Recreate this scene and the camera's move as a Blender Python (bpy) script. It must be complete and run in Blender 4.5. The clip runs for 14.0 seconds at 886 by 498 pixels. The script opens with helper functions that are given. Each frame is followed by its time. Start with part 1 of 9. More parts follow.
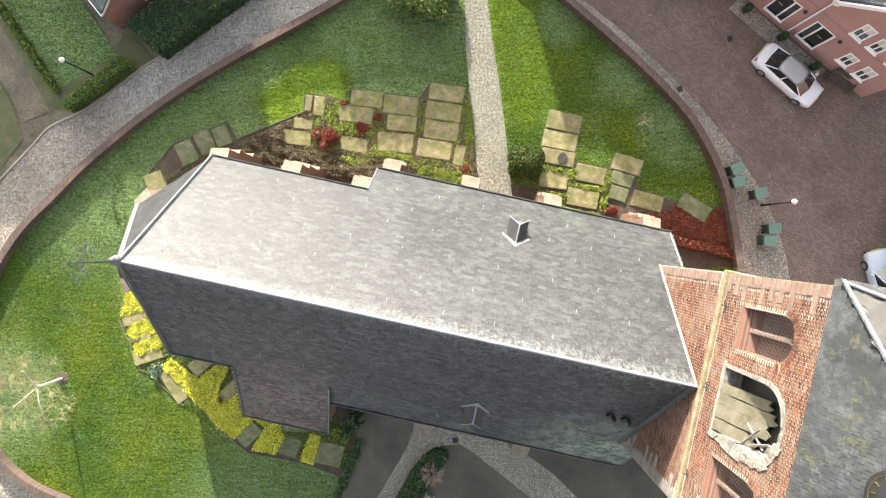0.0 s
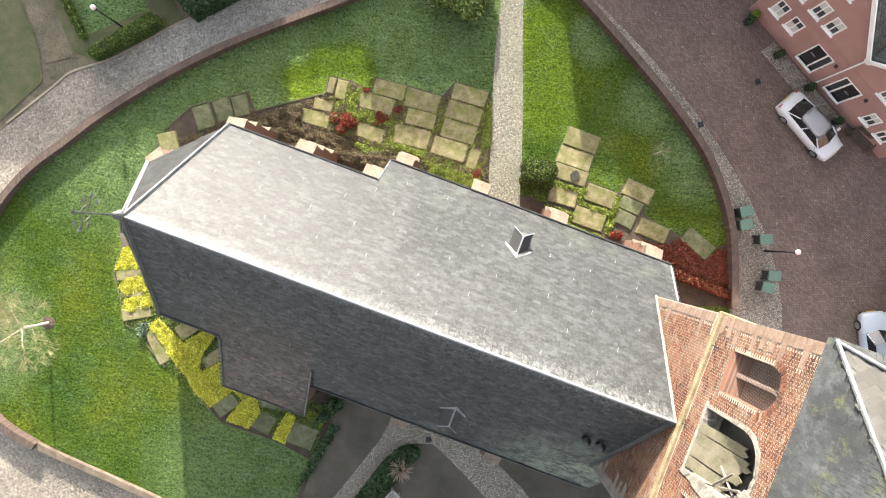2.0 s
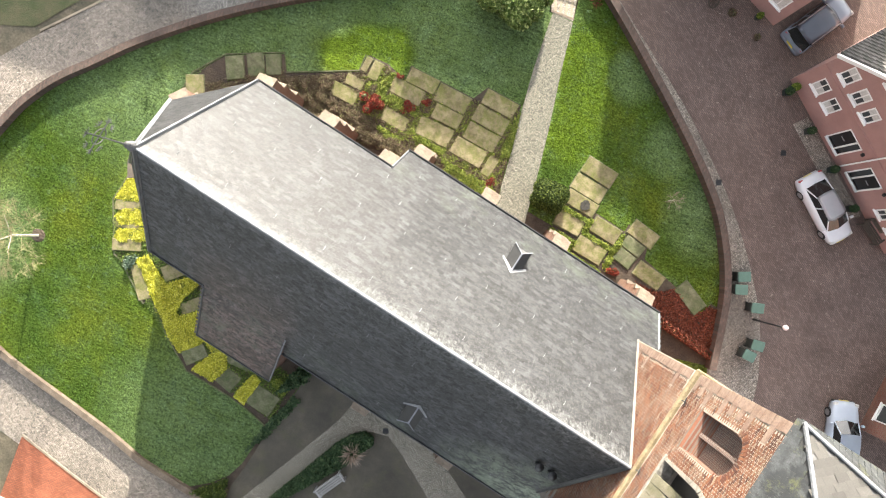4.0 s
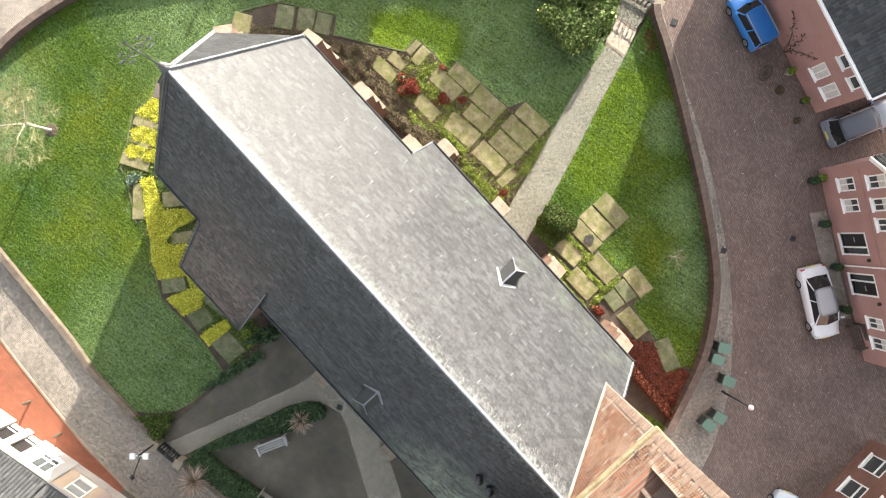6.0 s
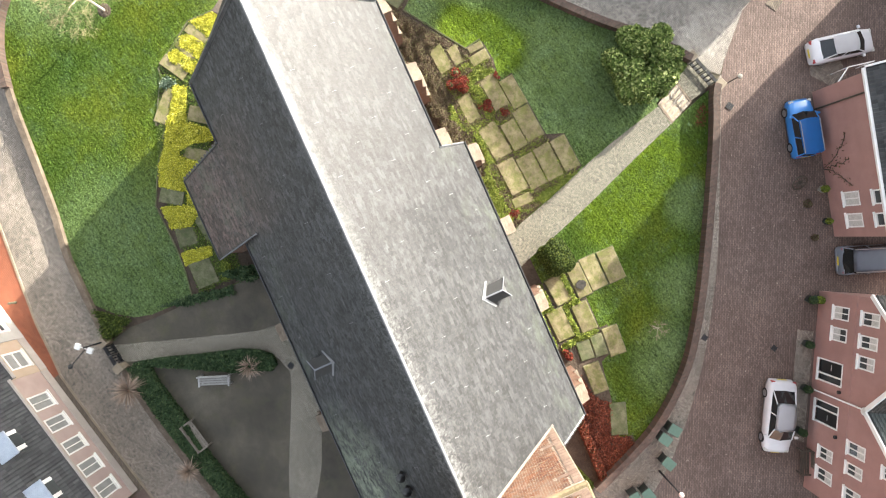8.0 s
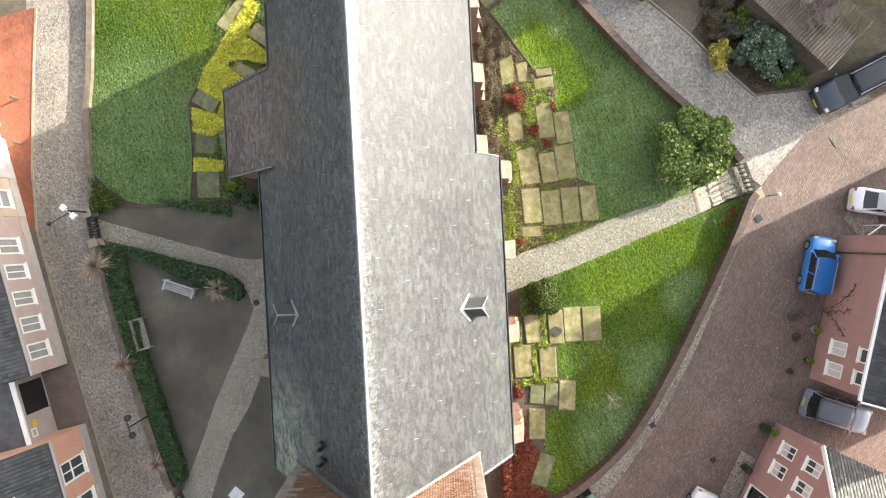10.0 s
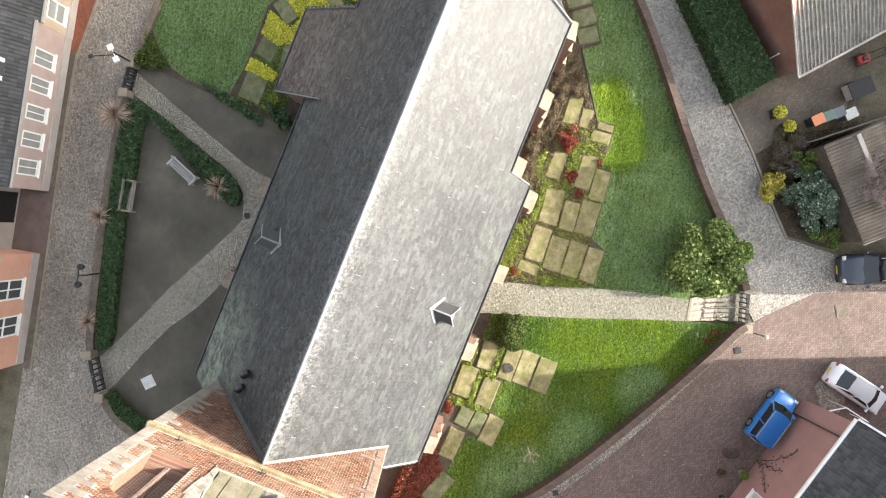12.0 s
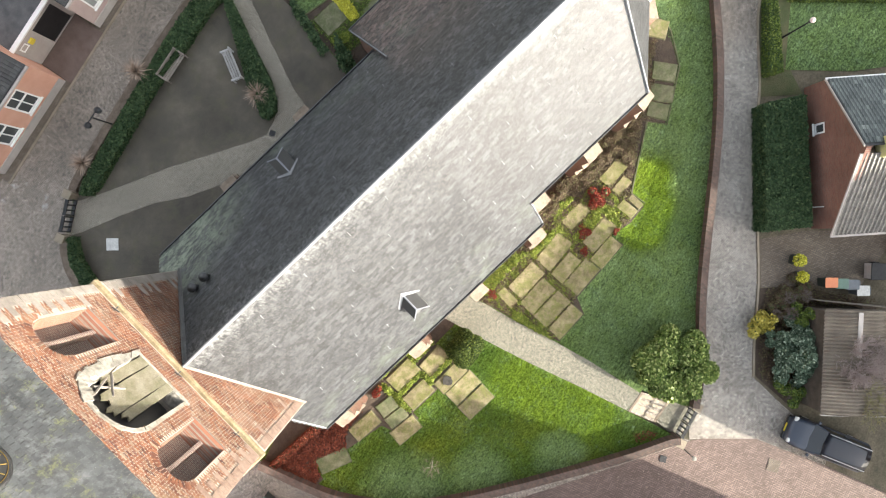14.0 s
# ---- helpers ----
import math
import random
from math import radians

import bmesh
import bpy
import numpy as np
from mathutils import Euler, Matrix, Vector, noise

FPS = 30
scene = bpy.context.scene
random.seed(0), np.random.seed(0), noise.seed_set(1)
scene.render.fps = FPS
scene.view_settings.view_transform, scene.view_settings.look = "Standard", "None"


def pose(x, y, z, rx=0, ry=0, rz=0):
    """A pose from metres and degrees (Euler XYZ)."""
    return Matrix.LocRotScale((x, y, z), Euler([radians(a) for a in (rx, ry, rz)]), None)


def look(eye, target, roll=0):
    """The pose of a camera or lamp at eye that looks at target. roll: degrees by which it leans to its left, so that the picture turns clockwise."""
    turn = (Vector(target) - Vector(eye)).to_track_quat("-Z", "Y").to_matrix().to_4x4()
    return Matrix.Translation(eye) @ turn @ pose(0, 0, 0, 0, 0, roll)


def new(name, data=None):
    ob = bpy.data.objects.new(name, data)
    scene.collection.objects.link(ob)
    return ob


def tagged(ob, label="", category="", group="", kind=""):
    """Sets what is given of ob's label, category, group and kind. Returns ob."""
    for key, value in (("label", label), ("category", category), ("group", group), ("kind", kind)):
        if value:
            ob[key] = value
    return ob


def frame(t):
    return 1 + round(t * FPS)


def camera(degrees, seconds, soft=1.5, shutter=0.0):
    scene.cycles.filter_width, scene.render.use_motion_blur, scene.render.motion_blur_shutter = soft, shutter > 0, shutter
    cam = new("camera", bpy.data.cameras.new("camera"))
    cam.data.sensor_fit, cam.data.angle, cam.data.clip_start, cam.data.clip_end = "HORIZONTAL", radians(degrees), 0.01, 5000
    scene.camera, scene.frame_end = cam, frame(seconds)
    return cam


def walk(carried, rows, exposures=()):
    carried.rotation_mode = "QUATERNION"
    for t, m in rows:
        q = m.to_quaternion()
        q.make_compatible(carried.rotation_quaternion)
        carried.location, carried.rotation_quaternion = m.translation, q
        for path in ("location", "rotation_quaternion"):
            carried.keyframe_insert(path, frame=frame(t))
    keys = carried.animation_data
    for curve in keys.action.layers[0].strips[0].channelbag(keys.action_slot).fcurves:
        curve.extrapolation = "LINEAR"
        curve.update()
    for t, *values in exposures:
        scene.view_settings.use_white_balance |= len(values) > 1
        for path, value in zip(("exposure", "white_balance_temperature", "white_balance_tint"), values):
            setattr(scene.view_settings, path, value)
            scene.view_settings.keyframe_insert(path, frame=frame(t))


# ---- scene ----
# The camera hangs over the church, looks straight down and turns.
cam = camera(72.0, 14.0, 1.1)
ROWS = [
    (0, -0.556, 0.208, 35.975, -0.713, 0.001, -0.040),
    (0.5, -0.613, 0.258, 35.980, -0.763, 0.046, 1.264),
    (1, -0.638, 0.286, 35.983, -0.840, 0.024, 2.889),
    (1.5, -0.647, 0.303, 35.988, -0.899, -0.023, 5.413),
    (2, -0.664, 0.321, 35.997, -0.907, 0.028, 8.147),
    (2.5, -0.670, 0.336, 36.000, -0.924, -0.002, 11.064),
    (3, -0.671, 0.340, 36.000, -0.929, -0.039, 14.297),
    (5.5, -0.752, 0.405, 36.008, -1.308, -0.004, 30.941),
    (6, -0.741, 0.380, 36.023, -1.363, -0.019, 35.177),
    (6.5, -0.724, 0.332, 36.041, -1.210, 0.013, 39.801),
    (7, -0.697, 0.281, 36.032, -1.143, 0.009, 44.309),
    (7.5, -0.647, 0.231, 36.011, -1.159, -0.002, 48.807),
    (8, -0.604, 0.194, 36.005, -1.074, -0.017, 53.593),
    (10.5, -0.599, 0.064, 35.970, -1.073, -0.027, 80.620),
    (11, -0.614, 0.036, 35.967, -1.222, -0.068, 86.765),
    (11.5, -0.631, 0.021, 35.965, -1.255, -0.036, 93.057),
    (12, -0.650, 0.008, 35.953, -1.318, 0.010, 99.583),
    (12.5, -0.666, -0.008, 35.950, -1.394, -0.003, 106.006),
    (13, -0.670, -0.018, 35.932, -1.450, 0.056, 112.220),
    (13.5, -0.669, 0.003, 35.919, -1.518, 0.063, 117.942),
    (14, -0.666, 0.043, 35.903, -1.545, 0.103, 124.065),
]
walk(cam, [(t, pose(x, y, z, rx, ry, rz)) for t, x, y, z, rx, ry, rz in ROWS], [(0, 2.38), (3, 2.34), (8, 2.39), (11, 2.51), (14, 2.46)])

# ---- light ----
SUN_FROM = Vector((-0.178, 0.945, 0.276)).normalized()
world = bpy.data.worlds.new("sky")
scene.world = world
world.use_nodes = True
wn = world.node_tree
sky = wn.nodes.new("ShaderNodeTexSky")
sky.sky_type = "NISHITA"
sky.sun_disc = False
sky.sun_elevation = radians(16)
sky.sun_rotation = radians(-10.7)
haze = wn.nodes.new("ShaderNodeHueSaturation")
haze.inputs["Saturation"].default_value = 0.4
wn.links.new(sky.outputs[0], haze.inputs["Color"])
wn.links.new(haze.outputs[0], wn.nodes["Background"].inputs[0])
wn.nodes["Background"].inputs[1].default_value = 0.14
sky.dust_density = 3.0
sky.ozone_density = 0.6
sun_data = bpy.data.lights.new("sun", "SUN")
sun_data.energy = 3.9
sun_data.angle = radians(0.5)
sun_data.color = (1.0, 0.94, 0.82)
sun = new("sun", sun_data)
sun.matrix_world = look(SUN_FROM * 300, (0, 0, 0))

# ---- materials ----


class Nodes:
    """A small writer of node trees."""

    def __init__(self, name):
        self.m = bpy.data.materials.new(name)
        self.m.use_nodes = True
        self.t = self.m.node_tree
        self.b = self.t.nodes["Principled BSDF"]
        self.co = self.add("ShaderNodeTexCoord").outputs["Object"]

    def add(self, kind, **ins):
        n = self.t.nodes.new(kind)
        for k, v in ins.items():
            self.put(n.inputs[k.replace("_", " ")], v)
        return n

    def put(self, socket, v):
        if isinstance(v, bpy.types.NodeSocket):
            self.t.links.new(v, socket)
        elif isinstance(v, tuple) and len(v) == 3 and socket.type == "RGBA":
            socket.default_value = (*v, 1)
        else:
            socket.default_value = v

    def noise(self, scale, detail=4.0, rough=0.55, stretch=None, out=0):
        co = self.co
        if stretch:
            mp = self.add("ShaderNodeMapping", Vector=co, Scale=stretch)
            co = mp.outputs[0]
        return self.add("ShaderNodeTexNoise", Vector=co, Scale=scale, Detail=detail, Roughness=rough).outputs[out]

    def ramp(self, fac, *stops):
        r = self.add("ShaderNodeValToRGB", Fac=fac)
        e = r.color_ramp.elements
        while len(e) < len(stops):
            e.new(0.5)
        for el, (p, c) in zip(e, stops):
            el.position = p
            el.color = (*c, 1) if isinstance(c, tuple) else (c, c, c, 1)
        return r.outputs[0]

    def mix(self, fac, a, b, how="MIX"):
        n = self.t.nodes.new("ShaderNodeMix")
        n.data_type, n.blend_type = "RGBA", how
        self.put(n.inputs[0], fac)
        self.put(n.inputs[6], a)
        self.put(n.inputs[7], b)
        return n.outputs[2]

    def math(self, how, a, b=0.0):
        n = self.t.nodes.new("ShaderNodeMath")
        n.operation = how
        self.put(n.inputs[0], a)
        self.put(n.inputs[1], b)
        return n.outputs[0]

    def done(self, color, rough=0.8, height=None, bump=0.4, depth=0.02, metal=0.0, spec=None):
        self.put(self.b.inputs["Base Color"], color)
        self.put(self.b.inputs["Roughness"], rough)
        self.b.inputs["Metallic"].default_value = metal
        if spec is not None:
            self.b.inputs["Specular IOR Level"].default_value = spec
        if height is not None:
            n = self.add("ShaderNodeBump", Height=height, Strength=bump, Distance=depth)
            self.t.links.new(n.outputs[0], self.b.inputs["Normal"])
        return self.m


def mottled(name, a, b, scale=3.0, rough=0.8, bump=0.3, fine=40.0, metal=0.0, spec=None, stain=0.35, depth=0.01):
    """A surface of two tones, with broad stains, fine grain and a little relief."""
    n = Nodes(name)
    broad = n.ramp(n.noise(scale, 6, 0.6), (0.32, a), (0.68, b))
    grain = n.noise(fine, 3)
    dark = n.mix(stain, broad, n.ramp(grain, (0.3, 0.35), (0.7, 1.0)), "MULTIPLY")
    return n.done(dark, rough, grain, bump, depth, metal, spec)


def pieces(name, a, b, scale=2.0, rough=0.8, bump=0.3, fine=60.0, tint=None, spec=None):
    """For things made of many alike pieces: each piece has a tone of its own."""
    n = Nodes(name)
    own = n.math("ADD", n.add("ShaderNodeObjectInfo").outputs["Random"], n.add("ShaderNodeNewGeometry").outputs["Random Per Island"])
    own = n.math("FRACT", own)
    stops = [(0.0, a), (1.0, b)] if tint is None else [(0.0, a), (0.55, b), (0.93, b), (1.0, tint)]
    base = n.ramp(own, *stops)
    n.co = n.add("ShaderNodeNewGeometry").outputs["Position"]
    grain = n.noise(fine, 3)
    wide = n.ramp(n.noise(scale, 5, 0.6), (0.3, 0.6), (0.7, 1.15))
    base = n.mix(0.6, base, wide, "MULTIPLY")
    base = n.mix(0.35, base, n.ramp(grain, (0.3, 0.4), (0.7, 1.0)), "MULTIPLY")
    return n.done(base, rough, grain, bump, 0.006, 0.0, spec)


# Lawn shade and sun patches painted into the grass colour, the shade frosty pale.
FROSTY_SHADE = [((10.2, 10.0, 0.0), 2.2), ((6.4, 13.2, 0.0), 2.0), ((-9.5, -15.5, 0.0), 7.5), ((13.6, 7.0, 0.0), 3.2), ((-20.0, 5.0, 0.0), 8.5), ((-26.8, -9.0, 0.0), 4.6), ((-13.0, 9.5, 0.0), 6.0), ((-3.5, 13.0, 0.0), 7.5), ((-24.0, 13.0, 0.0), 7.0)]
SUN_PATCHES = [((-10.4, 8.3, 0.0), 1.5), ((-9.0, 9.0, 0.0), 1.9), ((-7.3, 9.7, 0.0), 1.7), ((3.2, 13.3, 0.0), 2.1), ((3.9, 10.8, 0.0), 2.2), ((4.4, 8.6, 0.0), 2.2)]


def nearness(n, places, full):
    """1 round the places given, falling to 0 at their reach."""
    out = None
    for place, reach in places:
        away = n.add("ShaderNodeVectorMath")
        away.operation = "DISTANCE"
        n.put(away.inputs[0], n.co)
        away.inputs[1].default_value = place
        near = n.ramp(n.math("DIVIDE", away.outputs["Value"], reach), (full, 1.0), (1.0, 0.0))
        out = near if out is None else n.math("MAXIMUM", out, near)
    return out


def turf(n, bright, shade_tone):
    """Green grass in three tones, painted sun patches yellower and shaded lawn frosty pale."""
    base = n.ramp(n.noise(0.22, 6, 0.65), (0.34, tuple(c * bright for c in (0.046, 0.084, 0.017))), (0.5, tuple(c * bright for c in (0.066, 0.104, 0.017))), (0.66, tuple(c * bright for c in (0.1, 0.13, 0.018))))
    sun_mask = nearness(n, SUN_PATCHES, 0.55)
    base = n.mix(n.math("MULTIPLY", sun_mask, n.ramp(n.noise(1.3, 6, 0.7), (0.35, 0.55), (0.6, 1.0))), base, tuple(c * bright for c in (0.098, 0.15, 0.017)))
    shade_mask = n.math("SUBTRACT", nearness(n, FROSTY_SHADE, 0.5), sun_mask)
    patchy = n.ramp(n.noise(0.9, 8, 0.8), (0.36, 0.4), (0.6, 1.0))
    return n.mix(n.math("MULTIPLY", n.math("MAXIMUM", shade_mask, 0.0), patchy), base, shade_tone)


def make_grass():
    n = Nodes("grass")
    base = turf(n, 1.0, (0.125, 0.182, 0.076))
    plain = n.co
    n.co = n.add("ShaderNodeMapping", Vector=plain, Location=(31.0, -17.0, 0.0)).outputs[0]
    frost = n.ramp(n.noise(0.5, 7, 0.72), (0.48, 0.0), (0.68, 1.0))
    clover = n.ramp(n.noise(2.0, 7, 0.8), (0.58, 0.0), (0.66, 1.0))
    n.co = plain
    base = n.mix(n.math("MULTIPLY", frost, 0.45), base, (0.085, 0.135, 0.075))
    base = n.mix(n.math("MULTIPLY", clover, 0.5), base, (0.16, 0.22, 0.14))
    fine = n.noise(10, 8, 0.85)
    tufts = n.noise(5, 6, 0.7, (1, 1.5, 1))
    mow = n.noise(2.2, 3, 0.6, (0.35, 2.4, 1))
    base = n.mix(0.85, base, n.ramp(fine, (0.38, 0.3), (0.6, 1.55)), "MULTIPLY")
    base = n.mix(0.85, base, n.ramp(tufts, (0.36, 0.4), (0.62, 1.5)), "MULTIPLY")
    base = n.mix(0.45, base, n.ramp(mow, (0.36, 0.55), (0.64, 1.3)), "MULTIPLY")
    h = n.math("ADD", fine, n.math("MULTIPLY", tufts, 1.4))
    return n.done(base, 0.8, h, 0.85, 0.1, spec=0.0)


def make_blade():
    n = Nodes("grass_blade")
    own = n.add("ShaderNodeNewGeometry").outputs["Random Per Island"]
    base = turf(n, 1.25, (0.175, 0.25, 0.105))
    base = n.mix(0.85, base, n.ramp(own, (0.0, 0.7), (1.0, 1.3)), "MULTIPLY")
    base = n.mix(0.7, base, n.ramp(n.noise(5, 6, 0.7), (0.36, 0.5), (0.62, 1.4)), "MULTIPLY")
    return n.done(base, 0.6, spec=0.0)


def make_cobble(name, stone_a, stone_b, joint, scale, stain=(0.7, 1.1), pale=()):
    n = Nodes(name)
    warp = n.add("ShaderNodeVectorMath")
    warp.operation = "ADD"
    n.put(warp.inputs[0], n.co)
    wob = n.add("ShaderNodeVectorMath")
    wob.operation = "SCALE"
    n.put(wob.inputs[0], n.noise(0.9, 2, out=1))
    wob.inputs["Scale"].default_value = 0.2
    n.put(warp.inputs[1], wob.outputs[0])
    v = n.add("ShaderNodeTexVoronoi", Vector=warp.outputs[0], Scale=scale, Randomness=0.8)
    v.voronoi_dimensions = "2D"
    tone = n.ramp(n.add("ShaderNodeSeparateColor", Color=v.outputs["Color"]).outputs[0], (0.0, stone_a), (1.0, stone_b))
    edge = n.add("ShaderNodeTexVoronoi", Vector=warp.outputs[0], Scale=scale, Randomness=0.8)
    edge.voronoi_dimensions = "2D"
    edge.feature = "DISTANCE_TO_EDGE"
    gap = n.ramp(edge.outputs["Distance"], (0.06, 0.0), (0.26, 1.0))
    base = n.mix(gap, joint, tone)
    base = n.mix(0.8, base, n.ramp(n.noise(0.35, 6, 0.65), (0.3, stain[0]), (0.7, stain[1])), "MULTIPLY")
    base = n.mix(0.65, base, n.ramp(n.noise(7.5, 5, 0.75), (0.38, 0.35), (0.62, 1.6)), "MULTIPLY")
    # Stones of the shaded north street are painted brighter and bluer here.
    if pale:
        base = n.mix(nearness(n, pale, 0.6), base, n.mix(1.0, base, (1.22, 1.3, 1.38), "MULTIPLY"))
    return n.done(base, 0.8, gap, 0.6, 0.03, spec=0.3)


def make_brickwork(name, a, b, joint, w, h, turn=0.0, stain=(0.65, 1.15), bump=0.5, rough=0.82, joint_w=0.012, up=False, spec=0.3):
    n = Nodes(name)
    mp = n.add("ShaderNodeMapping", Vector=n.co)
    mp.inputs["Rotation"].default_value = (0, radians(90), radians(90)) if up == "side" else (radians(90) if up else 0, 0, turn)
    br = n.add("ShaderNodeTexBrick", Vector=mp.outputs[0], Scale=1.0, Mortar_Size=joint_w, Brick_Width=w, Row_Height=h, Mortar_Smooth=0.3, Bias=0.0)
    n.put(br.inputs["Color1"], a)
    n.put(br.inputs["Color2"], b)
    n.put(br.inputs["Mortar"], joint)
    base = n.mix(0.75, br.outputs["Color"], n.ramp(n.noise(0.5, 6, 0.65), (0.3, stain[0]), (0.7, stain[1])), "MULTIPLY")
    grain = n.noise(35, 4)
    base = n.mix(0.45, base, n.ramp(grain, (0.3, 0.45), (0.7, 1.15)), "MULTIPLY")
    h2 = n.math("SUBTRACT", n.math("MULTIPLY", grain, 0.4), br.outputs["Fac"])
    return n.done(base, rough, h2, bump, 0.012, spec=spec)


def make_leaf(name, a, b, rough=0.55, light=None, spec=0.12):
    n = Nodes(name)
    own = n.add("ShaderNodeNewGeometry").outputs["Random Per Island"]
    stops = [(0.0, a), (0.75, b)]
    if light:
        stops.append((1.0, light))
    base = n.ramp(own, *stops)
    base = n.mix(0.5, base, n.ramp(n.noise(3.0, 4), (0.3, 0.55), (0.7, 1.2)), "MULTIPLY")
    return n.done(base, rough, spec=spec)


GRASS = make_grass()
BLADE = make_blade()
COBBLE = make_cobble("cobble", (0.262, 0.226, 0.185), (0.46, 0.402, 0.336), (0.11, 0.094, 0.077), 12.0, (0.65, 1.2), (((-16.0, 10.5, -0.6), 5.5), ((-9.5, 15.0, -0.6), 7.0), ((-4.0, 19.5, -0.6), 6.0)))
PATH_COBBLE = make_cobble("path_cobble", (0.225, 0.21, 0.165), (0.35, 0.33, 0.265), (0.1, 0.097, 0.07), 13.0, (0.72, 1.15))
YARD_COBBLE = make_cobble("yard_cobble", (0.27, 0.245, 0.19), (0.54, 0.495, 0.4), (0.06, 0.053, 0.04), 10.5, (0.8, 1.12))
ROAD_BRICK = make_brickwork("road_brick", (0.142, 0.1, 0.084), (0.225, 0.16, 0.134), (0.095, 0.074, 0.062), 0.21, 0.1, 0.6, joint_w=0.014)
RED_PAVE = make_brickwork("red_paving", (0.26, 0.082, 0.043), (0.35, 0.12, 0.062), (0.16, 0.072, 0.048), 0.2, 0.1)
YARD_BRICK = make_brickwork("yard_brick", (0.135, 0.107, 0.077), (0.2, 0.162, 0.12), (0.1, 0.09, 0.08), 0.21, 0.1, 0.6)
COPING = make_brickwork("brick_coping", (0.075, 0.05, 0.04), (0.135, 0.086, 0.068), (0.08, 0.072, 0.06), 0.1, 0.22)


def make_tarmac():
    """Worn damp tarmac with mossy and pale patches and fine grit."""
    n = Nodes("dark_tarmac")
    base = n.ramp(n.noise(0.35, 7, 0.65), (0.34, (0.05, 0.044, 0.033)), (0.5, (0.08, 0.071, 0.054)), (0.66, (0.125, 0.111, 0.084)))
    moss = n.ramp(n.noise(0.9, 8, 0.75), (0.52, 0.0), (0.66, 0.55))
    base = n.mix(moss, base, (0.085, 0.085, 0.045))
    grit = n.noise(24, 6, 0.8)
    base = n.mix(0.7, base, n.ramp(grit, (0.35, 0.45), (0.65, 1.45)), "MULTIPLY")
    return n.done(base, n.ramp(n.noise(0.7, 4), (0.35, 0.6), (0.65, 0.9)), grit, 0.4, 0.01, spec=0.3)


ASPHALT = make_tarmac()
SOIL = mottled("soil", (0.045, 0.032, 0.022), (0.085, 0.062, 0.042), 1.5, 0.95, 1.0, 9.0, depth=0.08)
DIRT = mottled("dirt_path", (0.085, 0.075, 0.048), (0.165, 0.138, 0.092), 0.9, 0.95, 0.8, 9.0, stain=0.65)
VERGE = mottled("rough_verge", (0.06, 0.075, 0.025), (0.11, 0.1, 0.05), 1.0, 0.95, 1.0, 14.0, depth=0.06)
TAN_STONE = mottled("tan_stone", (0.2, 0.165, 0.115), (0.32, 0.27, 0.2), 1.6, 0.85, 0.5, 22.0)
GREY_STONE = mottled("grey_stone", (0.24, 0.225, 0.19), (0.36, 0.34, 0.28), 1.6, 0.85, 0.4, 25.0)
PALE_STONE = mottled("pale_stone", (0.13, 0.113, 0.098), (0.235, 0.21, 0.185), 1.6, 0.8, 0.4, 20.0, stain=0.45)
MOSSY_STONE = mottled("mossy_string_stone", (0.15, 0.115, 0.06), (0.27, 0.215, 0.13), 2.0, 0.9, 0.6, 16.0, stain=0.6)
WORN_STONE = mottled("worn_pinkish_stone", (0.14, 0.085, 0.06), (0.225, 0.165, 0.13), 2.2, 0.88, 0.5, 18.0, stain=0.5)
PLASTER = mottled("old_plaster", (0.14, 0.127, 0.105), (0.29, 0.272, 0.236), 2.5, 0.9, 1.0, 9.0, stain=0.5, depth=0.05)


def make_slab(name, a, b, moss_c, amount):
    """Old grave stone: two tones of sandstone, moss patches, dark run-off stains."""
    n = Nodes(name)
    n.co = n.add("ShaderNodeNewGeometry").outputs["Position"]
    own = n.add("ShaderNodeObjectInfo").outputs["Random"]
    base = n.ramp(n.noise(1.8, 7, 0.7), (0.32, a), (0.68, b))
    base = n.mix(0.6, base, n.ramp(own, (0.0, 0.65), (1.0, 1.2)), "MULTIPLY")
    moss = n.ramp(n.noise(1.7, 8, 0.8), (0.44, 0.0), (0.6, amount))
    base = n.mix(moss, base, moss_c)
    dark = n.ramp(n.noise(3.5, 7, 0.75), (0.34, 0.4), (0.52, 1.0))
    base = n.mix(0.5, base, dark, "MULTIPLY")
    grain = n.noise(30, 5, 0.7)
    base = n.mix(0.5, base, n.ramp(grain, (0.3, 0.45), (0.7, 1.25)), "MULTIPLY")
    return n.done(base, 0.88, grain, 0.4, 0.01, spec=0.25)


MOSSY_SLAB = make_slab("mossy_slab", (0.145, 0.122, 0.064), (0.295, 0.25, 0.145), (0.12, 0.135, 0.03), 0.8)
DARK_SLAB = make_slab("dark_mossy_slab", (0.09, 0.095, 0.05), (0.19, 0.18, 0.11), (0.075, 0.1, 0.035), 0.75)


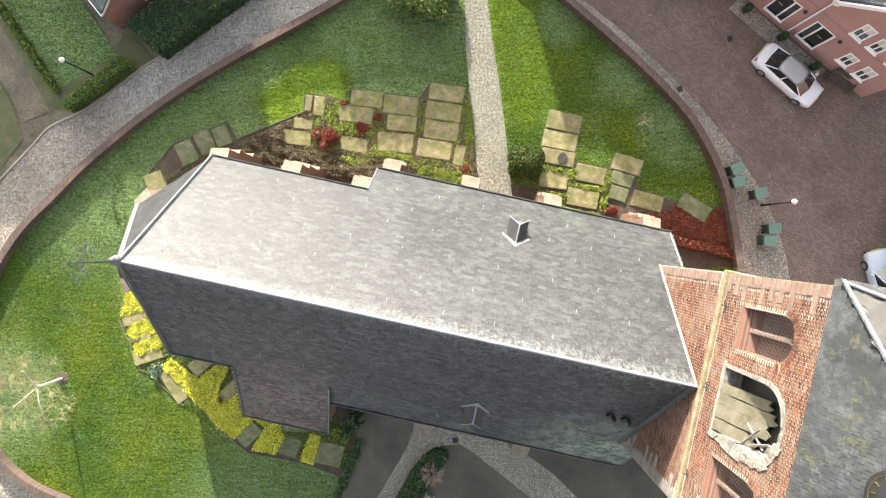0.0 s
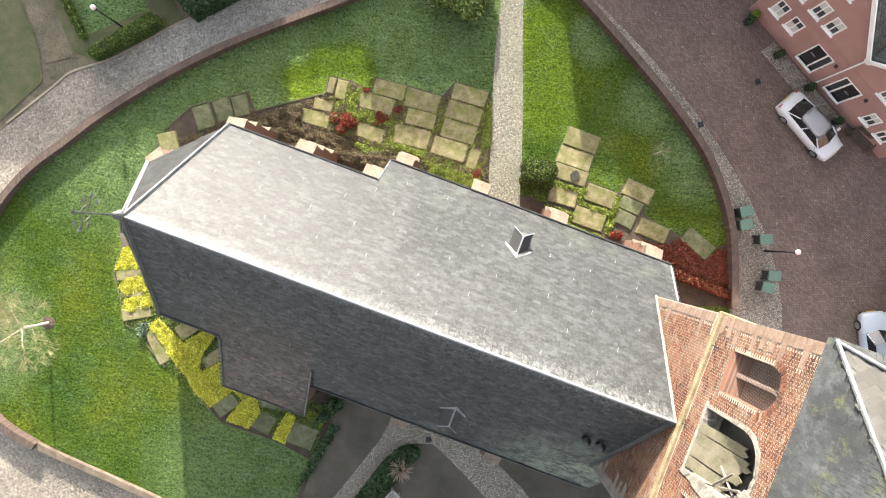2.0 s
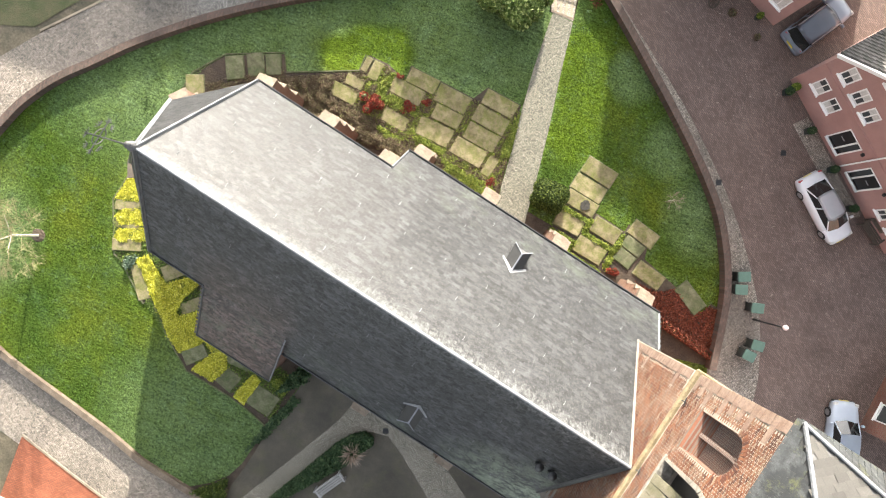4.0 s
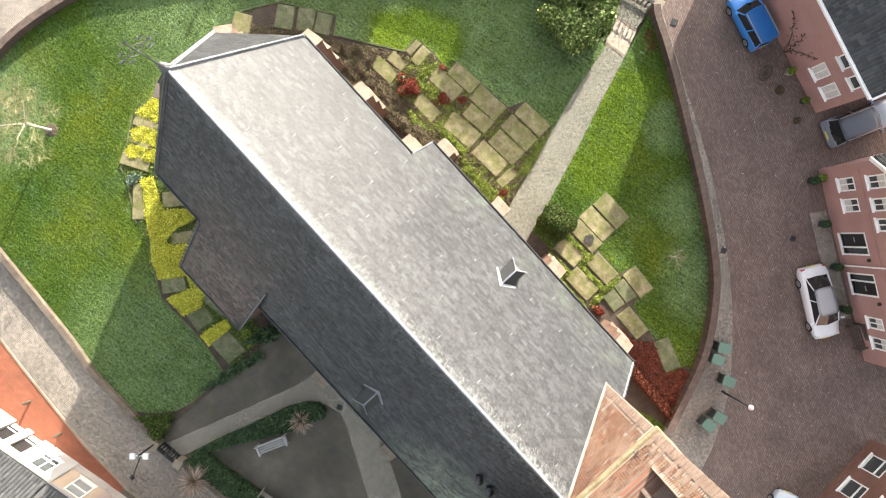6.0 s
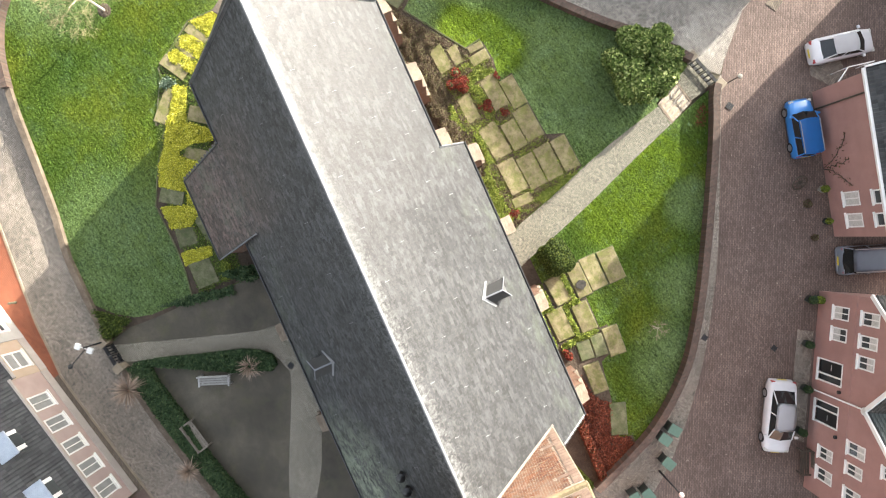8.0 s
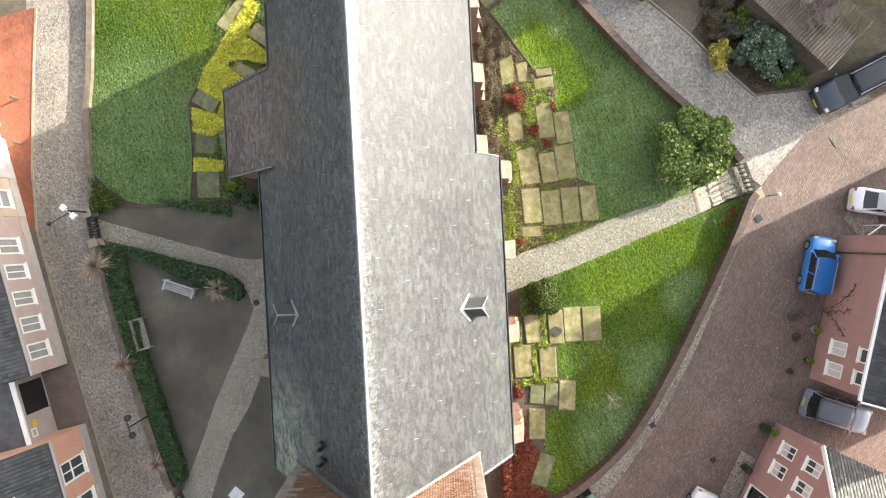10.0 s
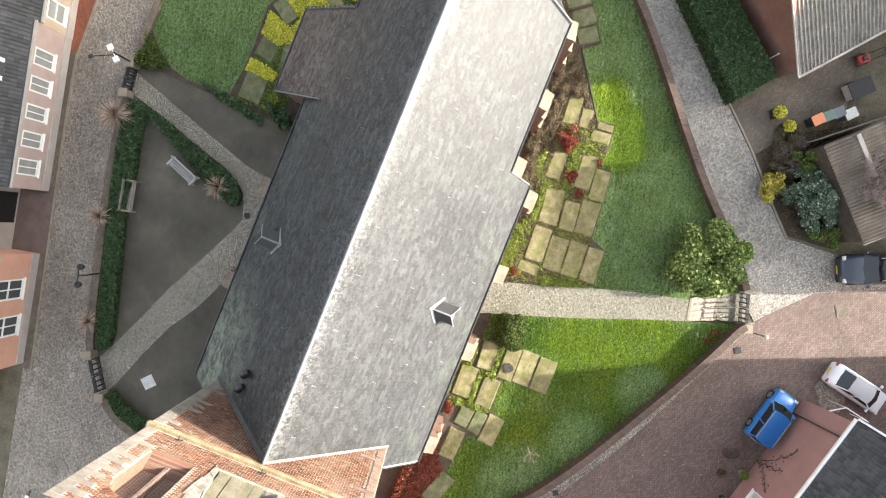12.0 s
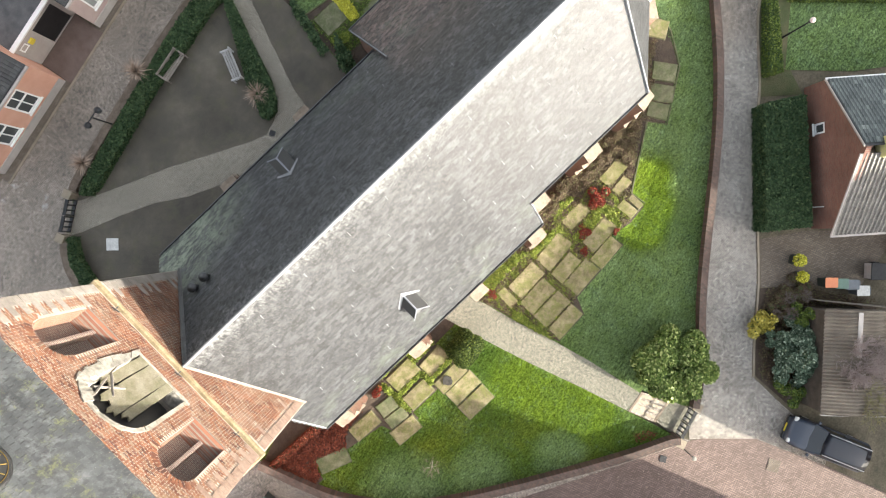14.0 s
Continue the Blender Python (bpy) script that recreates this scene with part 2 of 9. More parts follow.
def make_slate():
    """Grey slate, blotched with moss, browner over the lean-to, with a ragged white lichen fringe below the ridge."""
    n = Nodes("slate")
    geo = n.add("ShaderNodeNewGeometry")
    own = n.math("FRACT", n.math("ADD", n.add("ShaderNodeObjectInfo").outputs["Random"], geo.outputs["Random Per Island"]))
    n.co = geo.outputs["Position"]
    base = n.ramp(own, (0.0, (0.019, 0.0197, 0.0209)), (0.6, (0.0305, 0.0315, 0.0335)), (1.0, (0.0475, 0.049, 0.0522)))

    def along(axis, start):
        d = n.add("ShaderNodeVectorMath")
        d.operation = "DOT_PRODUCT"
        n.put(d.inputs[0], n.co)
        d.inputs[1].default_value = axis
        return n.math("SUBTRACT", d.outputs["Value"], start)

    u = along((0.9767, -0.2144, 0.0), -11.84)
    v = along((0.2144, 0.9767, 0.0), -3.10)
    wander = n.math("MULTIPLY", n.math("SUBTRACT", n.noise(0.8, 5, 0.65), 0.5), 2.0)
    brown = n.ramp(n.math("DIVIDE", n.math("ADD", u, wander), 10.0), (0.14, 0.0), (0.3, 1.0), (0.72, 1.0), (0.78, 0.0))
    below = n.ramp(n.math("DIVIDE", n.math("SUBTRACT", wander, v), 8.0), (0.25, 0.0), (0.8, 1.0))
    brown = n.math("MULTIPLY", brown, below)
    base = n.mix(n.math("MULTIPLY", brown, 0.85), base, n.mix(1.0, base, (2.15, 1.45, 1.18), "MULTIPLY"))
    base = n.mix(0.5, base, n.ramp(n.noise(0.45, 6, 0.65), (0.3, 0.55), (0.7, 1.3)), "MULTIPLY")
    streak = n.noise(2.6, 6, 0.7, (0.9, 1.7, 1.7))
    base = n.mix(0.7, base, n.ramp(streak, (0.34, 0.5), (0.66, 1.5)), "MULTIPLY")
    blotch = n.ramp(n.noise(2.2, 9, 0.82), (0.5, 0.0), (0.59, 1.0))
    base = n.mix(n.math("MULTIPLY", blotch, 0.4), base, (0.06, 0.062, 0.061))
    pits = n.ramp(n.noise(5.0, 8, 0.82, (0.75, 1.3, 1.3)), (0.4, 0.1), (0.51, 1.15))
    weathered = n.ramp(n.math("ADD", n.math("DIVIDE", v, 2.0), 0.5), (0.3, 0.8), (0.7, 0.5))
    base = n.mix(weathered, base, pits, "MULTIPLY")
    dark_moss = n.ramp(n.noise(1.1, 8, 0.8, (0.8, 1.4, 1.4)), (0.54, 0.0), (0.64, 0.55))
    base = n.mix(dark_moss, base, (0.012, 0.0125, 0.0115))
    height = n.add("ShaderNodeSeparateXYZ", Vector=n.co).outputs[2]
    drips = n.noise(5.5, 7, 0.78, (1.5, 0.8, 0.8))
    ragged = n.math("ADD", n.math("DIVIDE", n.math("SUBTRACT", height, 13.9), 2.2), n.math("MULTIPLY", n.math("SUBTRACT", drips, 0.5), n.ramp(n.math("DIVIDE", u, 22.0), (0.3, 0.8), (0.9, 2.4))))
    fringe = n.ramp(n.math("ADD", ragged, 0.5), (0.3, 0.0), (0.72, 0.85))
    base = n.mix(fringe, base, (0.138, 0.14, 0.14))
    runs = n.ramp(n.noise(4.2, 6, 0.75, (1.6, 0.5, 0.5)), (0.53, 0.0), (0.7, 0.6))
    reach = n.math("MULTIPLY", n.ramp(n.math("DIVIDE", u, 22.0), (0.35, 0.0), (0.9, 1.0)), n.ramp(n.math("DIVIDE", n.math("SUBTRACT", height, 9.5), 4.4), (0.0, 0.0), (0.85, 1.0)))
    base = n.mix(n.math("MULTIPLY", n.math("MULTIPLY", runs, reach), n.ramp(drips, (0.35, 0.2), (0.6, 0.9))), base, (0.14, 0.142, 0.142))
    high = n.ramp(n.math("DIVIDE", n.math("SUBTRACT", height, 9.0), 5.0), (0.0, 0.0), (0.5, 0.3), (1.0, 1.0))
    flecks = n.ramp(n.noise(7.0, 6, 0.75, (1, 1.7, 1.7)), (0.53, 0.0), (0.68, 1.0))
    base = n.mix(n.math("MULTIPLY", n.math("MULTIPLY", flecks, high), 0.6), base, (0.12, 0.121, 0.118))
    low = n.ramp(n.math("DIVIDE", height, 9.0), (0.5, 1.0), (0.9, 0.0))
    moss = n.math("MULTIPLY", n.ramp(n.noise(0.6, 7, 0.75), (0.5, 0.0), (0.68, 0.5)), low)
    base = n.mix(moss, base, (0.085, 0.105, 0.07))
    away = n.add("ShaderNodeVectorMath")
    away.operation = "DISTANCE"
    n.put(away.inputs[0], n.co)
    away.inputs[1].default_value = (7.6, -9.8, 6.0)
    damp = n.ramp(n.math("DIVIDE", away.outputs["Value"], 5.4), (0.25, 1.0), (1.0, 0.0))
    algae = n.math("MULTIPLY", n.ramp(n.noise(1.3, 10, 0.85), (0.44, 0.0), (0.56, 0.9)), damp)
    base = n.mix(algae, base, (0.15, 0.17, 0.13))
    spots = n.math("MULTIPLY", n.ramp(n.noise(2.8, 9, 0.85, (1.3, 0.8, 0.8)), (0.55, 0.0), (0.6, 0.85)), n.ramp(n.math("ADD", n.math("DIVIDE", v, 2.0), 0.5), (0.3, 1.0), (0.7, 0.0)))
    # The south slope is painted paler to lift it out of shade.
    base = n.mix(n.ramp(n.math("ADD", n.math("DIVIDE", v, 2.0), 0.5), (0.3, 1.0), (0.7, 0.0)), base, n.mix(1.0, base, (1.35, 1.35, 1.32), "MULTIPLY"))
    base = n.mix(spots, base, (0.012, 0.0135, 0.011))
    grain = n.noise(30.0, 3)
    base = n.mix(0.3, base, n.ramp(grain, (0.3, 0.4), (0.7, 1.0)), "MULTIPLY")
    return n.done(base, n.ramp(streak, (0.3, 0.46), (0.7, 0.66)), grain, 0.3, 0.006, spec=0.29)


SLATE = make_slate()
SLATE_BASE = mottled("slate_base", (0.028, 0.028, 0.028), (0.045, 0.045, 0.045), 1.0, 0.6, 0.3, 30.0)


def make_spire_slate():
    """Small grey slates with patches of yellow-green moss and pale run-off streaks."""
    n = Nodes("spire_slate")
    geo = n.add("ShaderNodeNewGeometry")
    own = n.math("FRACT", n.math("ADD", n.add("ShaderNodeObjectInfo").outputs["Random"], geo.outputs["Random Per Island"]))
    n.co = geo.outputs["Position"]
    base = n.ramp(own, (0.0, (0.031, 0.034, 0.036)), (0.6, (0.038, 0.0415, 0.0435)), (1.0, (0.047, 0.051, 0.053)))
    base = n.mix(0.8, base, n.ramp(n.noise(0.7, 6, 0.7), (0.3, 0.4), (0.7, 1.3)), "MULTIPLY")
    streak = n.ramp(n.noise(2.0, 7, 0.75, (3.0, 1.2, 0.7)), (0.5, 0.0), (0.68, 0.75))
    base = n.mix(streak, base, (0.105, 0.11, 0.112))
    moss = n.ramp(n.noise(1.6, 9, 0.85), (0.55, 0.0), (0.63, 0.75))
    base = n.mix(moss, base, (0.1, 0.105, 0.045))
    grain = n.noise(30.0, 3)
    base = n.mix(0.35, base, n.ramp(grain, (0.3, 0.4), (0.7, 1.1)), "MULTIPLY")
    return n.done(base, 0.6, grain, 0.3, 0.006, spec=0.4)


SPIRE_SLATE = make_spire_slate()
LEAD = mottled("lead", (0.11, 0.116, 0.126), (0.2, 0.207, 0.22), 1.5, 0.45, 0.3, 20.0, spec=0.6)
ZINC = mottled("pale_zinc", (0.15, 0.158, 0.18), (0.24, 0.25, 0.285), 2.0, 0.5, 0.2, 25.0)
DARK_LEAD = mottled("dark_lead", (0.05, 0.05, 0.052), (0.1, 0.1, 0.1), 2.0, 0.5, 0.3, 20.0)


def make_tower_brick():
    """Old hand-made bricks: orange, red, purple-brown and pale ones, whitened in patches."""
    n = Nodes("tower_brick")
    geo = n.add("ShaderNodeNewGeometry")
    own = n.math("FRACT", n.math("ADD", n.add("ShaderNodeObjectInfo").outputs["Random"], geo.outputs["Random Per Island"]))
    n.co = geo.outputs["Position"]
    base = n.ramp(own, (0.0, (0.06, 0.031, 0.026)), (0.25, (0.105, 0.043, 0.027)), (0.55, (0.155, 0.065, 0.036)), (0.8, (0.18, 0.083, 0.046)), (0.92, (0.145, 0.098, 0.068)), (1.0, (0.22, 0.17, 0.12)))
    worn = n.ramp(n.noise(0.55, 7, 0.7), (0.48, 0.0), (0.68, 0.55))
    base = n.mix(worn, base, (0.21, 0.15, 0.11))
    soot = n.ramp(n.noise(0.8, 6, 0.7), (0.3, 0.5), (0.55, 1.1))
    base = n.mix(0.7, base, soot, "MULTIPLY")
    grain = n.noise(45, 4)
    base = n.mix(0.4, base, n.ramp(grain, (0.3, 0.4), (0.7, 1.15)), "MULTIPLY")
    return n.done(base, 0.88, grain, 0.4, 0.006, spec=0.2)


BRICK = make_tower_brick()
MORTAR = mottled("mortar", (0.23, 0.2, 0.165), (0.34, 0.305, 0.255), 2.0, 0.95, 0.5, 40.0)
WEATHERING = mottled("weathered_coping", (0.1, 0.075, 0.053), (0.19, 0.148, 0.11), 2.5, 0.9, 0.6, 14.0, stain=0.5)
CHURCH_BRICK = make_brickwork("church_brick", (0.15, 0.07, 0.045), (0.21, 0.108, 0.073), (0.21, 0.175, 0.14), 0.22, 0.07, up=True)
NICHE_BRICK = make_brickwork("niche_brick", (0.085, 0.047, 0.042), (0.15, 0.078, 0.06), (0.22, 0.19, 0.165), 0.22, 0.075, up="side", joint_w=0.018)
REVEAL_BRICK = make_brickwork("reveal_brick", (0.125, 0.053, 0.035), (0.215, 0.092, 0.055), (0.15, 0.122, 0.1), 0.21, 0.068, up=True)
PINK = mottled("pink_render", (0.31, 0.178, 0.155), (0.38, 0.222, 0.195), 0.8, 0.9, 0.2, 60.0, stain=0.2)
ORANGE = mottled("orange_render", (0.55, 0.29, 0.2), (0.63, 0.36, 0.26), 0.9, 0.9, 0.2, 60.0, stain=0.2)
BEIGE_PINK = mottled("beige_pink_render", (0.38, 0.285, 0.255), (0.46, 0.355, 0.32), 0.9, 0.9, 0.2, 60.0, stain=0.2)
BEIGE = mottled("beige_render", (0.43, 0.33, 0.24), (0.5, 0.4, 0.3), 0.9, 0.9, 0.2, 60.0, stain=0.2)
GREY_PLINTH = mottled("grey_plinth", (0.38, 0.34, 0.31), (0.46, 0.42, 0.38), 1.2, 0.9, 0.2, 50.0)
WHITE_RENDER = mottled("white_render", (0.38, 0.37, 0.345), (0.47, 0.46, 0.43), 1.0, 0.9, 0.2, 50.0, stain=0.2)
WHITE = mottled("white_paint", (0.72, 0.71, 0.68), (0.82, 0.81, 0.79), 1.5, 0.55, 0.1, 40.0, stain=0.12)
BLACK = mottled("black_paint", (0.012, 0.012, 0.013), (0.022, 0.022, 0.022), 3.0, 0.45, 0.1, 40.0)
IRON = mottled("dark_iron", (0.02, 0.021, 0.022), (0.04, 0.04, 0.04), 5.0, 0.5, 0.2, 60.0, metal=0.4)
OLIVE_IRON = mottled("olive_painted_iron", (0.05, 0.05, 0.03), (0.1, 0.095, 0.06), 4.0, 0.6, 0.2, 40.0)
STEEL = mottled("galvanised_steel", (0.4, 0.41, 0.42), (0.5, 0.51, 0.52), 4.0, 0.4, 0.1, 60.0, metal=0.8)
HOUSE_BRICK = make_brickwork("house_brick", (0.2, 0.085, 0.06), (0.27, 0.12, 0.085), (0.2, 0.15, 0.12), 0.22, 0.07, up=True)
TILE = pieces("dark_pantile", (0.022, 0.0225, 0.023), (0.062, 0.063, 0.062), 1.0, 0.55, 0.2, 40.0)
TILE_BASE = mottled("tile_base", (0.03, 0.03, 0.032), (0.05, 0.05, 0.052), 1.0, 0.7)
GREEN_TILE = pieces("grey_green_pantile", (0.045, 0.054, 0.052), (0.085, 0.1, 0.094), 1.0, 0.6, 0.2, 40.0, tint=(0.2, 0.22, 0.2))
BROACH_TILE = pieces("broach_tile", (0.05, 0.047, 0.042), (0.075, 0.07, 0.063), 0.8, 0.8, 0.3, 40.0)
OLD_TILE = pieces("weathered_grey_tile", (0.05, 0.048, 0.043), (0.11, 0.105, 0.095), 0.8, 0.8, 0.3, 40.0)
LIGHT_METAL = mottled("pale_sheet_metal", (0.085, 0.076, 0.062), (0.23, 0.21, 0.18), 1.6, 0.75, 0.4, 12.0, stain=0.6)
RIB_METAL = mottled("weathered_ribs", (0.17, 0.155, 0.13), (0.34, 0.315, 0.275), 2.5, 0.75, 0.4, 12.0, stain=0.6)
OLD_SHEET = mottled("old_fibre_sheet", (0.13, 0.105, 0.08), (0.24, 0.2, 0.155), 0.7, 0.9, 0.4, 25.0, stain=0.5)
WOOD = mottled("grey_wood", (0.19, 0.165, 0.135), (0.3, 0.265, 0.225), 2.0, 0.85, 0.4, 30.0)
MOSS_WOOD = mottled("mossy_board", (0.075, 0.072, 0.034), (0.17, 0.15, 0.112), 1.6, 0.9, 0.5, 24.0, stain=0.5)
DARK_WOOD = mottled("dark_wood", (0.05, 0.04, 0.03), (0.1, 0.08, 0.06), 2.5, 0.85, 0.4, 30.0)
BARK = mottled("bark", (0.2, 0.165, 0.11), (0.33, 0.28, 0.19), 4.0, 0.9, 0.6, 30.0)
SPILL = mottled("pale_splash_stain", (0.2, 0.19, 0.16), (0.5, 0.48, 0.44), 9.0, 0.9, 0.3, 30.0)
SOOT = mottled("soot", (0.02, 0.019, 0.017), (0.06, 0.055, 0.045), 6.0, 0.95, 0.6, 20.0)
RUBBER = mottled("black_rubber", (0.015, 0.015, 0.015), (0.03, 0.03, 0.03), 6.0, 0.8, 0.2, 60.0)
BIN_GREEN = mottled("green_plastic", (0.085, 0.155, 0.115), (0.115, 0.195, 0.15), 3.0, 0.5, 0.1, 50.0)
BIN_DARK = mottled("dark_plastic", (0.018, 0.025, 0.022), (0.03, 0.04, 0.035), 3.0, 0.55, 0.1, 50.0)
BIN_ORANGE = mottled("orange_plastic", (0.62, 0.2, 0.08), (0.7, 0.25, 0.11), 3.0, 0.5, 0.1, 50.0)
BIN_GREY = mottled("grey_plastic", (0.1, 0.115, 0.13), (0.14, 0.155, 0.17), 3.0, 0.5, 0.1, 50.0)
PALE_YELLOW = mottled("pale_yellow_wash", (0.42, 0.39, 0.17), (0.52, 0.48, 0.24), 2.0, 0.8, 0.1, 40.0)
YELLOW = mottled("yellow_enamel", (0.6, 0.48, 0.04), (0.7, 0.56, 0.06), 3.0, 0.45, 0.05, 50.0)
GOLD = mottled("gilding", (0.28, 0.19, 0.05), (0.36, 0.25, 0.07), 3.0, 0.35, 0.1, 50.0, metal=0.9)
RED = mottled("red_paint", (0.35, 0.03, 0.03), (0.45, 0.05, 0.05), 3.0, 0.5, 0.05, 50.0)


def make_paint(name, c):
    n = Nodes(name)
    base = n.mix(0.12, c, n.ramp(n.noise(2.5, 5), (0.3, 0.5), (0.7, 1.1)), "MULTIPLY")
    n.b.inputs["Coat Weight"].default_value = 0.8
    n.b.inputs["Coat Roughness"].default_value = 0.06
    return n.done(base, 0.35, spec=0.5)


def make_glass(name, c, rough=0.06):
    n = Nodes(name)
    return n.done(n.mix(0.3, c, n.ramp(n.noise(1.5, 3), (0.3, 0.5), (0.7, 1.2)), "MULTIPLY"), rough, spec=0.9)


GLASS = make_glass("window_glass", (0.06, 0.068, 0.07))
NET_GLASS = make_glass("curtained_glass", (0.3, 0.31, 0.3), 0.08)
CAR_GLASS = make_glass("car_glass", (0.012, 0.015, 0.016))
CURTAIN = mottled("net_curtain", (0.5, 0.5, 0.47), (0.62, 0.62, 0.58), 3.0, 0.9, 0.3, 12.0)
LAMP_GLOBE = mottled("pink_white_globe", (0.66, 0.5, 0.46), (0.76, 0.62, 0.58), 3.0, 0.35, 0.05, 30.0)
YELLOW_LEAF = make_leaf("yellow_leaf", (0.17, 0.19, 0.016), (0.54, 0.51, 0.045), light=(0.8, 0.76, 0.18))
GREEN_LEAF = make_leaf("green_leaf", (0.035, 0.06, 0.012), (0.1, 0.145, 0.03), light=(0.22, 0.26, 0.06))
LIME_LEAF = make_leaf("lime_leaf", (0.06, 0.09, 0.014), (0.17, 0.21, 0.03), light=(0.33, 0.36, 0.08))
CONIFER_LEAF = make_leaf("conifer_leaf", (0.016, 0.03, 0.006), (0.055, 0.08, 0.014), light=(0.16, 0.19, 0.04))
GLOSSY_LEAF = make_leaf("glossy_leaf", (0.05, 0.086, 0.016), (0.165, 0.22, 0.056), 0.4, light=(0.46, 0.51, 0.2))
OLIVE_LEAF = make_leaf("olive_yellow_leaf", (0.17, 0.15, 0.025), (0.4, 0.34, 0.06), light=(0.58, 0.5, 0.14))
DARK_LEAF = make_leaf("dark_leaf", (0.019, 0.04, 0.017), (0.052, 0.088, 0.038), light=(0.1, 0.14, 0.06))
BLUE_LEAF = make_leaf("blue_green_leaf", (0.04, 0.066, 0.04), (0.12, 0.17, 0.112), light=(0.36, 0.42, 0.31))
RED_LEAF = make_leaf("red_leaf", (0.08, 0.016, 0.012), (0.2, 0.035, 0.02), light=(0.3, 0.085, 0.045))
RUST_LEAF = make_leaf("rust_leaf", (0.06, 0.018, 0.012), (0.155, 0.042, 0.022), light=(0.24, 0.085, 0.045))
BROWN_LEAF = make_leaf("brown_leaf", (0.06, 0.04, 0.026), (0.13, 0.095, 0.062), light=(0.15, 0.17, 0.06))
STRAW_LEAF = make_leaf("straw_leaf", (0.2, 0.14, 0.1), (0.38, 0.29, 0.22), light=(0.5, 0.4, 0.32))
DRY_LEAF = make_leaf("dry_leaf", (0.1, 0.075, 0.06), (0.2, 0.155, 0.125), light=(0.34, 0.28, 0.23))
TWIG = mottled("pale_twig", (0.16, 0.145, 0.065), (0.26, 0.235, 0.115), 3.0, 0.9, 0.2, 40.0)
DARK_TWIG = mottled("dark_twig", (0.09, 0.07, 0.06), (0.19, 0.155, 0.13), 3.0, 0.9, 0.2, 40.0)
GREY_TWIG = mottled("grey_pink_twig", (0.24, 0.19, 0.17), (0.36, 0.29, 0.26), 3.0, 0.9, 0.2, 40.0)

# ---- mesh helpers ----


def mesh_of(name, bm, material=None):
    me = bpy.data.meshes.new(name)
    bm.normal_update()
    bm.to_mesh(me)
    bm.free()
    if material:
        me.materials.append(material)
    return me


def part(name, bm, material, parent=None, label=""):
    """Links a bmesh as one mesh object, under a thing or a part if one is given."""
    ob = new(name, mesh_of(name, bm, material))
    ob.parent = parent
    return tagged(ob, label)


def thing(name, label, category, m=None, group="", kind=""):
    """An empty at the base of a thing, to parent its parts."""
    ob = tagged(new(name), label, category, group, kind)
    if m is not None:
        ob.matrix_world = m
    return ob


def solo(name, bm, material, label, category, group="", kind=""):
    return tagged(part(name, bm, material), label, category, group, kind)


def at(x, y, z=0.0, turn=0.0):
    return pose(x, y, z, 0, 0, turn)


def heading(p, q):
    return math.degrees(math.atan2(q[1] - p[1], q[0] - p[0]))


def block(bm, x0, x1, y0, y1, z0, z1, m=None, bevel=0.0):
    """A box, with its edges taken off by bevel."""
    vs = [bm.verts.new((x, y, z)) for z in (z0, z1) for y in (y0, y1) for x in (x0, x1)]
    fs = [bm.faces.new([vs[i] for i in q]) for q in ((0, 2, 3, 1), (4, 5, 7, 6), (0, 1, 5, 4), (2, 6, 7, 3), (0, 4, 6, 2), (1, 3, 7, 5))]
    if m is not None:
        bmesh.ops.transform(bm, matrix=m, verts=vs)
    if bevel:
        bmesh.ops.bevel(bm, geom=list({e for f in fs for e in f.edges}), offset=bevel, segments=1, affect="EDGES")
    return bm


def boxed(x0, x1, y0, y1, z0, z1, m=None, bevel=0.0):
    return block(bmesh.new(), x0, x1, y0, y1, z0, z1, m, bevel)


def prism(bm, poly, z0, z1, m=None):
    """An upright prism on a polygon; z0 and z1 are heights or functions of x and y."""
    lo = z0 if callable(z0) else (lambda x, y: z0)
    hi = z1 if callable(z1) else (lambda x, y: z1)
    a = [bm.verts.new((x, y, lo(x, y))) for x, y in poly]
    b = [bm.verts.new((x, y, hi(x, y))) for x, y in poly]
    n = len(poly)
    f = [bm.faces.new(a[::-1]), bm.faces.new(b)]
    f += [bm.faces.new((a[i], a[(i + 1) % n], b[(i + 1) % n], b[i])) for i in range(n)]
    if m is not None:
        bmesh.ops.transform(bm, matrix=m, verts=a + b)
    bmesh.ops.recalc_face_normals(bm, faces=f)
    return bm


def tube(bm, p, q, r0, r1=None, sides=8):
    """A tapered rod from p to q."""
    r1 = r0 if r1 is None else r1
    p, q = Vector(p), Vector(q)
    turn = (q - p).to_track_quat("Z", "Y").to_matrix()
    rings = []
    for c, r in ((p, r0), (q, r1)):
        rings.append([bm.verts.new(c + turn @ Vector((r * math.cos(a), r * math.sin(a), 0))) for a in (2 * math.pi * i / sides for i in range(sides))])
    for i in range(sides):
        j = (i + 1) % sides
        bm.faces.new((rings[0][i], rings[0][j], rings[1][j], rings[1][i]))
    bm.faces.new(rings[0][::-1])
    bm.faces.new(rings[1])
    return bm


def lathe(bm, profile, sides=16, centre=(0, 0, 0), m=None):
    """A turned body from (radius, height) pairs."""
    rings = []
    for r, z in profile:
        rings.append([bm.verts.new((centre[0] + r * math.cos(a), centre[1] + r * math.sin(a), centre[2] + z)) for a in (2 * math.pi * i / sides for i in range(sides))])
    for lo, hi in zip(rings, rings[1:]):
        for i in range(sides):
            j = (i + 1) % sides
            bm.faces.new((lo[i], lo[j], hi[j], hi[i]))
    bm.faces.new(rings[0][::-1])
    bm.faces.new(rings[-1])
    if m is not None:
        bmesh.ops.transform(bm, matrix=m, verts=[v for r in rings for v in r])
    return bm


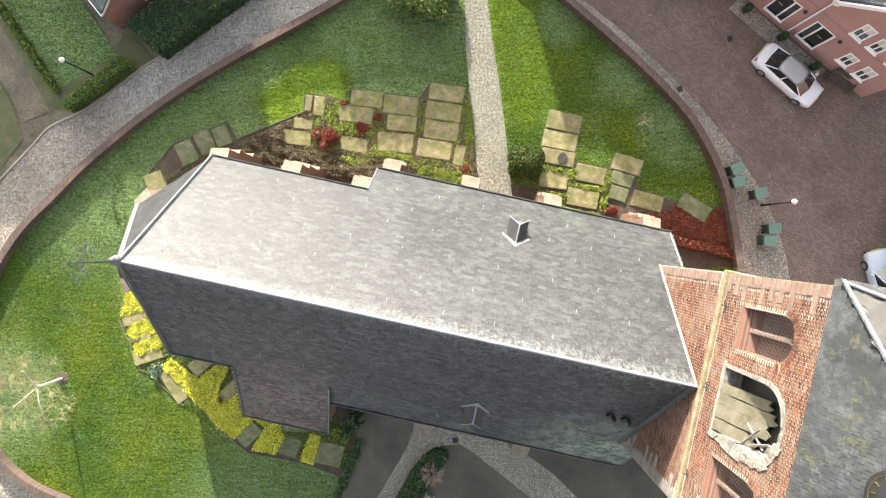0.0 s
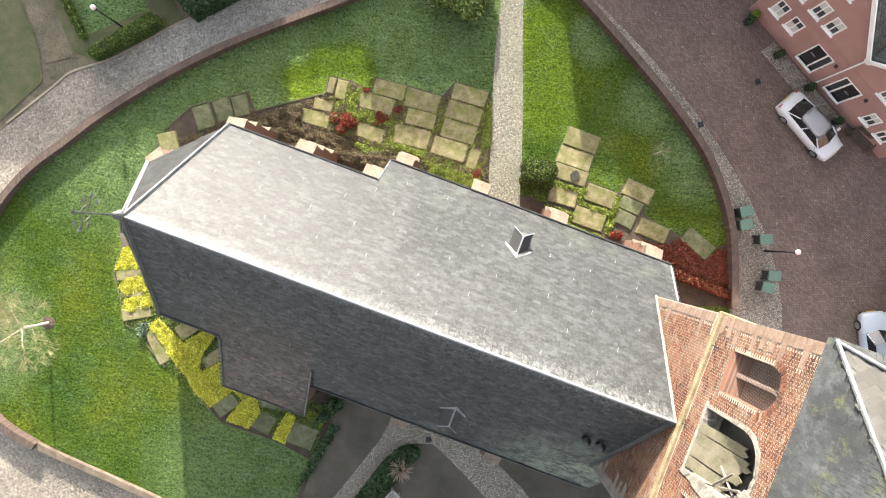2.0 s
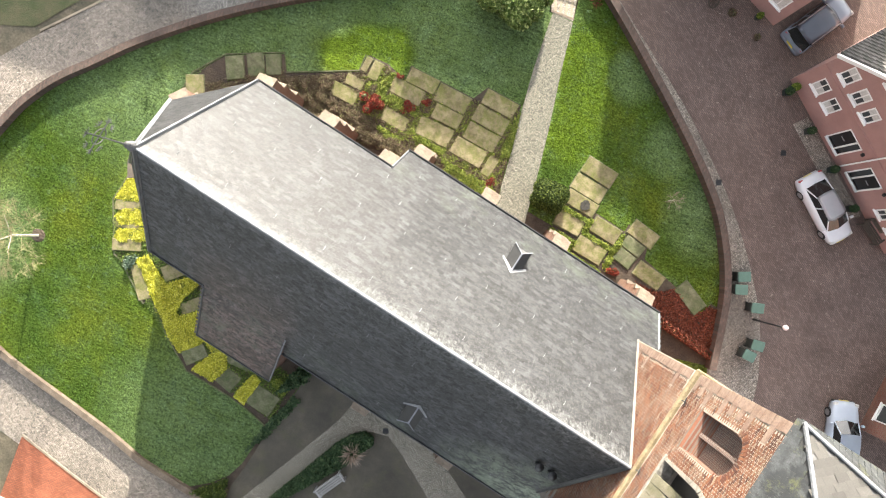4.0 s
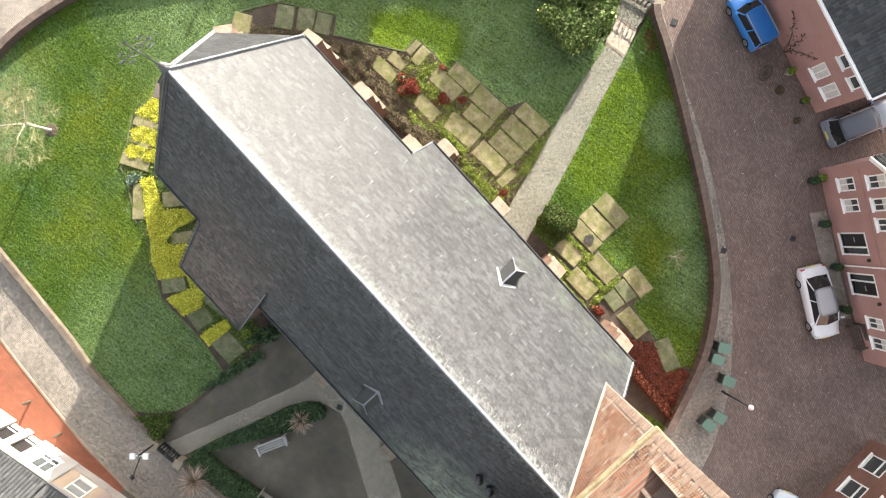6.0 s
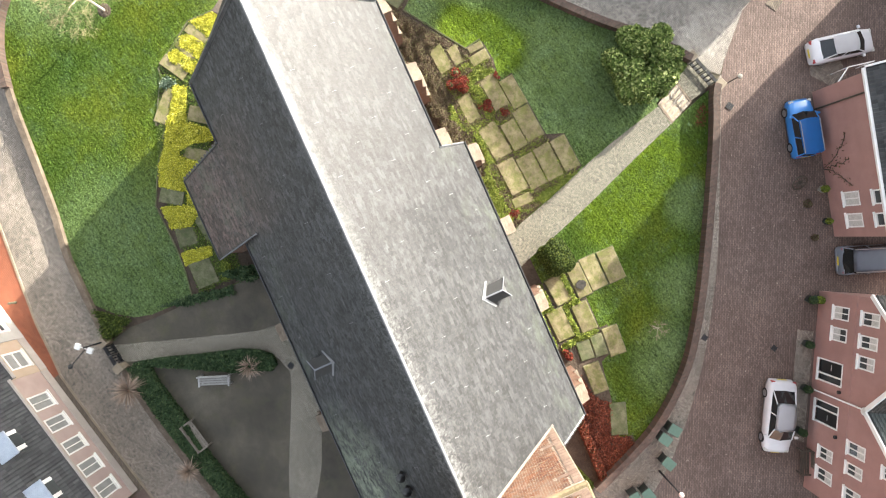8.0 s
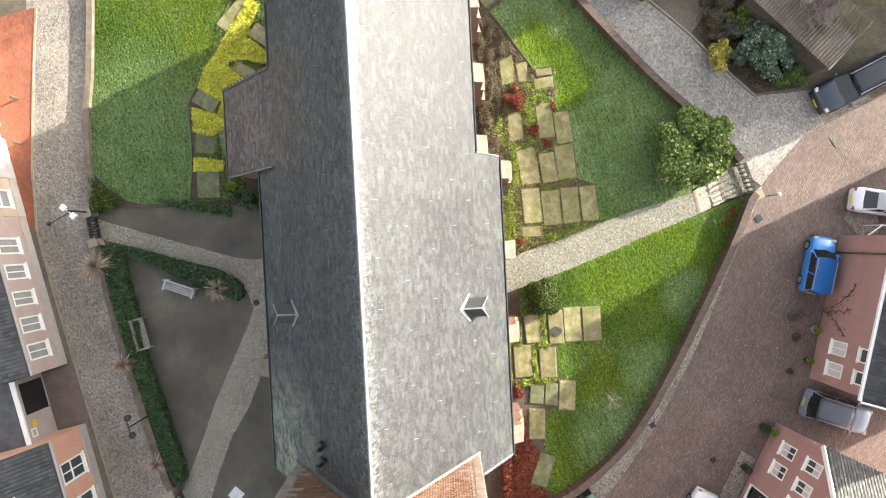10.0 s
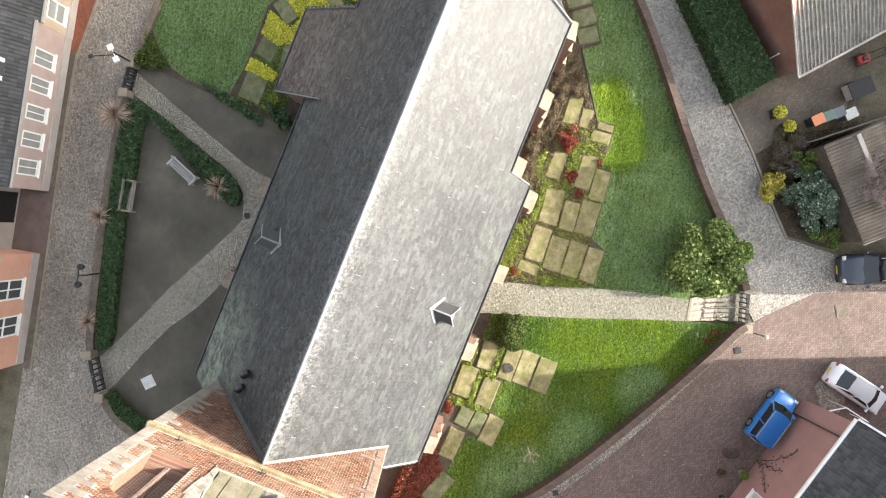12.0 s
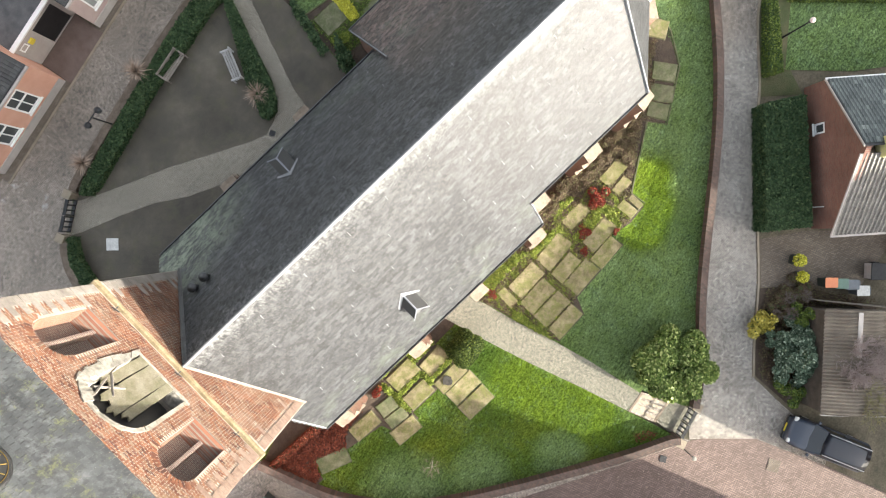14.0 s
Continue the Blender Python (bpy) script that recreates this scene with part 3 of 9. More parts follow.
def ball(bm, centre, r, squash=1.0, sides=14):
    prof = [(max(0.01, r * math.sin(a)), -r * squash * math.cos(a)) for a in (math.pi * i / 8 for i in range(9))]
    return lathe(bm, prof, sides, centre)


def sheet(name, poly, z, material, label="", category="", kind="structure"):
    """A flat or sloping ground surface on a polygon; z is a height or a function."""
    bm = bmesh.new()
    bm.faces.new([bm.verts.new((x, y, 0)) for x, y in poly])
    bmesh.ops.triangulate(bm, faces=bm.faces[:])
    if callable(z):
        for k in range(-14, 10, 2):
            bmesh.ops.bisect_plane(bm, geom=bm.verts[:] + bm.edges[:] + bm.faces[:], plane_co=(0, k, 0), plane_no=(0, 1, 0))
    for v in bm.verts:
        v.co.z = z(v.co.x, v.co.y) if callable(z) else z
    bmesh.ops.recalc_face_normals(bm, faces=bm.faces[:])
    if bm.faces[0].normal.z < 0:
        bmesh.ops.reverse_faces(bm, faces=bm.faces[:])
    return tagged(part(name, bm, material), label, category, "", kind)


def inside(poly, x, y):
    hit = False
    for (x0, y0), (x1, y1) in zip(poly, poly[1:] + poly[:1]):
        if (y0 > y) != (y1 > y) and x < x0 + (y - y0) / (y1 - y0) * (x1 - x0):
            hit = not hit
    return hit


def scatter(poly, n, rng):
    """n random places inside a polygon."""
    xs, ys = [p[0] for p in poly], [p[1] for p in poly]
    out = []
    while len(out) < n:
        x, y = rng.uniform(min(xs), max(xs)), rng.uniform(min(ys), max(ys))
        if inside(poly, x, y):
            out.append((x, y))
    return out


def leaves(places, size, rng, flat=0.4, long=1.6):
    """A mesh of small folded leaves at the places given; flat: how far they lie level."""
    verts, faces = [], []
    for p in places:
        d = Vector((rng.gauss(0, 1), rng.gauss(0, 1), rng.gauss(0, 1) * (1 - flat))).normalized()
        u = Vector((rng.gauss(0, 1) * (1 - flat), rng.gauss(0, 1) * (1 - flat), 1)).normalized()
        w = d.cross(u).normalized()
        s = size * rng.uniform(0.6, 1.3)
        c = Vector(p)
        k = len(verts)
        n = w.cross(d) * s * 0.14
        verts += [c - d * s * long / 2, c + w * s / 2 + n, c + d * s * long / 2, c - w * s / 2 + n]
        faces += [(k, k + 1, k + 2), (k, k + 2, k + 3)]
    bm = bmesh.new()
    me = bpy.data.meshes.new("leaves")
    me.from_pydata(verts, [], faces)
    bm.from_mesh(me)
    bpy.data.meshes.remove(me)
    return bm


def clump_places(blobs, n, rng, fill=0.35, floor=-0.55):
    """Places near the skins of ellipsoids (x, y, z, rx, ry, rz)."""
    out = []
    weights = [b[3] * b[4] for b in blobs]
    for b in rng.choices(blobs, weights, k=n):
        d = Vector((rng.gauss(0, 1), rng.gauss(0, 1), rng.gauss(0, 1) + 0.25)).normalized() * (1 - fill * rng.random() ** 1.6)
        out.append((b[0] + d.x * b[3], b[1] + d.y * b[4], max(b[2] + d.z * b[5], floor)))
    return out


def sweep_wall(name, line, width, z0, z1, material, label="", category="wall", parent=None):
    """A wall along a line of points, mitred at its bends."""
    bm = bmesh.new()
    secs = []
    lo = z0 if callable(z0) else (lambda x, y: z0)
    for i, p in enumerate(line):
        a, b = Vector(line[max(i - 1, 0)]), Vector(line[min(i + 1, len(line) - 1)])
        d = (b - a).normalized()
        n = Vector((-d.y, d.x)) * width / 2
        p = Vector(p)
        z = lo(p.x, p.y)
        secs.append([bm.verts.new((*(p - n), z)), bm.verts.new((*(p - n), z1)), bm.verts.new((*(p + n), z1)), bm.verts.new((*(p + n), z))])
    for s, t in zip(secs, secs[1:]):
        for i in range(4):
            j = (i + 1) % 4
            bm.faces.new((s[i], t[i], t[j], s[j]))
    bm.faces.new(secs[0])
    bm.faces.new(secs[-1][::-1])
    bmesh.ops.recalc_face_normals(bm, faces=bm.faces[:])
    ob = part(name, bm, material, parent)
    return tagged(ob, label, category, "", "structure") if parent is None else tagged(ob, label)


def smooth_line(line, steps=4):
    """A line rounded by Catmull-Rom curves."""
    pts = [Vector(p) for p in line]
    out = []
    for i in range(len(pts) - 1):
        a, b, c, d = pts[max(i - 1, 0)], pts[i], pts[i + 1], pts[min(i + 2, len(pts) - 1)]
        for k in range(steps):
            t = k / steps
            q = 0.5 * (2 * b + (c - a) * t + (2 * a - 5 * b + 4 * c - d) * t * t + (3 * b - a - 3 * c + d) * t ** 3)
            out.append((q.x, q.y))
    return out + [tuple(pts[-1])]

# ---- ground ----


def street_z(x, y):
    """The streets fall from the south side of the mound to the north."""
    t = min(max((y + 12) / 17, 0), 1)
    return -0.1 - 0.5 * t * t * (3 - 2 * t)


def lifted(dz):
    return lambda x, y: street_z(x, y) + dz


WALL_NE = smooth_line([(1.7, 18.3), (2.1, 17.85), (3.6, 16.75), (5.4, 15.3), (7.4, 13.6), (9.35, 11.9), (11.05, 10.35), (12.65, 8.75), (13.95, 7.2), (15.1, 5.2), (15.9, 3.2), (16.35, 1.0), (16.7, -1.3)])
WALL_NW = smooth_line([(-0.4, 18.0), (-2.9, 16.75), (-4.8, 15.4), (-6.7, 14.2), (-9.2, 12.8), (-11.6, 11.5), (-14.75, 9.7), (-18.0, 7.5), (-21.3, 4.8), (-23.3, 2.8), (-24.75, 1.4), (-25.85, 0.0), (-26.8, -1.7), (-27.9, -5.0), (-28.0, -8.5), (-27.0, -12.0), (-25.0, -14.0), (-22.7, -15.1)])
WALL_SW = smooth_line([(-22.7, -15.1), (-21.2, -15.6), (-18.2, -16.45), (-15.2, -17.35), (-12.9, -18.2), (-11.7, -18.48), (-9.65, -18.9), (-8.0, -19.2), (-7.5, -19.3)])
WALL_S = smooth_line([(-5.6, -19.5), (-4.2, -19.7), (-1.2, -19.83), (2.15, -19.8), (5.5, -19.69), (8.84, -19.5), (9.6, -19.3)])
WALL_SE = [(12.05, -18.2), (12.8, -17.8), (13.5, -17.0), (14.0, -16.1), (15.0, -14.2)]
YARD = WALL_NW[::-1] + [(-0.1, 17.5), (0.5, 15.0), (2.0, 15.0), (1.7, 17.6)] + WALL_NE + [(17.5, -6.0), (16.0, -12.0)] + WALL_SE[::-1] + WALL_S[::-1] + WALL_SW[::-1][:-1]

bm = bmesh.new()
far = 1500.0
steps = [-far, -14, -12, -10, -8, -6, -4, -2, 0, 2, 4, 6, far]
rows_ = [(bm.verts.new((-far, y, street_z(0, y) - 0.03)), bm.verts.new((far, y, street_z(0, y) - 0.03))) for y in steps]
for (a, b), (c, d) in zip(rows_, rows_[1:]):
    bm.faces.new((a, b, d, c))
tagged(part("ground", bm, DIRT), "bare town ground between the houses", "ground", "", "structure")

OUTER_W = [(-8.0, -23.3), (-12.5, -22.3), (-16.0, -21.2), (-20.0, -20.0), (-27.0, -18.0), (-32.0, -13.0), (-33.0, -6.0), (-31.0, -1.0), (-27.5, 3.3), (-25.0, 6.05), (-24.05, 7.05), (-21.95, 8.05), (-20.2, 9.25), (-18.5, 10.55), (-16.8, 11.6), (-15.2, 12.75), (-13.5, 13.85), (-11.4, 15.3), (-8.6, 17.3), (-6.2, 18.7), (-3.9, 20.2), (-3.5, 22.6), (-3.0, 26.5), (-1.9, 27.0), (-0.9, 22.6), (0.9, 19.9), (1.4, 19.3)]
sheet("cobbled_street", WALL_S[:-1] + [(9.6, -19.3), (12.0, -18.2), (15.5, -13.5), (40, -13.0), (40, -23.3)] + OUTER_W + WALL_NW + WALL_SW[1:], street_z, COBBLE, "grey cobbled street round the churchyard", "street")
STRIP = smooth_line([(1.4, 19.4), (4.1, 17.4), (6.6, 15.5), (8.8, 13.85), (10.7, 12.3), (12.75, 10.4), (14.9, 8.2), (16.8, 5.8), (18.2, 3.7), (19.1, 1.9), (19.8, -0.2), (20.1, -1.6), (20.5, -6.0)], 3)
sheet("brick_road", STRIP + [(20.5, -14.0), (60, -14.0), (60, 45), (-3.0, 45), (-2.6, 31), (-1.9, 27.0), (-0.9, 22.6), (0.9, 19.9)], lifted(0.004), ROAD_BRICK, "purple-brown brick road past the pink houses", "road")
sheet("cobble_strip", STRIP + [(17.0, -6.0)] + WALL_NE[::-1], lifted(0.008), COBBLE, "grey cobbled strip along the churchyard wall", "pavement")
sheet("red_pavement", [(-7.6, -22.9), (-9.5, -22.55), (-10.8, -22.3), (-12.5, -21.8), (-16.0, -20.75), (-20, -19.45), (-20, -23.5), (-7.6, -23.6)], lifted(0.008), RED_PAVE, "red brick pavement in front of the white house", "pavement")
sheet("house_strip", [(-7.6, -22.95), (0.9, -23.0), (4.3, -22.9), (11.3, -22.8), (11.3, -23.6), (-7.6, -23.6)], lifted(0.008), YARD_BRICK, "brown brick strip at the foot of the terrace", "pavement")
sheet("parking_paving", [(3.6, 24.3), (4.6, 23.6), (5.9, 24.2), (6.0, 25.3), (3.8, 25.9)], lifted(0.012), COBBLE, "grey cobbled parking place", "pavement")
sheet("front_cobbles", [(17.2, 14.8), (22.3, 10.4), (21.5, 9.8), (16.5, 14.1)], lifted(0.012), COBBLE, "grey cobbles before the front doors", "pavement")
sheet("yard_paving", [(-10.9, 15.9), (-8.6, 17.6), (-12.0, 22.5), (-16.0, 22.5), (-12.8, 17.8)], lifted(0.006), YARD_BRICK, "grey brick driveway beside the brick house", "pavement")
sheet("garden_soil", [(-8.5, 17.6), (-6.2, 18.9), (-4.0, 20.4), (-3.7, 22.8), (-6.0, 27.5), (-11.5, 24.0), (-10.0, 19.5)], lifted(0.006), SOIL, "dark garden soil round the shed", "ground")
sheet("garden_lawn", [(-27, 14.6), (-23.6, 9.3), (-20, 11.4), (-22.2, 14.8), (-26, 19)], lifted(0.012), GRASS, "mown garden lawn behind a low hedge", "lawn")
sheet("garden_path", [(-30, 15.5), (-25.6, 7.4), (-24.0, 8.0), (-27.4, 13.9), (-29, 17)], lifted(0.012), DIRT, "beige gravel garden path", "path")
sheet("verge", [(-24.2, 8.3), (-22.5, 7.9), (-19.0, 10.2), (-17.8, 11.0), (-19.4, 13.1), (-20.4, 11.2), (-23.4, 9.4), (-27.0, 14.4), (-27.6, 14.0)], lifted(0.009), VERGE, "rough brown-green verge along the street", "ground")
sheet("far_lawn", [(-40, 12), (-33, 2), (-27.9, 3.6), (-25.7, 6.3), (-26.2, 8.2), (-30, 15.5), (-40, 20)], lifted(0.012), VERGE, "rough grass by the garden path", "lawn")
for line in ([(-27.5, 3.5), (-25.0, 6.1), (-24.05, 7.1), (-21.95, 8.1), (-20.2, 9.3), (-18.5, 10.6), (-16.8, 11.65), (-15.2, 12.8), (-13.5, 13.9), (-11.4, 15.4), (-8.6, 17.4), (-6.2, 18.8), (-3.9, 20.3)], [(-7.6, -22.95), (-4, -23.0), (0.9, -22.95), (4.3, -22.9), (11.3, -22.8)], [(-7.6, -22.9), (-9.5, -22.5), (-10.8, -22.25), (-12.5, -21.75), (-16.0, -20.7), (-20, -19.4)]):
    sweep_wall("kerb", smooth_line(line, 3), 0.12, lambda x, y: street_z(x, y) - 0.1, street_z(line[0][0], line[0][1]) + 0.05, TAN_STONE, "worn beige kerb stones", "kerb")

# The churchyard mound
sheet("churchyard_lawn", YARD, 0.0, GRASS, "green mown lawn of the churchyard with frosty patches and painted sun and shade", "lawn")
sweep_wall("perimeter_wall", WALL_NE, 0.4, -0.9, 0.7, COPING, "low brown brick churchyard wall")
sweep_wall("perimeter_wall", WALL_NW, 0.4, -0.9, 0.55, COPING, "low brown brick churchyard wall")
sweep_wall("perimeter_wall", WALL_SW, 0.34, -0.6, 0.3, WEATHERING, "low sandy stone churchyard wall")
sweep_wall("perimeter_wall", WALL_S, 0.45, -0.5, 0.2, WEATHERING, "low brown weathered courtyard wall")
sweep_wall("perimeter_wall", WALL_SE, 0.45, -0.5, 0.2, WEATHERING, "low brown weathered courtyard wall")


def offset(line, d):
    out = []
    for i, p in enumerate(line):
        a, b = Vector(line[max(i - 1, 0)]), Vector(line[min(i + 1, len(line) - 1)])
        t = (b - a).normalized()
        out.append((p[0] - t.y * d, p[1] + t.x * d))
    return out


sweep_wall("gutter", offset(WALL_NE, 0.42), 0.36, -1.0, -0.56, TAN_STONE, "worn pale gutter stones below the wall", "gutter")
sweep_wall("gutter", offset(WALL_NW[:56], -0.42), 0.36, -1.0, -0.5, GREY_STONE, "worn grey gutter stones below the wall", "gutter")

sheet("north_path", [(1.75, 2.5), (1.45, 4.5), (1.3, 6.5), (1.0, 9.0), (0.8, 11.5), (0.7, 15.0), (2.0, 14.9), (2.4, 11.8), (2.9, 8.5), (3.2, 6.0), (3.4, 4.0), (3.6, 2.0)], 0.012, PATH_COBBLE, "pale cobbled path to the church door", "path")
steps_ = thing("gate_ramp", "worn cobbled ramp with pale stone runners down to the gate", "ramp", kind="structure")
fall = lambda x, y: -0.5 * (y - 15.0) / 1.95
part("ramp", prism(bmesh.new(), [(0.6, 15.0), (2.0, 14.95), (1.68, 16.95), (0.1, 16.9)], -0.9, lambda x, y: fall(x, y) + 0.01), COBBLE, steps_)
for x0, x1 in ((0.72, 0.3), (1.05, 0.66), (1.4, 1.02), (1.72, 1.36)):
    part("runner", prism(bmesh.new(), [(x0, 15.15), (x0 + 0.15, 15.15), (x1 + 0.15, 16.7), (x1, 16.7)], -0.8, lambda x, y: fall(x, y) + 0.035), TAN_STONE, steps_, "pale stone runner")
for y in (15.02, 16.8):
    part("threshold", prism(bmesh.new(), [(0.6 if y < 16 else 0.12, y), (2.0 if y < 16 else 1.7, y), (1.98 if y < 16 else 1.68, y + 0.14), (0.56 if y < 16 else 0.1, y + 0.14)], -0.9, lambda x, y: fall(x, y) + 0.03), WEATHERING, steps_)
sheet("gate_landing", [(-0.05, 16.9), (1.6, 17.0), (1.75, 18.9), (-0.2, 18.8)], -0.5, PATH_COBBLE, "cobbled landing inside the gate", "path")
sheet("courtyard_tarmac", [(-7.2, -19.3), (-7.5, -17.6), (-7.15, -16.35), (-6.85, -15.1), (-6.25, -13.85), (-5.4, -10.2), (-5.0, -6.5), (12.0, -10.5), (15.5, -13.0), (12.0, -18.2), (9.6, -19.2), (3, -19.7), (-5.7, -19.5)], 0.006, ASPHALT, "dark worn tarmac of the shaded courtyard", "courtyard")
sheet("courtyard_path", [(-7.1, -19.3), (-6.75, -18.8), (-5.76, -17.13), (-4.19, -14.53), (-2.68, -11.93), (-1.8, -9.5), (3.6, -10.5), (3.49, -11.7), (4.08, -12.2), (6.0, -13.6), (7.44, -15.04), (9.38, -16.43), (11.29, -17.65), (11.9, -18.2), (10.1, -19.05), (9.06, -18.17), (7.13, -16.78), (5.13, -15.41), (3.37, -14.0), (1.41, -12.45), (0.47, -11.83), (-0.54, -11.86), (-1.49, -12.25), (-2.33, -13.22), (-3.57, -15.44), (-4.77, -17.64), (-5.82, -19.32), (-6.0, -19.5)], 0.012, YARD_COBBLE, "pale cobbled path forking through the courtyard", "path")
sheet("south_lawn_edge", [(-9.6, -18.75), (-8.5, -18.1), (-7.64, -17.3), (-7.15, -16.35), (-6.75, -14.7), (-6.55, -14.8), (-6.9, -16.4), (-7.3, -17.8), (-7.3, -19.2), (-8.2, -19.1)], 0.01, SOIL, "dark soil edge of the lawn", "ground")
sheet("west_bed", [(-19.26, -2.49), (-19.69, -4.29), (-18.5, -7.35), (-17.98, -7.55), (-17.43, -8.09), (-15.91, -9.48), (-15.48, -9.16), (-13.81, -10.91), (-12.14, -12.31), (-10.73, -12.57), (-9.33, -12.84), (-8.04, -13.21), (-6.4, -13.85), (-5.4, -10.2), (-5.2, -6), (-16.0, 0.0)], 0.01, SOIL, "dark soil bed of old graves", "flower bed")
sheet("north_bed", [(-17.9, 2.4), (-17.8, 4.3), (-16.4, 5.9), (-13.2, 7.2), (-12.7, 6.2), (-8.7, 7.8), (-8.5, 8.9), (-7.3, 8.8), (-6.0, 8.3), (-6.0, 9.2), (-1.9, 8.7), (-1.3, 9.6), (0.85, 9.3), (1.2, 6.5), (1.5, 4), (1.8, 2.0), (-12, 3.0), (-15.5, 2.0)], 0.01, SOIL, "dark soil bed between the gravestones and the church", "flower bed")
sheet("east_bed", [(3.5, 2.0), (3.45, 3.6), (5.1, 3.3), (5.2, 5.0), (7.4, 4.9), (9.2, 4.5), (9.3, 5.0), (10.8, 4.1), (10.9, 3.4), (13.2, 2.5), (15.0, 1.1), (15.5, 2.3), (16.2, 2.2), (16.7, -1.2), (11, -2), (4, 0)], 0.01, SOIL, "dark soil bed with rusty groundcover by the tower", "flower bed")

# ---- the church ----
CH = pose(-12.23, -0.49, 0, 0, 0, -12.38)
RIDGE, SLOPE, LEN, CHOIR_V, NAVE_V, STEP_U, END_U = 13.9, 1.5, 21.45, 4.75, 6.05, 7.2, 22.5
church = thing("church", "old gothic church with grey slate roof and brick buttresses", "church", CH)


def roof_z(v):
    return RIDGE - SLOPE * abs(v)


def plate(bm, pts, thick=0.14):
    """A slab on a flat polygon, thick downwards."""
    top = [bm.verts.new(p) for p in pts]
    low = [bm.verts.new((p[0], p[1], p[2] - thick)) for p in pts]
    n = len(pts)
    fs = [bm.faces.new(top), bm.faces.new(low[::-1])]
    fs += [bm.faces.new((top[i], low[i], low[(i + 1) % n], top[(i + 1) % n])) for i in range(n)]
    bmesh.ops.recalc_face_normals(bm, faces=fs)
    return bm


N_POLY = [(0, 0), (LEN, 0), (LEN, 4.3), (END_U, 4.35), (END_U, NAVE_V), (STEP_U, NAVE_V), (STEP_U, CHOIR_V), (-0.4, CHOIR_V)]
S_POLY = [(0, 0), (LEN, 0), (LEN, -4.3), (END_U, -4.35), (END_U, -NAVE_V), (7.4, -NAVE_V), (7.4, -CHOIR_V), (-0.4, -CHOIR_V)]
north = part("roof_slope", plate(bmesh.new(), [(u, v, roof_z(v)) for u, v in N_POLY]), SLATE_BASE, church, "sunlit slate slope")
south = part("roof_slope", plate(bmesh.new(), [(u, v, roof_z(v)) for u, v in S_POLY]), SLATE_BASE, church, "shaded slate slope")
APSE = [(-0.4, CHOIR_V), (-3.35, 1.75), (-3.35, -1.75), (-0.4, -CHOIR_V)]
EAVE_C = roof_z(CHOIR_V)
hips = []
for a, b in zip(APSE, APSE[1:]):
    hips.append(part("apse_slope", plate(bmesh.new(), [(0, 0, RIDGE), (*a, EAVE_C), (*b, EAVE_C)]), SLATE_BASE, church))
CAT = [(2.7, -CHOIR_V, EAVE_C + 0.02), (7.4, -CHOIR_V, EAVE_C + 0.02), (7.4, -8.25, 3.0), (2.7, -8.25, 3.0)]
lean = part("lean_to_slope", plate(bmesh.new(), CAT), SLATE_BASE, church, "brownish slate lean-to roof running on from the main slope")

# Walls below the roofs
bm = bmesh.new()
prism(bm, [(LEN + 0.9, 4.3), (STEP_U + 0.3, 5.75), (STEP_U + 0.3, -5.75), (LEN + 0.9, -4.3)], -0.3, 4.6)
prism(bm, [(STEP_U + 0.3, 5.75), (END_U - 0.2, 5.75), (END_U - 0.2, 4.3), (STEP_U + 0.3, 4.2)], -0.3, 5.0)
prism(bm, [(STEP_U + 0.3, -4.2), (END_U - 0.2, -4.3), (END_U - 0.2, -5.75), (STEP_U + 0.3, -5.75)], -0.3, 5.0)
part("nave_wall", bm, CHURCH_BRICK, church, "brick nave wall")
bm = prism(bmesh.new(), [(STEP_U + 0.3, 4.45), (-0.25, 4.45), (-3.05, 1.6), (-3.05, -1.6), (-0.25, -4.45), (STEP_U + 0.3, -4.45)], -0.3, EAVE_C - 0.1)
part("choir_wall", bm, CHURCH_BRICK, church, "brick choir wall")
bm = prism(bmesh.new(), [(2.9, -4.3), (2.9, -8.0), (7.2, -8.0), (7.2, -4.3)], -0.3, lambda u, v: 2.8 if v < -5 else 6.3)
part("lean_to_wall", bm, CHURCH_BRICK, church, "brick lean-to wall")


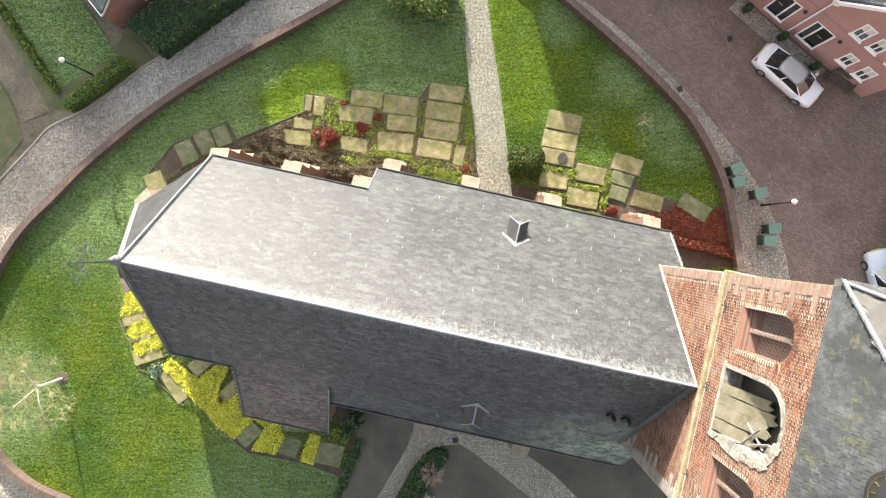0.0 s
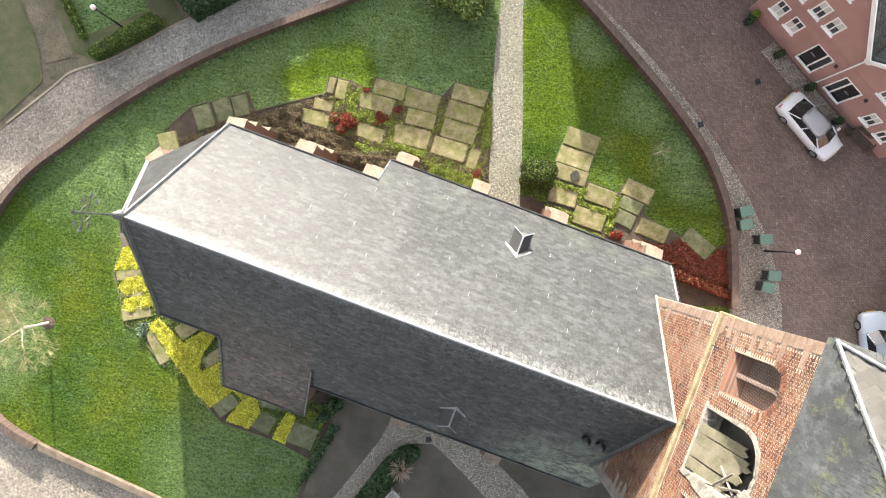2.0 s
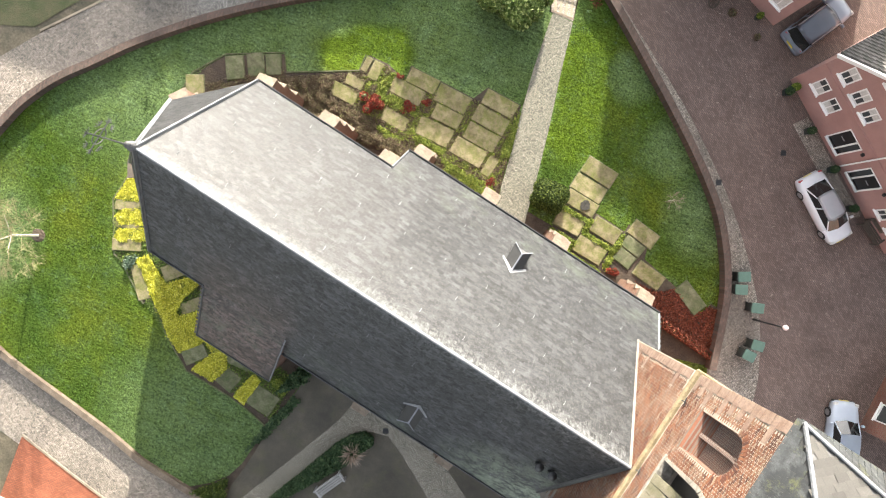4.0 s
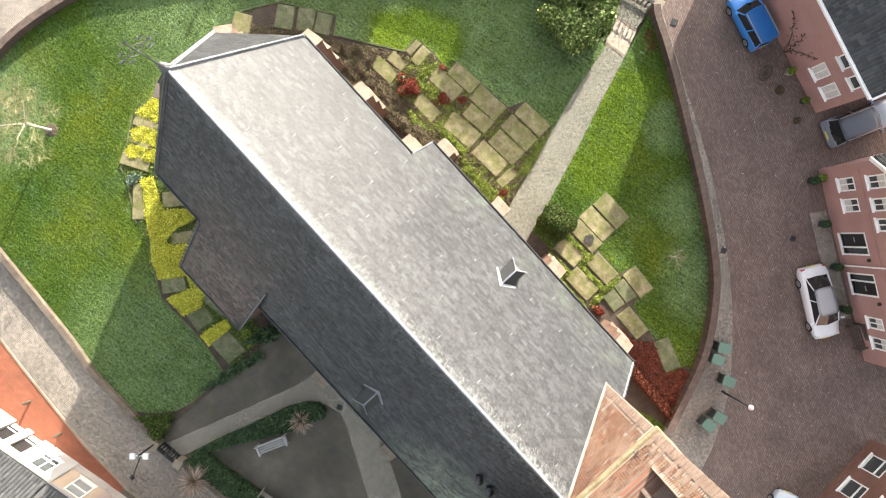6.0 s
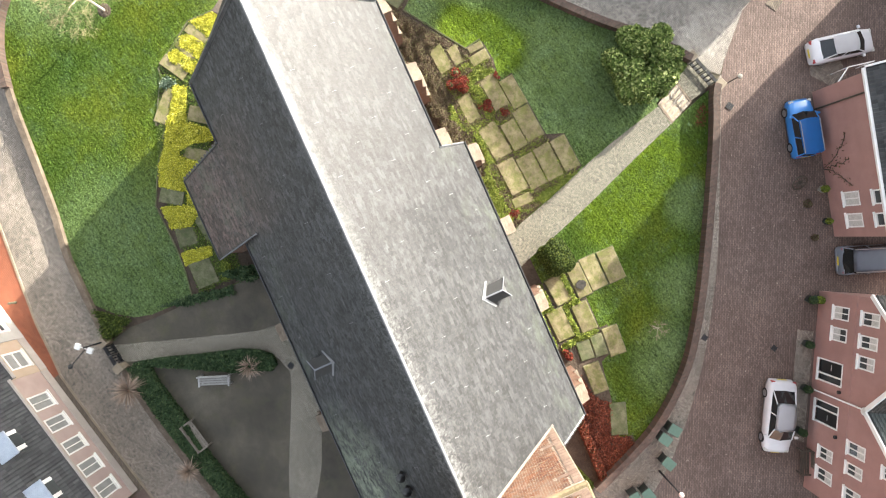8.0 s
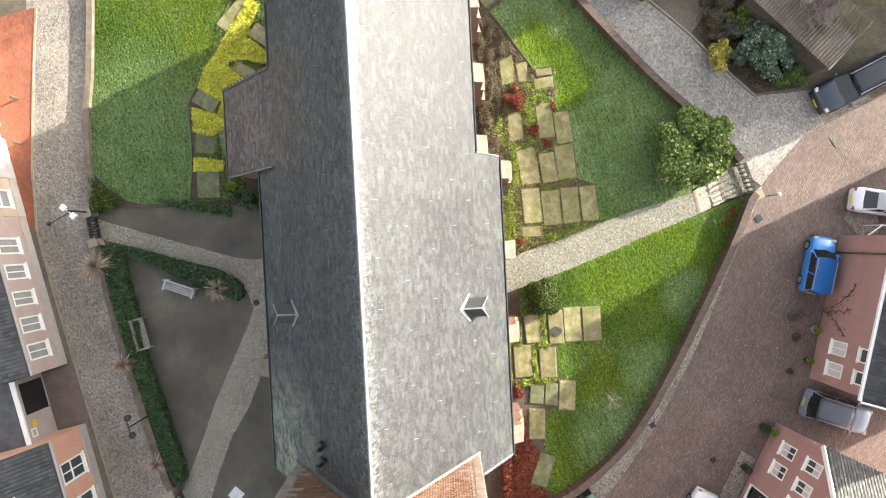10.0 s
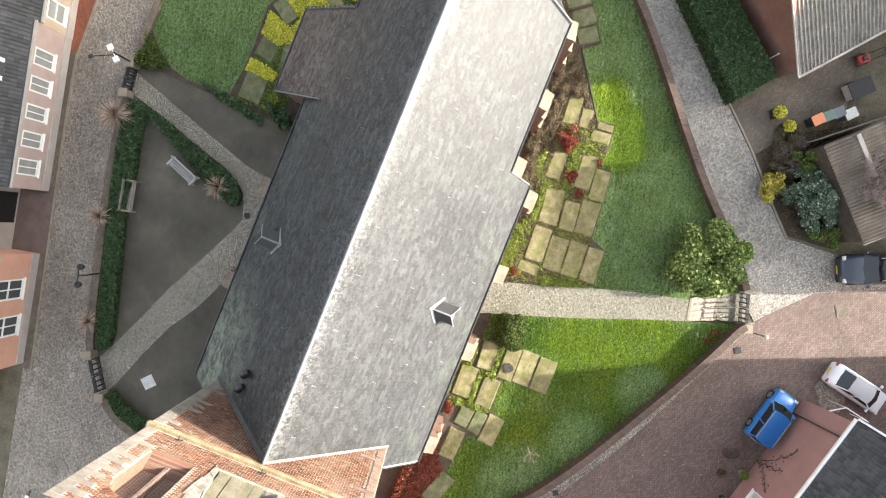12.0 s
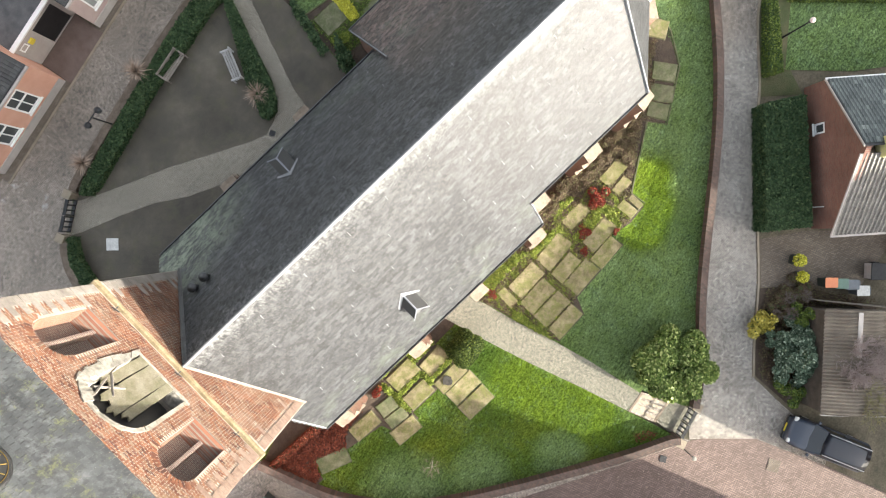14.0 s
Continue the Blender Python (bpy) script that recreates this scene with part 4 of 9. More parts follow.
def slate_field(name, parent, origin, along, down, length, depth, keep, material, w=0.34, e=0.2, seed=1, lift=0.02, spare=None, gap=(0.003, 0.008), clamp=None):
    """Rows of overlapping slates on a slope, as one mesh; spare keeps a stretch free for single slates."""
    rng = random.Random(seed)
    o, a, d = Vector(origin), Vector(along).normalized(), Vector(down).normalized()
    n = a.cross(d)
    if n.z < 0:
        n = -n
    verts, faces, single = [], [], []
    r = 0
    while r * e < depth:
        s = -(r % 2) * w / 2
        while s < length:
            mid_s, mid_d = s + w / 2, r * e + e / 2
            c = o + a * mid_s + d * mid_d
            if keep(c):
                jw, jl, jh = rng.uniform(*gap), rng.uniform(-0.012, 0.012), rng.uniform(0.0, 0.008)
                if spare and spare(c) and len(single) < 300:
                    single.append((c + n * (lift + jh), rng.uniform(-0.01, 0.01)))
                else:
                    k = len(verts)
                    p0, p1 = o + a * (s + jw) + d * (r * e), o + a * (s + w - jw) + d * (r * e)
                    low = d * (e * 1.08 + jl)
                    q0, q1 = p0 + low, p1 + low
                    if clamp:
                        p0, p1, q0, q1 = clamp(p0), clamp(p1), clamp(q0), clamp(q1)
                    verts += [p0 + n * (lift - 0.012), p1 + n * (lift - 0.012), q1 + n * (lift + 0.016 + jh), q0 + n * (lift + 0.016 + jh), q1 - n * 0.01, q0 - n * 0.01]
                    faces += [(k, k + 1, k + 2, k + 3), (k + 3, k + 2, k + 4, k + 5)]
            s += w
        r += 1
    me = bpy.data.meshes.new(name)
    me.from_pydata(verts, [], faces)
    me.materials.append(material)
    ob = tagged(new(name, me), kind="stuff")
    ob.parent = parent
    if single:
        turn = Matrix((a, d, n)).transposed().to_4x4()
        bm = block(bmesh.new(), -w / 2 + 0.004, w / 2 - 0.004, -e / 2, e * 0.58, -0.012, 0.004)
        me = mesh_of("slate", bm, material)
        for c, lean_ in single:
            ob = new("slate", me)
            ob.parent = parent
            ob.matrix_basis = Matrix.Translation(c) @ turn @ pose(0, 0, 0, 3.5, math.degrees(lean_) * 0.3, math.degrees(lean_))


def hip_clamp(p):
    return Vector((max(p.x, -0.084 * abs(p.y)), p.y, p.z))


N_WIDE = [(-0.2, 0)] + N_POLY[1:-1] + [(-0.6, CHOIR_V)]
S_WIDE = [(-0.2, 0)] + S_POLY[1:-1] + [(-0.6, -CHOIR_V)]
DOWN_N, DOWN_S = Vector((0, 1, -SLOPE)), Vector((0, -1, -SLOPE))
RUN = math.hypot(1, SLOPE)
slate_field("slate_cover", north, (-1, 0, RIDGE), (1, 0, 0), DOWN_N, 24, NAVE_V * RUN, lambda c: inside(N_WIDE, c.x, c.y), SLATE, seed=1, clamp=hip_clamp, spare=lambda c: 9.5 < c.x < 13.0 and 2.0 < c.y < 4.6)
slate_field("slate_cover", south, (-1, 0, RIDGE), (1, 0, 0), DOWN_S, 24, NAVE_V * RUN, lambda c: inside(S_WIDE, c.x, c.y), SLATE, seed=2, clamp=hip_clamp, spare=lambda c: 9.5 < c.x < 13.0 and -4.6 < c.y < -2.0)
for h, (a, b) in zip(hips, zip(APSE, APSE[1:])):
    al = Vector((b[0] - a[0], b[1] - a[1], 0)).normalized()
    dn = Vector((al.y, -al.x, 0))
    if dn.dot(Vector((a[0], a[1], 0))) < 0:
        dn = -dn
    reach = dn.dot(Vector((a[0], a[1], 0)))
    dn = (dn * reach + Vector((0, 0, EAVE_C - RIDGE)))
    ta, tb = sorted((al.x * a[0] + al.y * a[1], al.x * b[0] + al.y * b[1]))

    def within(p, al=al, ta=ta, tb=tb):
        f = (RIDGE - p.z) / (RIDGE - EAVE_C)
        t = al.x * p.x + al.y * p.y
        return p + al * (min(max(t, ta * f), tb * f) - t)
    slate_field("slate_cover", h, Vector((0, 0, RIDGE)) - al * 5, al, dn, 10, dn.length, lambda c, w_=within: (w_(c) - c).length < 0.17, SLATE, seed=3, clamp=within)
slate_field("slate_cover", lean, (2.7, -CHOIR_V, EAVE_C + 0.02), (1, 0, 0), (0, -3.5, 3.0 - EAVE_C - 0.02), 4.7, 5.1, lambda c: 2.7 < c.x < 7.4 and c.y > -8.25, SLATE, seed=4, lift=0.03)


def strip_cap(name, p, q, width, material, label="", parent=church, roll=0.05, drop=None, lift=0.06):
    """A folded sheet-metal cap along a ridge or hip, with a round roll on top."""
    bm = bmesh.new()
    p, q = Vector(p), Vector(q)
    d = (q - p).normalized()
    side = d.cross(Vector((0, 0, 1))).normalized()
    upv = side.cross(d)
    dz = drop if drop is not None else width * 0.6
    n = max(1, int((q - p).length / 3.0))
    for i in range(n):
        a, b = p.lerp(q, i / n), p.lerp(q, (i + 1) / n + 0.004)
        o = upv * (lift + 0.004 * (i % 2))
        for s in (-1, 1):
            c = [a + o, b + o, b + side * s * width - upv * (dz - 0.06) + o * 0.3, a + side * s * width - upv * (dz - 0.06) + o * 0.3]
            vs = [bm.verts.new(x) for x in c] + [bm.verts.new(x - upv * 0.02) for x in c]
            for f in ((0, 1, 2, 3), (4, 7, 6, 5), (0, 4, 5, 1), (2, 6, 7, 3), (1, 5, 6, 2), (3, 7, 4, 0)):
                bm.faces.new([vs[k] for k in f])
    tube(bm, p + upv * (lift + 0.01), q + upv * (lift + 0.01), roll, sides=8)
    bmesh.ops.recalc_face_normals(bm, faces=bm.faces[:])
    return part(name, bm, material, parent, label)


strip_cap("ridge_cap", (-0.1, 0, RIDGE), (LEN, 0, RIDGE), 0.06, LEAD, "pale lead ridge capping", drop=0.09, lift=0.09)
for c in APSE:
    strip_cap("hip_cap", (0, 0, RIDGE), (*c, EAVE_C), 0.07, LEAD if c[1] > 0 else DARK_LEAD, drop=0.04, lift=0.11)


def gutter(line, parent=church, label="dark gutter"):
    bm = bmesh.new()
    for a, b in zip(line, line[1:]):
        a, b = Vector(a), Vector(b)
        d = (b - a).normalized()
        s = d.cross(Vector((0, 0, 1)))
        for k0, k1, z0, z1 in ((-0.02, 0.15, -0.14, -0.10), (0.12, 0.16, -0.12, 0.01)):
            vs = []
            for p in (a - d * 0.02, b + d * 0.02):
                vs += [bm.verts.new(p + s * k + Vector((0, 0, z))) for k, z in ((k0, z0), (k1, z0), (k1, z1), (k0, z1))]
            for i in range(4):
                j = (i + 1) % 4
                bm.faces.new((vs[i], vs[j], vs[4 + j], vs[4 + i]))
            bm.faces.new(vs[3::-1])
            bm.faces.new(vs[4:])
    bmesh.ops.recalc_face_normals(bm, faces=bm.faces[:])
    return part("gutter", bm, DARK_LEAD, parent, label)


EAVE_N = roof_z(NAVE_V)
gutter([(-0.4, CHOIR_V, EAVE_C), (STEP_U, CHOIR_V, EAVE_C)][::-1])
gutter([(STEP_U, NAVE_V, EAVE_N), (END_U, NAVE_V, EAVE_N)][::-1])
gutter([(*p, EAVE_C) for p in APSE][::-1])
gutter([(-0.4, -CHOIR_V, EAVE_C), (2.7, -CHOIR_V, EAVE_C)])
gutter([(2.7, -8.25, 3.0), (7.4, -8.25, 3.0)])
gutter([(7.4, -NAVE_V, EAVE_N), (END_U, -NAVE_V, EAVE_N)])
strip_cap("verge_cap", (7.4, -4.9, 6.75), (7.4, -8.25, 3.06), 0.035, LEAD, "pale lead verge strip", drop=0.05, roll=0.018)
strip_cap("verge_cap", (2.72, -4.9, 6.75), (2.72, -8.25, 3.06), 0.035, DARK_LEAD, drop=0.05, roll=0.018)
strip_cap("verge_cap", (END_U, 4.4, roof_z(4.4)), (END_U, NAVE_V, EAVE_N), 0.045, LEAD, drop=0.05, roll=0.022)
strip_cap("verge_cap", (STEP_U, CHOIR_V, EAVE_C), (STEP_U, NAVE_V, EAVE_N), 0.05, LEAD, drop=0.04, roll=0.025)


def buttress(u, wall_v, top, turn=0.0, side=1, width=0.82, origin=None):
    """A three-stage brick buttress with sloping stone weatherings."""
    m = Matrix.Translation(origin) @ pose(0, 0, 0, 0, 0, turn) if origin is not None else pose(u, wall_v, 0, 0, 0, 0 if side > 0 else 180)
    b = thing("buttress", "", "")
    b.parent = church
    b.matrix_basis = m
    outs = (1.3, 1.16, 1.0)
    heights = (top * 0.3, top * 0.64, top - 0.75)
    w = width / 2
    shaft = bmesh.new()
    z0 = -0.3
    for o, z in zip(outs, heights):
        block(shaft, -w, w, -0.2, o, z0, z)
        z0 = z
    part("shaft", shaft, CHURCH_BRICK, b, "brown brick buttress shaft")
    for o, inner, z, rise in ((outs[0], outs[1] - 0.02, heights[0], 0.32), (outs[1], outs[2] - 0.02, heights[1], 0.32), (outs[2], -0.1, heights[2], 0.8)):
        cap = bmesh.new()
        prof = [(o + 0.06, z), (o + 0.06, z + 0.08), (inner, z + rise), (inner, z)]
        a = [cap.verts.new((-w - 0.05, y, zz)) for y, zz in prof]
        c = [cap.verts.new((w + 0.05, y, zz)) for y, zz in prof]
        cap.faces.new(a)
        cap.faces.new(c[::-1])
        for i in range(4):
            j = (i + 1) % 4
            cap.faces.new((a[i], c[i], c[j], a[j]))
        bmesh.ops.recalc_face_normals(cap, faces=cap.faces[:])
        part("weathering", cap, WEATHERING, b, "pale stone weathering")


for u in (3.25, 6.75):
    buttress(u, 4.4, 6.6)
for u in (7.85, 12.0, 16.35, 21.6):
    buttress(u, 5.7, 4.9)
for u in (12.3, 17.5):
    buttress(u, -5.7, 4.9, side=-1)
buttress(0, 0, 6.6, turn=12, origin=(-0.2, 4.3, 0))
buttress(0, 0, 6.6, turn=58, origin=(-2.9, 1.7, 0))
buttress(0, 0, 6.6, turn=122, origin=(-2.9, -1.7, 0))

# Dormers, hooks, vents and the cross
def dormer(u, v0, side, label):
    """A small gabled dormer whose slated front leans back under its eaves."""
    d = thing("dormer", label, "")
    d.parent = church
    zr, hw = roof_z(v0), 0.45
    ze = zr - 0.55
    P = lambda x, v, z: (u + x, side * v, z)
    for s in (-1, 1):
        bm = plate(bmesh.new(), [P(0, v0 - 0.05, zr), P(0, v0 + 0.9, zr), P(s * hw, v0 + 1.22, ze), P(s * hw, v0 + 0.3, ze)], 0.05)
        part("dormer_roof", bm, SLATE_BASE, d, "small slate dormer roof")
        bm = bmesh.new()
        q = [(v0 + 0.3, ze - 0.03), (v0 + 1.1, ze - 0.03), (v0 + 1.1, roof_z(v0 + 1.1) - 0.05)]
        a = [bm.verts.new(P(s * (hw - 0.04), v, z)) for v, z in q]
        b = [bm.verts.new(P(s * (hw - 0.12), v, z)) for v, z in q]
        bm.faces.new(a)
        bm.faces.new(b)
        for i in range(3):
            bm.faces.new((a[i], a[(i + 1) % 3], b[(i + 1) % 3], b[i]))
        bmesh.ops.recalc_face_normals(bm, faces=bm.faces[:])
        part("cheek", bm, SLATE_BASE, d)
        bm = plate(bmesh.new(), [P(0, v0 - 0.1, roof_z(v0 - 0.1) + 0.08), P(s * 0.66, v0 + 0.36, roof_z(v0 + 0.36) + 0.08), P(s * 0.62, v0 + 0.45, roof_z(v0 + 0.45) + 0.08), P(0, v0 + 0.06, roof_z(v0 + 0.06) + 0.2)], 0.05)
        part("valley_flashing", bm, LEAD, d, "broad grey lead flashing")
        bm = bmesh.new()
        tube(bm, P(0, v0 + 0.92, zr + 0.02), P(s * (hw + 0.02), v0 + 1.24, ze + 0.01), 0.024, sides=6)
        part("edge_flashing", bm, ZINC, d, "pale lead edge")
    bm = bmesh.new()
    tube(bm, P(0, v0 - 0.08, zr + 0.02), P(0, v0 + 0.92, zr + 0.02), 0.04, sides=6)
    part("ridge_roll", bm, ZINC, d, "pale lead ridge roll")
    bm = bmesh.new()
    q = [(0, v0 + 0.85, zr - 0.05), (hw - 0.05, v0 + 1.12, ze - 0.05), (hw - 0.05, v0 + 1.12, roof_z(v0 + 1.12)), (-hw + 0.05, v0 + 1.12, roof_z(v0 + 1.12)), (-hw + 0.05, v0 + 1.12, ze - 0.05)]
    plate_v = [bm.verts.new(P(*c)) for c in q]
    back_v = [bm.verts.new(P(c[0], c[1] - 0.12, c[2])) for c in q]
    for loop in (plate_v, back_v):
        bm.faces.new((loop[0], loop[1], loop[4]))
        bm.faces.new((loop[1], loop[2], loop[3], loop[4]))
    bmesh.ops.recalc_face_normals(bm, faces=bm.faces[:])
    part("louvre", bm, DARK_LEAD, d, "dark louvred front")
    return d


dormer(14.5, 3.75, 1, "little slate dormer on the sunlit roof")
dormer(14.35, 3.7, -1, "little slate dormer on the shaded roof")

bm = bmesh.new()
tube(bm, (0, 0, 0), (0, 0.07, 0.11), 0.014, sides=5)
tube(bm, (0, 0.07, 0.11), (0, 0.2, 0.0), 0.014, sides=5)
block(bm, -0.035, 0.035, -0.12, 0.1, 0.0, 0.012, pose(0, 0, 0, -56.3, 0, 0))
HOOK = mesh_of("roof_hook", bm, LEAD)
rng = random.Random(5)
for k, v in enumerate((0.55, 1.55, 2.55, 3.55, 4.3, 5.2)):
    for i in range(10):
        u = 1.0 + i * 2.15 + (k % 2) * 1.07 + rng.uniform(-0.12, 0.12)
        if u < LEN - 0.6 and (v < 4.5 or u > STEP_U + 0.5) and not (13.6 < u < 15.4 and v > 3.4):
            for s in (1, -1):
                if s > 0 or (k % 2 and not 13.4 < u < 15.3):
                    ob = new("roof_hook", HOOK)
                    ob.parent = church
                    ob.matrix_basis = pose(u, s * v, roof_z(v) + 0.03, 0, 0, 0 if s > 0 else 180) @ Matrix.Scale(0.64, 4)
for u in (19.7, 20.35):
    bm = bmesh.new()
    tube(bm, (u, -2.55, roof_z(2.55) - 0.2), (u, -2.55, roof_z(2.55) + 0.55), 0.11, sides=12)
    lathe(bm, [(0.2, 0), (0.2, 0.05), (0.03, 0.16)], 12, (u, -2.55, roof_z(2.55) + 0.55))
    part("vent_pipe", bm, BLACK, church, "black vent pipe with a cowl")

cross = thing("finial_cross", "wrought-iron cross on the western end of the ridge", "")
cross.parent = church
bm = bmesh.new()
lathe(bm, [(0.16, 0), (0.2, 0.15), (0.08, 0.3), (0.14, 0.42), (0.05, 0.55)], 10, (-0.1, 0, RIDGE))
tube(bm, (-0.1, 0, RIDGE + 0.4), (-0.1, 0, RIDGE + 3.0), 0.035, 0.02, sides=6)
part("post", bm, DARK_LEAD, cross)
bm = bmesh.new()
ZC = RIDGE + 2.2
tube(bm, (-0.1, -0.62, ZC), (-0.1, 0.62, ZC), 0.025, sides=6)
for a in range(16):
    b0, b1 = math.pi * a / 8, math.pi * (a + 1) / 8
    tube(bm, (-0.1, 0.3 * math.cos(b0), ZC + 0.3 * math.sin(b0)), (-0.1, 0.3 * math.cos(b1), ZC + 0.3 * math.sin(b1)), 0.018, sides=5)
for y, z in ((0.62, 0), (-0.62, 0), (0, 0.8), (0.42, 0.42), (-0.42, 0.42), (0.42, -0.42), (-0.42, -0.42)):
    for a in range(5):
        t = math.atan2(z, y) + (a - 2) * 0.55
        tube(bm, (-0.1, y * 0.8, ZC + z * 0.8), (-0.1, y * 0.8 + 0.2 * math.cos(t), ZC + z * 0.8 + 0.2 * math.sin(t)), 0.014, sides=4)
part("cross_arm", bm, DARK_LEAD, cross, "ornate grey iron cross arms")

# ---- the tower ----
tower = thing("church_tower", "red brick church tower with arched openings and slate spire", "tower", CH)
TU, TV, TOP, STRING = LEN, 4.22, 20.6, 14.15
OPENINGS = [(1.78, 3.2, 15.85, 18.25, 18.95), (-1.1, 1.1, 15.55, 18.1, 19.3), (-3.3, -1.82, 15.85, 18.25, 18.95)]


def arch_top(o, v):
    """The height of an opening's arch over v."""
    v0, v1, zb, zs, zt = o
    x = (v - (v0 + v1) / 2) / ((v1 - v0) / 2)
    return zs + (zt - zs) * math.sqrt(max(0.0, 1 - x * x))


def in_opening(v, z, grow=0.0):
    for o in OPENINGS:
        if o[0] - grow < v < o[1] + grow and o[2] - grow < z < arch_top(o, min(max(v, o[0]), o[1])) + grow:
            return True
    return False


bm = bmesh.new()
BACK = TU + 0.65
cuts = sorted({-TV, TV, *[o[0] for o in OPENINGS], *[o[1] for o in OPENINGS]})
for a, b in zip(cuts, cuts[1:]):
    o = next((o for o in OPENINGS if abs(o[0] - a) < 1e-6), None)
    if o is None:
        block(bm, TU, BACK, a, b, STRING, TOP)
        continue
    block(bm, TU, BACK, a, b, STRING, o[2])
    for i in range(14):
        p, q = a + (b - a) * i / 14, a + (b - a) * (i + 1) / 14
        zp, zq = arch_top(o, p), arch_top(o, q)
        vs = [bm.verts.new(c) for c in ((TU, p, zp), (TU, q, zq), (TU, q, TOP), (TU, p, TOP), (BACK, p, zp), (BACK, q, zq), (BACK, q, TOP), (BACK, p, TOP))]
        for f in ((0, 3, 2, 1), (4, 5, 6, 7), (0, 1, 5, 4), (2, 3, 7, 6)):
            bm.faces.new([vs[k] for k in f])
bmesh.ops.remove_doubles(bm, verts=bm.verts[:], dist=0.0005)
bmesh.ops.recalc_face_normals(bm, faces=bm.faces[:])
belfry = part("belfry_wall", bm, MORTAR, tower, "belfry wall of red brick in pale mortar")
bm = bmesh.new()
block(bm, BACK + 0.002, TU + 8.2, -TV, TV, STRING, TOP)
part("belfry_core", bm, HOUSE_BRICK, tower)
part("east_wall", boxed(TU + 8.2, TU + 8.44, -TV, TV, STRING, TOP), NICHE_BRICK, tower)
bm = boxed(TU - 0.06, TU + 0.4, -TV - 0.06, TV + 0.06, -0.6, STRING)
shaft = part("tower_shaft", bm, MORTAR, tower, "lower tower wall of red brick")
part("shaft_core", boxed(TU + 0.4, TU + 8.2, -TV - 0.06, TV + 0.06, -0.6, STRING), HOUSE_BRICK, tower)
part("east_wall", boxed(TU + 8.2, TU + 8.5, -TV - 0.06, TV + 0.06, -0.6, STRING), NICHE_BRICK, tower)
bm = boxed(TU - 0.16, TU + 8.6, -TV - 0.14, TV + 0.14, STRING, STRING + 0.22, bevel=0.05)
part("string_course", bm, MOSSY_STONE, tower, "mossy brown stone string course")

# Bricks, course by course
rng = random.Random(11)
TEETH = [rng.choice((0.34, 0.36, 0.62, 0.7, 0.85)) if i % 2 else 0.34 for i in range(80)]
BR_L, BR_H = 0.21, 0.068
unit = boxed(-0.008, 0.012, -BR_L / 2 + 0.011, BR_L / 2 - 0.011, -BR_H / 2 + 0.01, BR_H / 2 - 0.01)
BRICK_ME = mesh_of("brick", unit, BRICK)
verts = {0: [], 1: []}
faces = {0: [], 1: []}
singles = 0
for r in range(int((TOP - 6.0) / BR_H)):
    z = 6.0 + (r + 0.5) * BR_H
    low = z < STRING
    if STRING - 0.05 < z < STRING + 0.26 or z > TOP - 0.04:
        continue
    face_u = TU - 0.06 if low else TU
    n = int(2 * TV / BR_L) + 1
    for i in range(n):
        v = -TV + (i + (r % 2) * 0.5) * BR_L
        if abs(v) > TV - 0.1 or (abs(v) < TV and z < roof_z(v) - 0.1) or in_opening(v, z, 0.09):
            continue
        tooth = 0.04 + TEETH[(r // 4) % 40 + (40 if v > 0 else 0)]
        if abs(v) > TV - tooth and not low or low and abs(v) > TV - tooth:
            continue
        du = rng.uniform(-0.005, 0.004)
        if not low and singles < 300 and 0.2 < abs(v) < 3.4 and 19.35 < z < 20.5:
            ob = new("brick", BRICK_ME)
            ob.parent = belfry
            ob.location = (face_u + du, v, z)
            singles += 1
            continue
        key = 1 if low else 0
        vl, fl = verts[key], faces[key]
        k = len(vl)
        y0, y1, z0, z1 = v - BR_L / 2 + 0.011, v + BR_L / 2 - 0.011, z - BR_H / 2 + 0.01, z + BR_H / 2 - 0.01
        f, g = face_u - 0.008 + du, face_u + 0.004
        vl += [(f, y0, z0), (f, y1, z0), (f, y1, z1), (f, y0, z1), (g, y0, z0), (g, y1, z0), (g, y1, z1), (g, y0, z1)]
        fl += [(k, k + 3, k + 2, k + 1), (k + 3, k + 7, k + 6, k + 2), (k, k + 1, k + 5, k + 4), (k + 1, k + 2, k + 6, k + 5), (k, k + 4, k + 7, k + 3)]
for key, par in ((0, belfry), (1, shaft)):
    me = bpy.data.meshes.new("bricks")
    me.from_pydata(verts[key], [], faces[key])
    me.materials.append(BRICK)
    tagged(new("bricks", me), kind="stuff").parent = par
# Corner stones
for s in (1, -1):
    for r in range(int((TOP - 6.0) / (BR_H * 4))):
        z0 = 6.0 + r * 4 * BR_H
        if z0 + 0.3 > STRING and z0 < STRING + 0.25:
            continue
        tooth = TEETH[r % 40 + (40 if s > 0 else 0)]
        f = (TU - 0.085 if z0 < STRING else TU - 0.025) + rng.uniform(-0.01, 0.008)
        v0, v1 = s * (TV - tooth), s * (TV + 0.02)
        bm = boxed(f, TU + 0.4, min(v0, v1), max(v0, v1), z0 + 0.006, z0 + 4 * BR_H - 0.006, bevel=0.012)
        part("corner_stone", bm, PALE_STONE if s < 0 else WORN_STONE, tower)

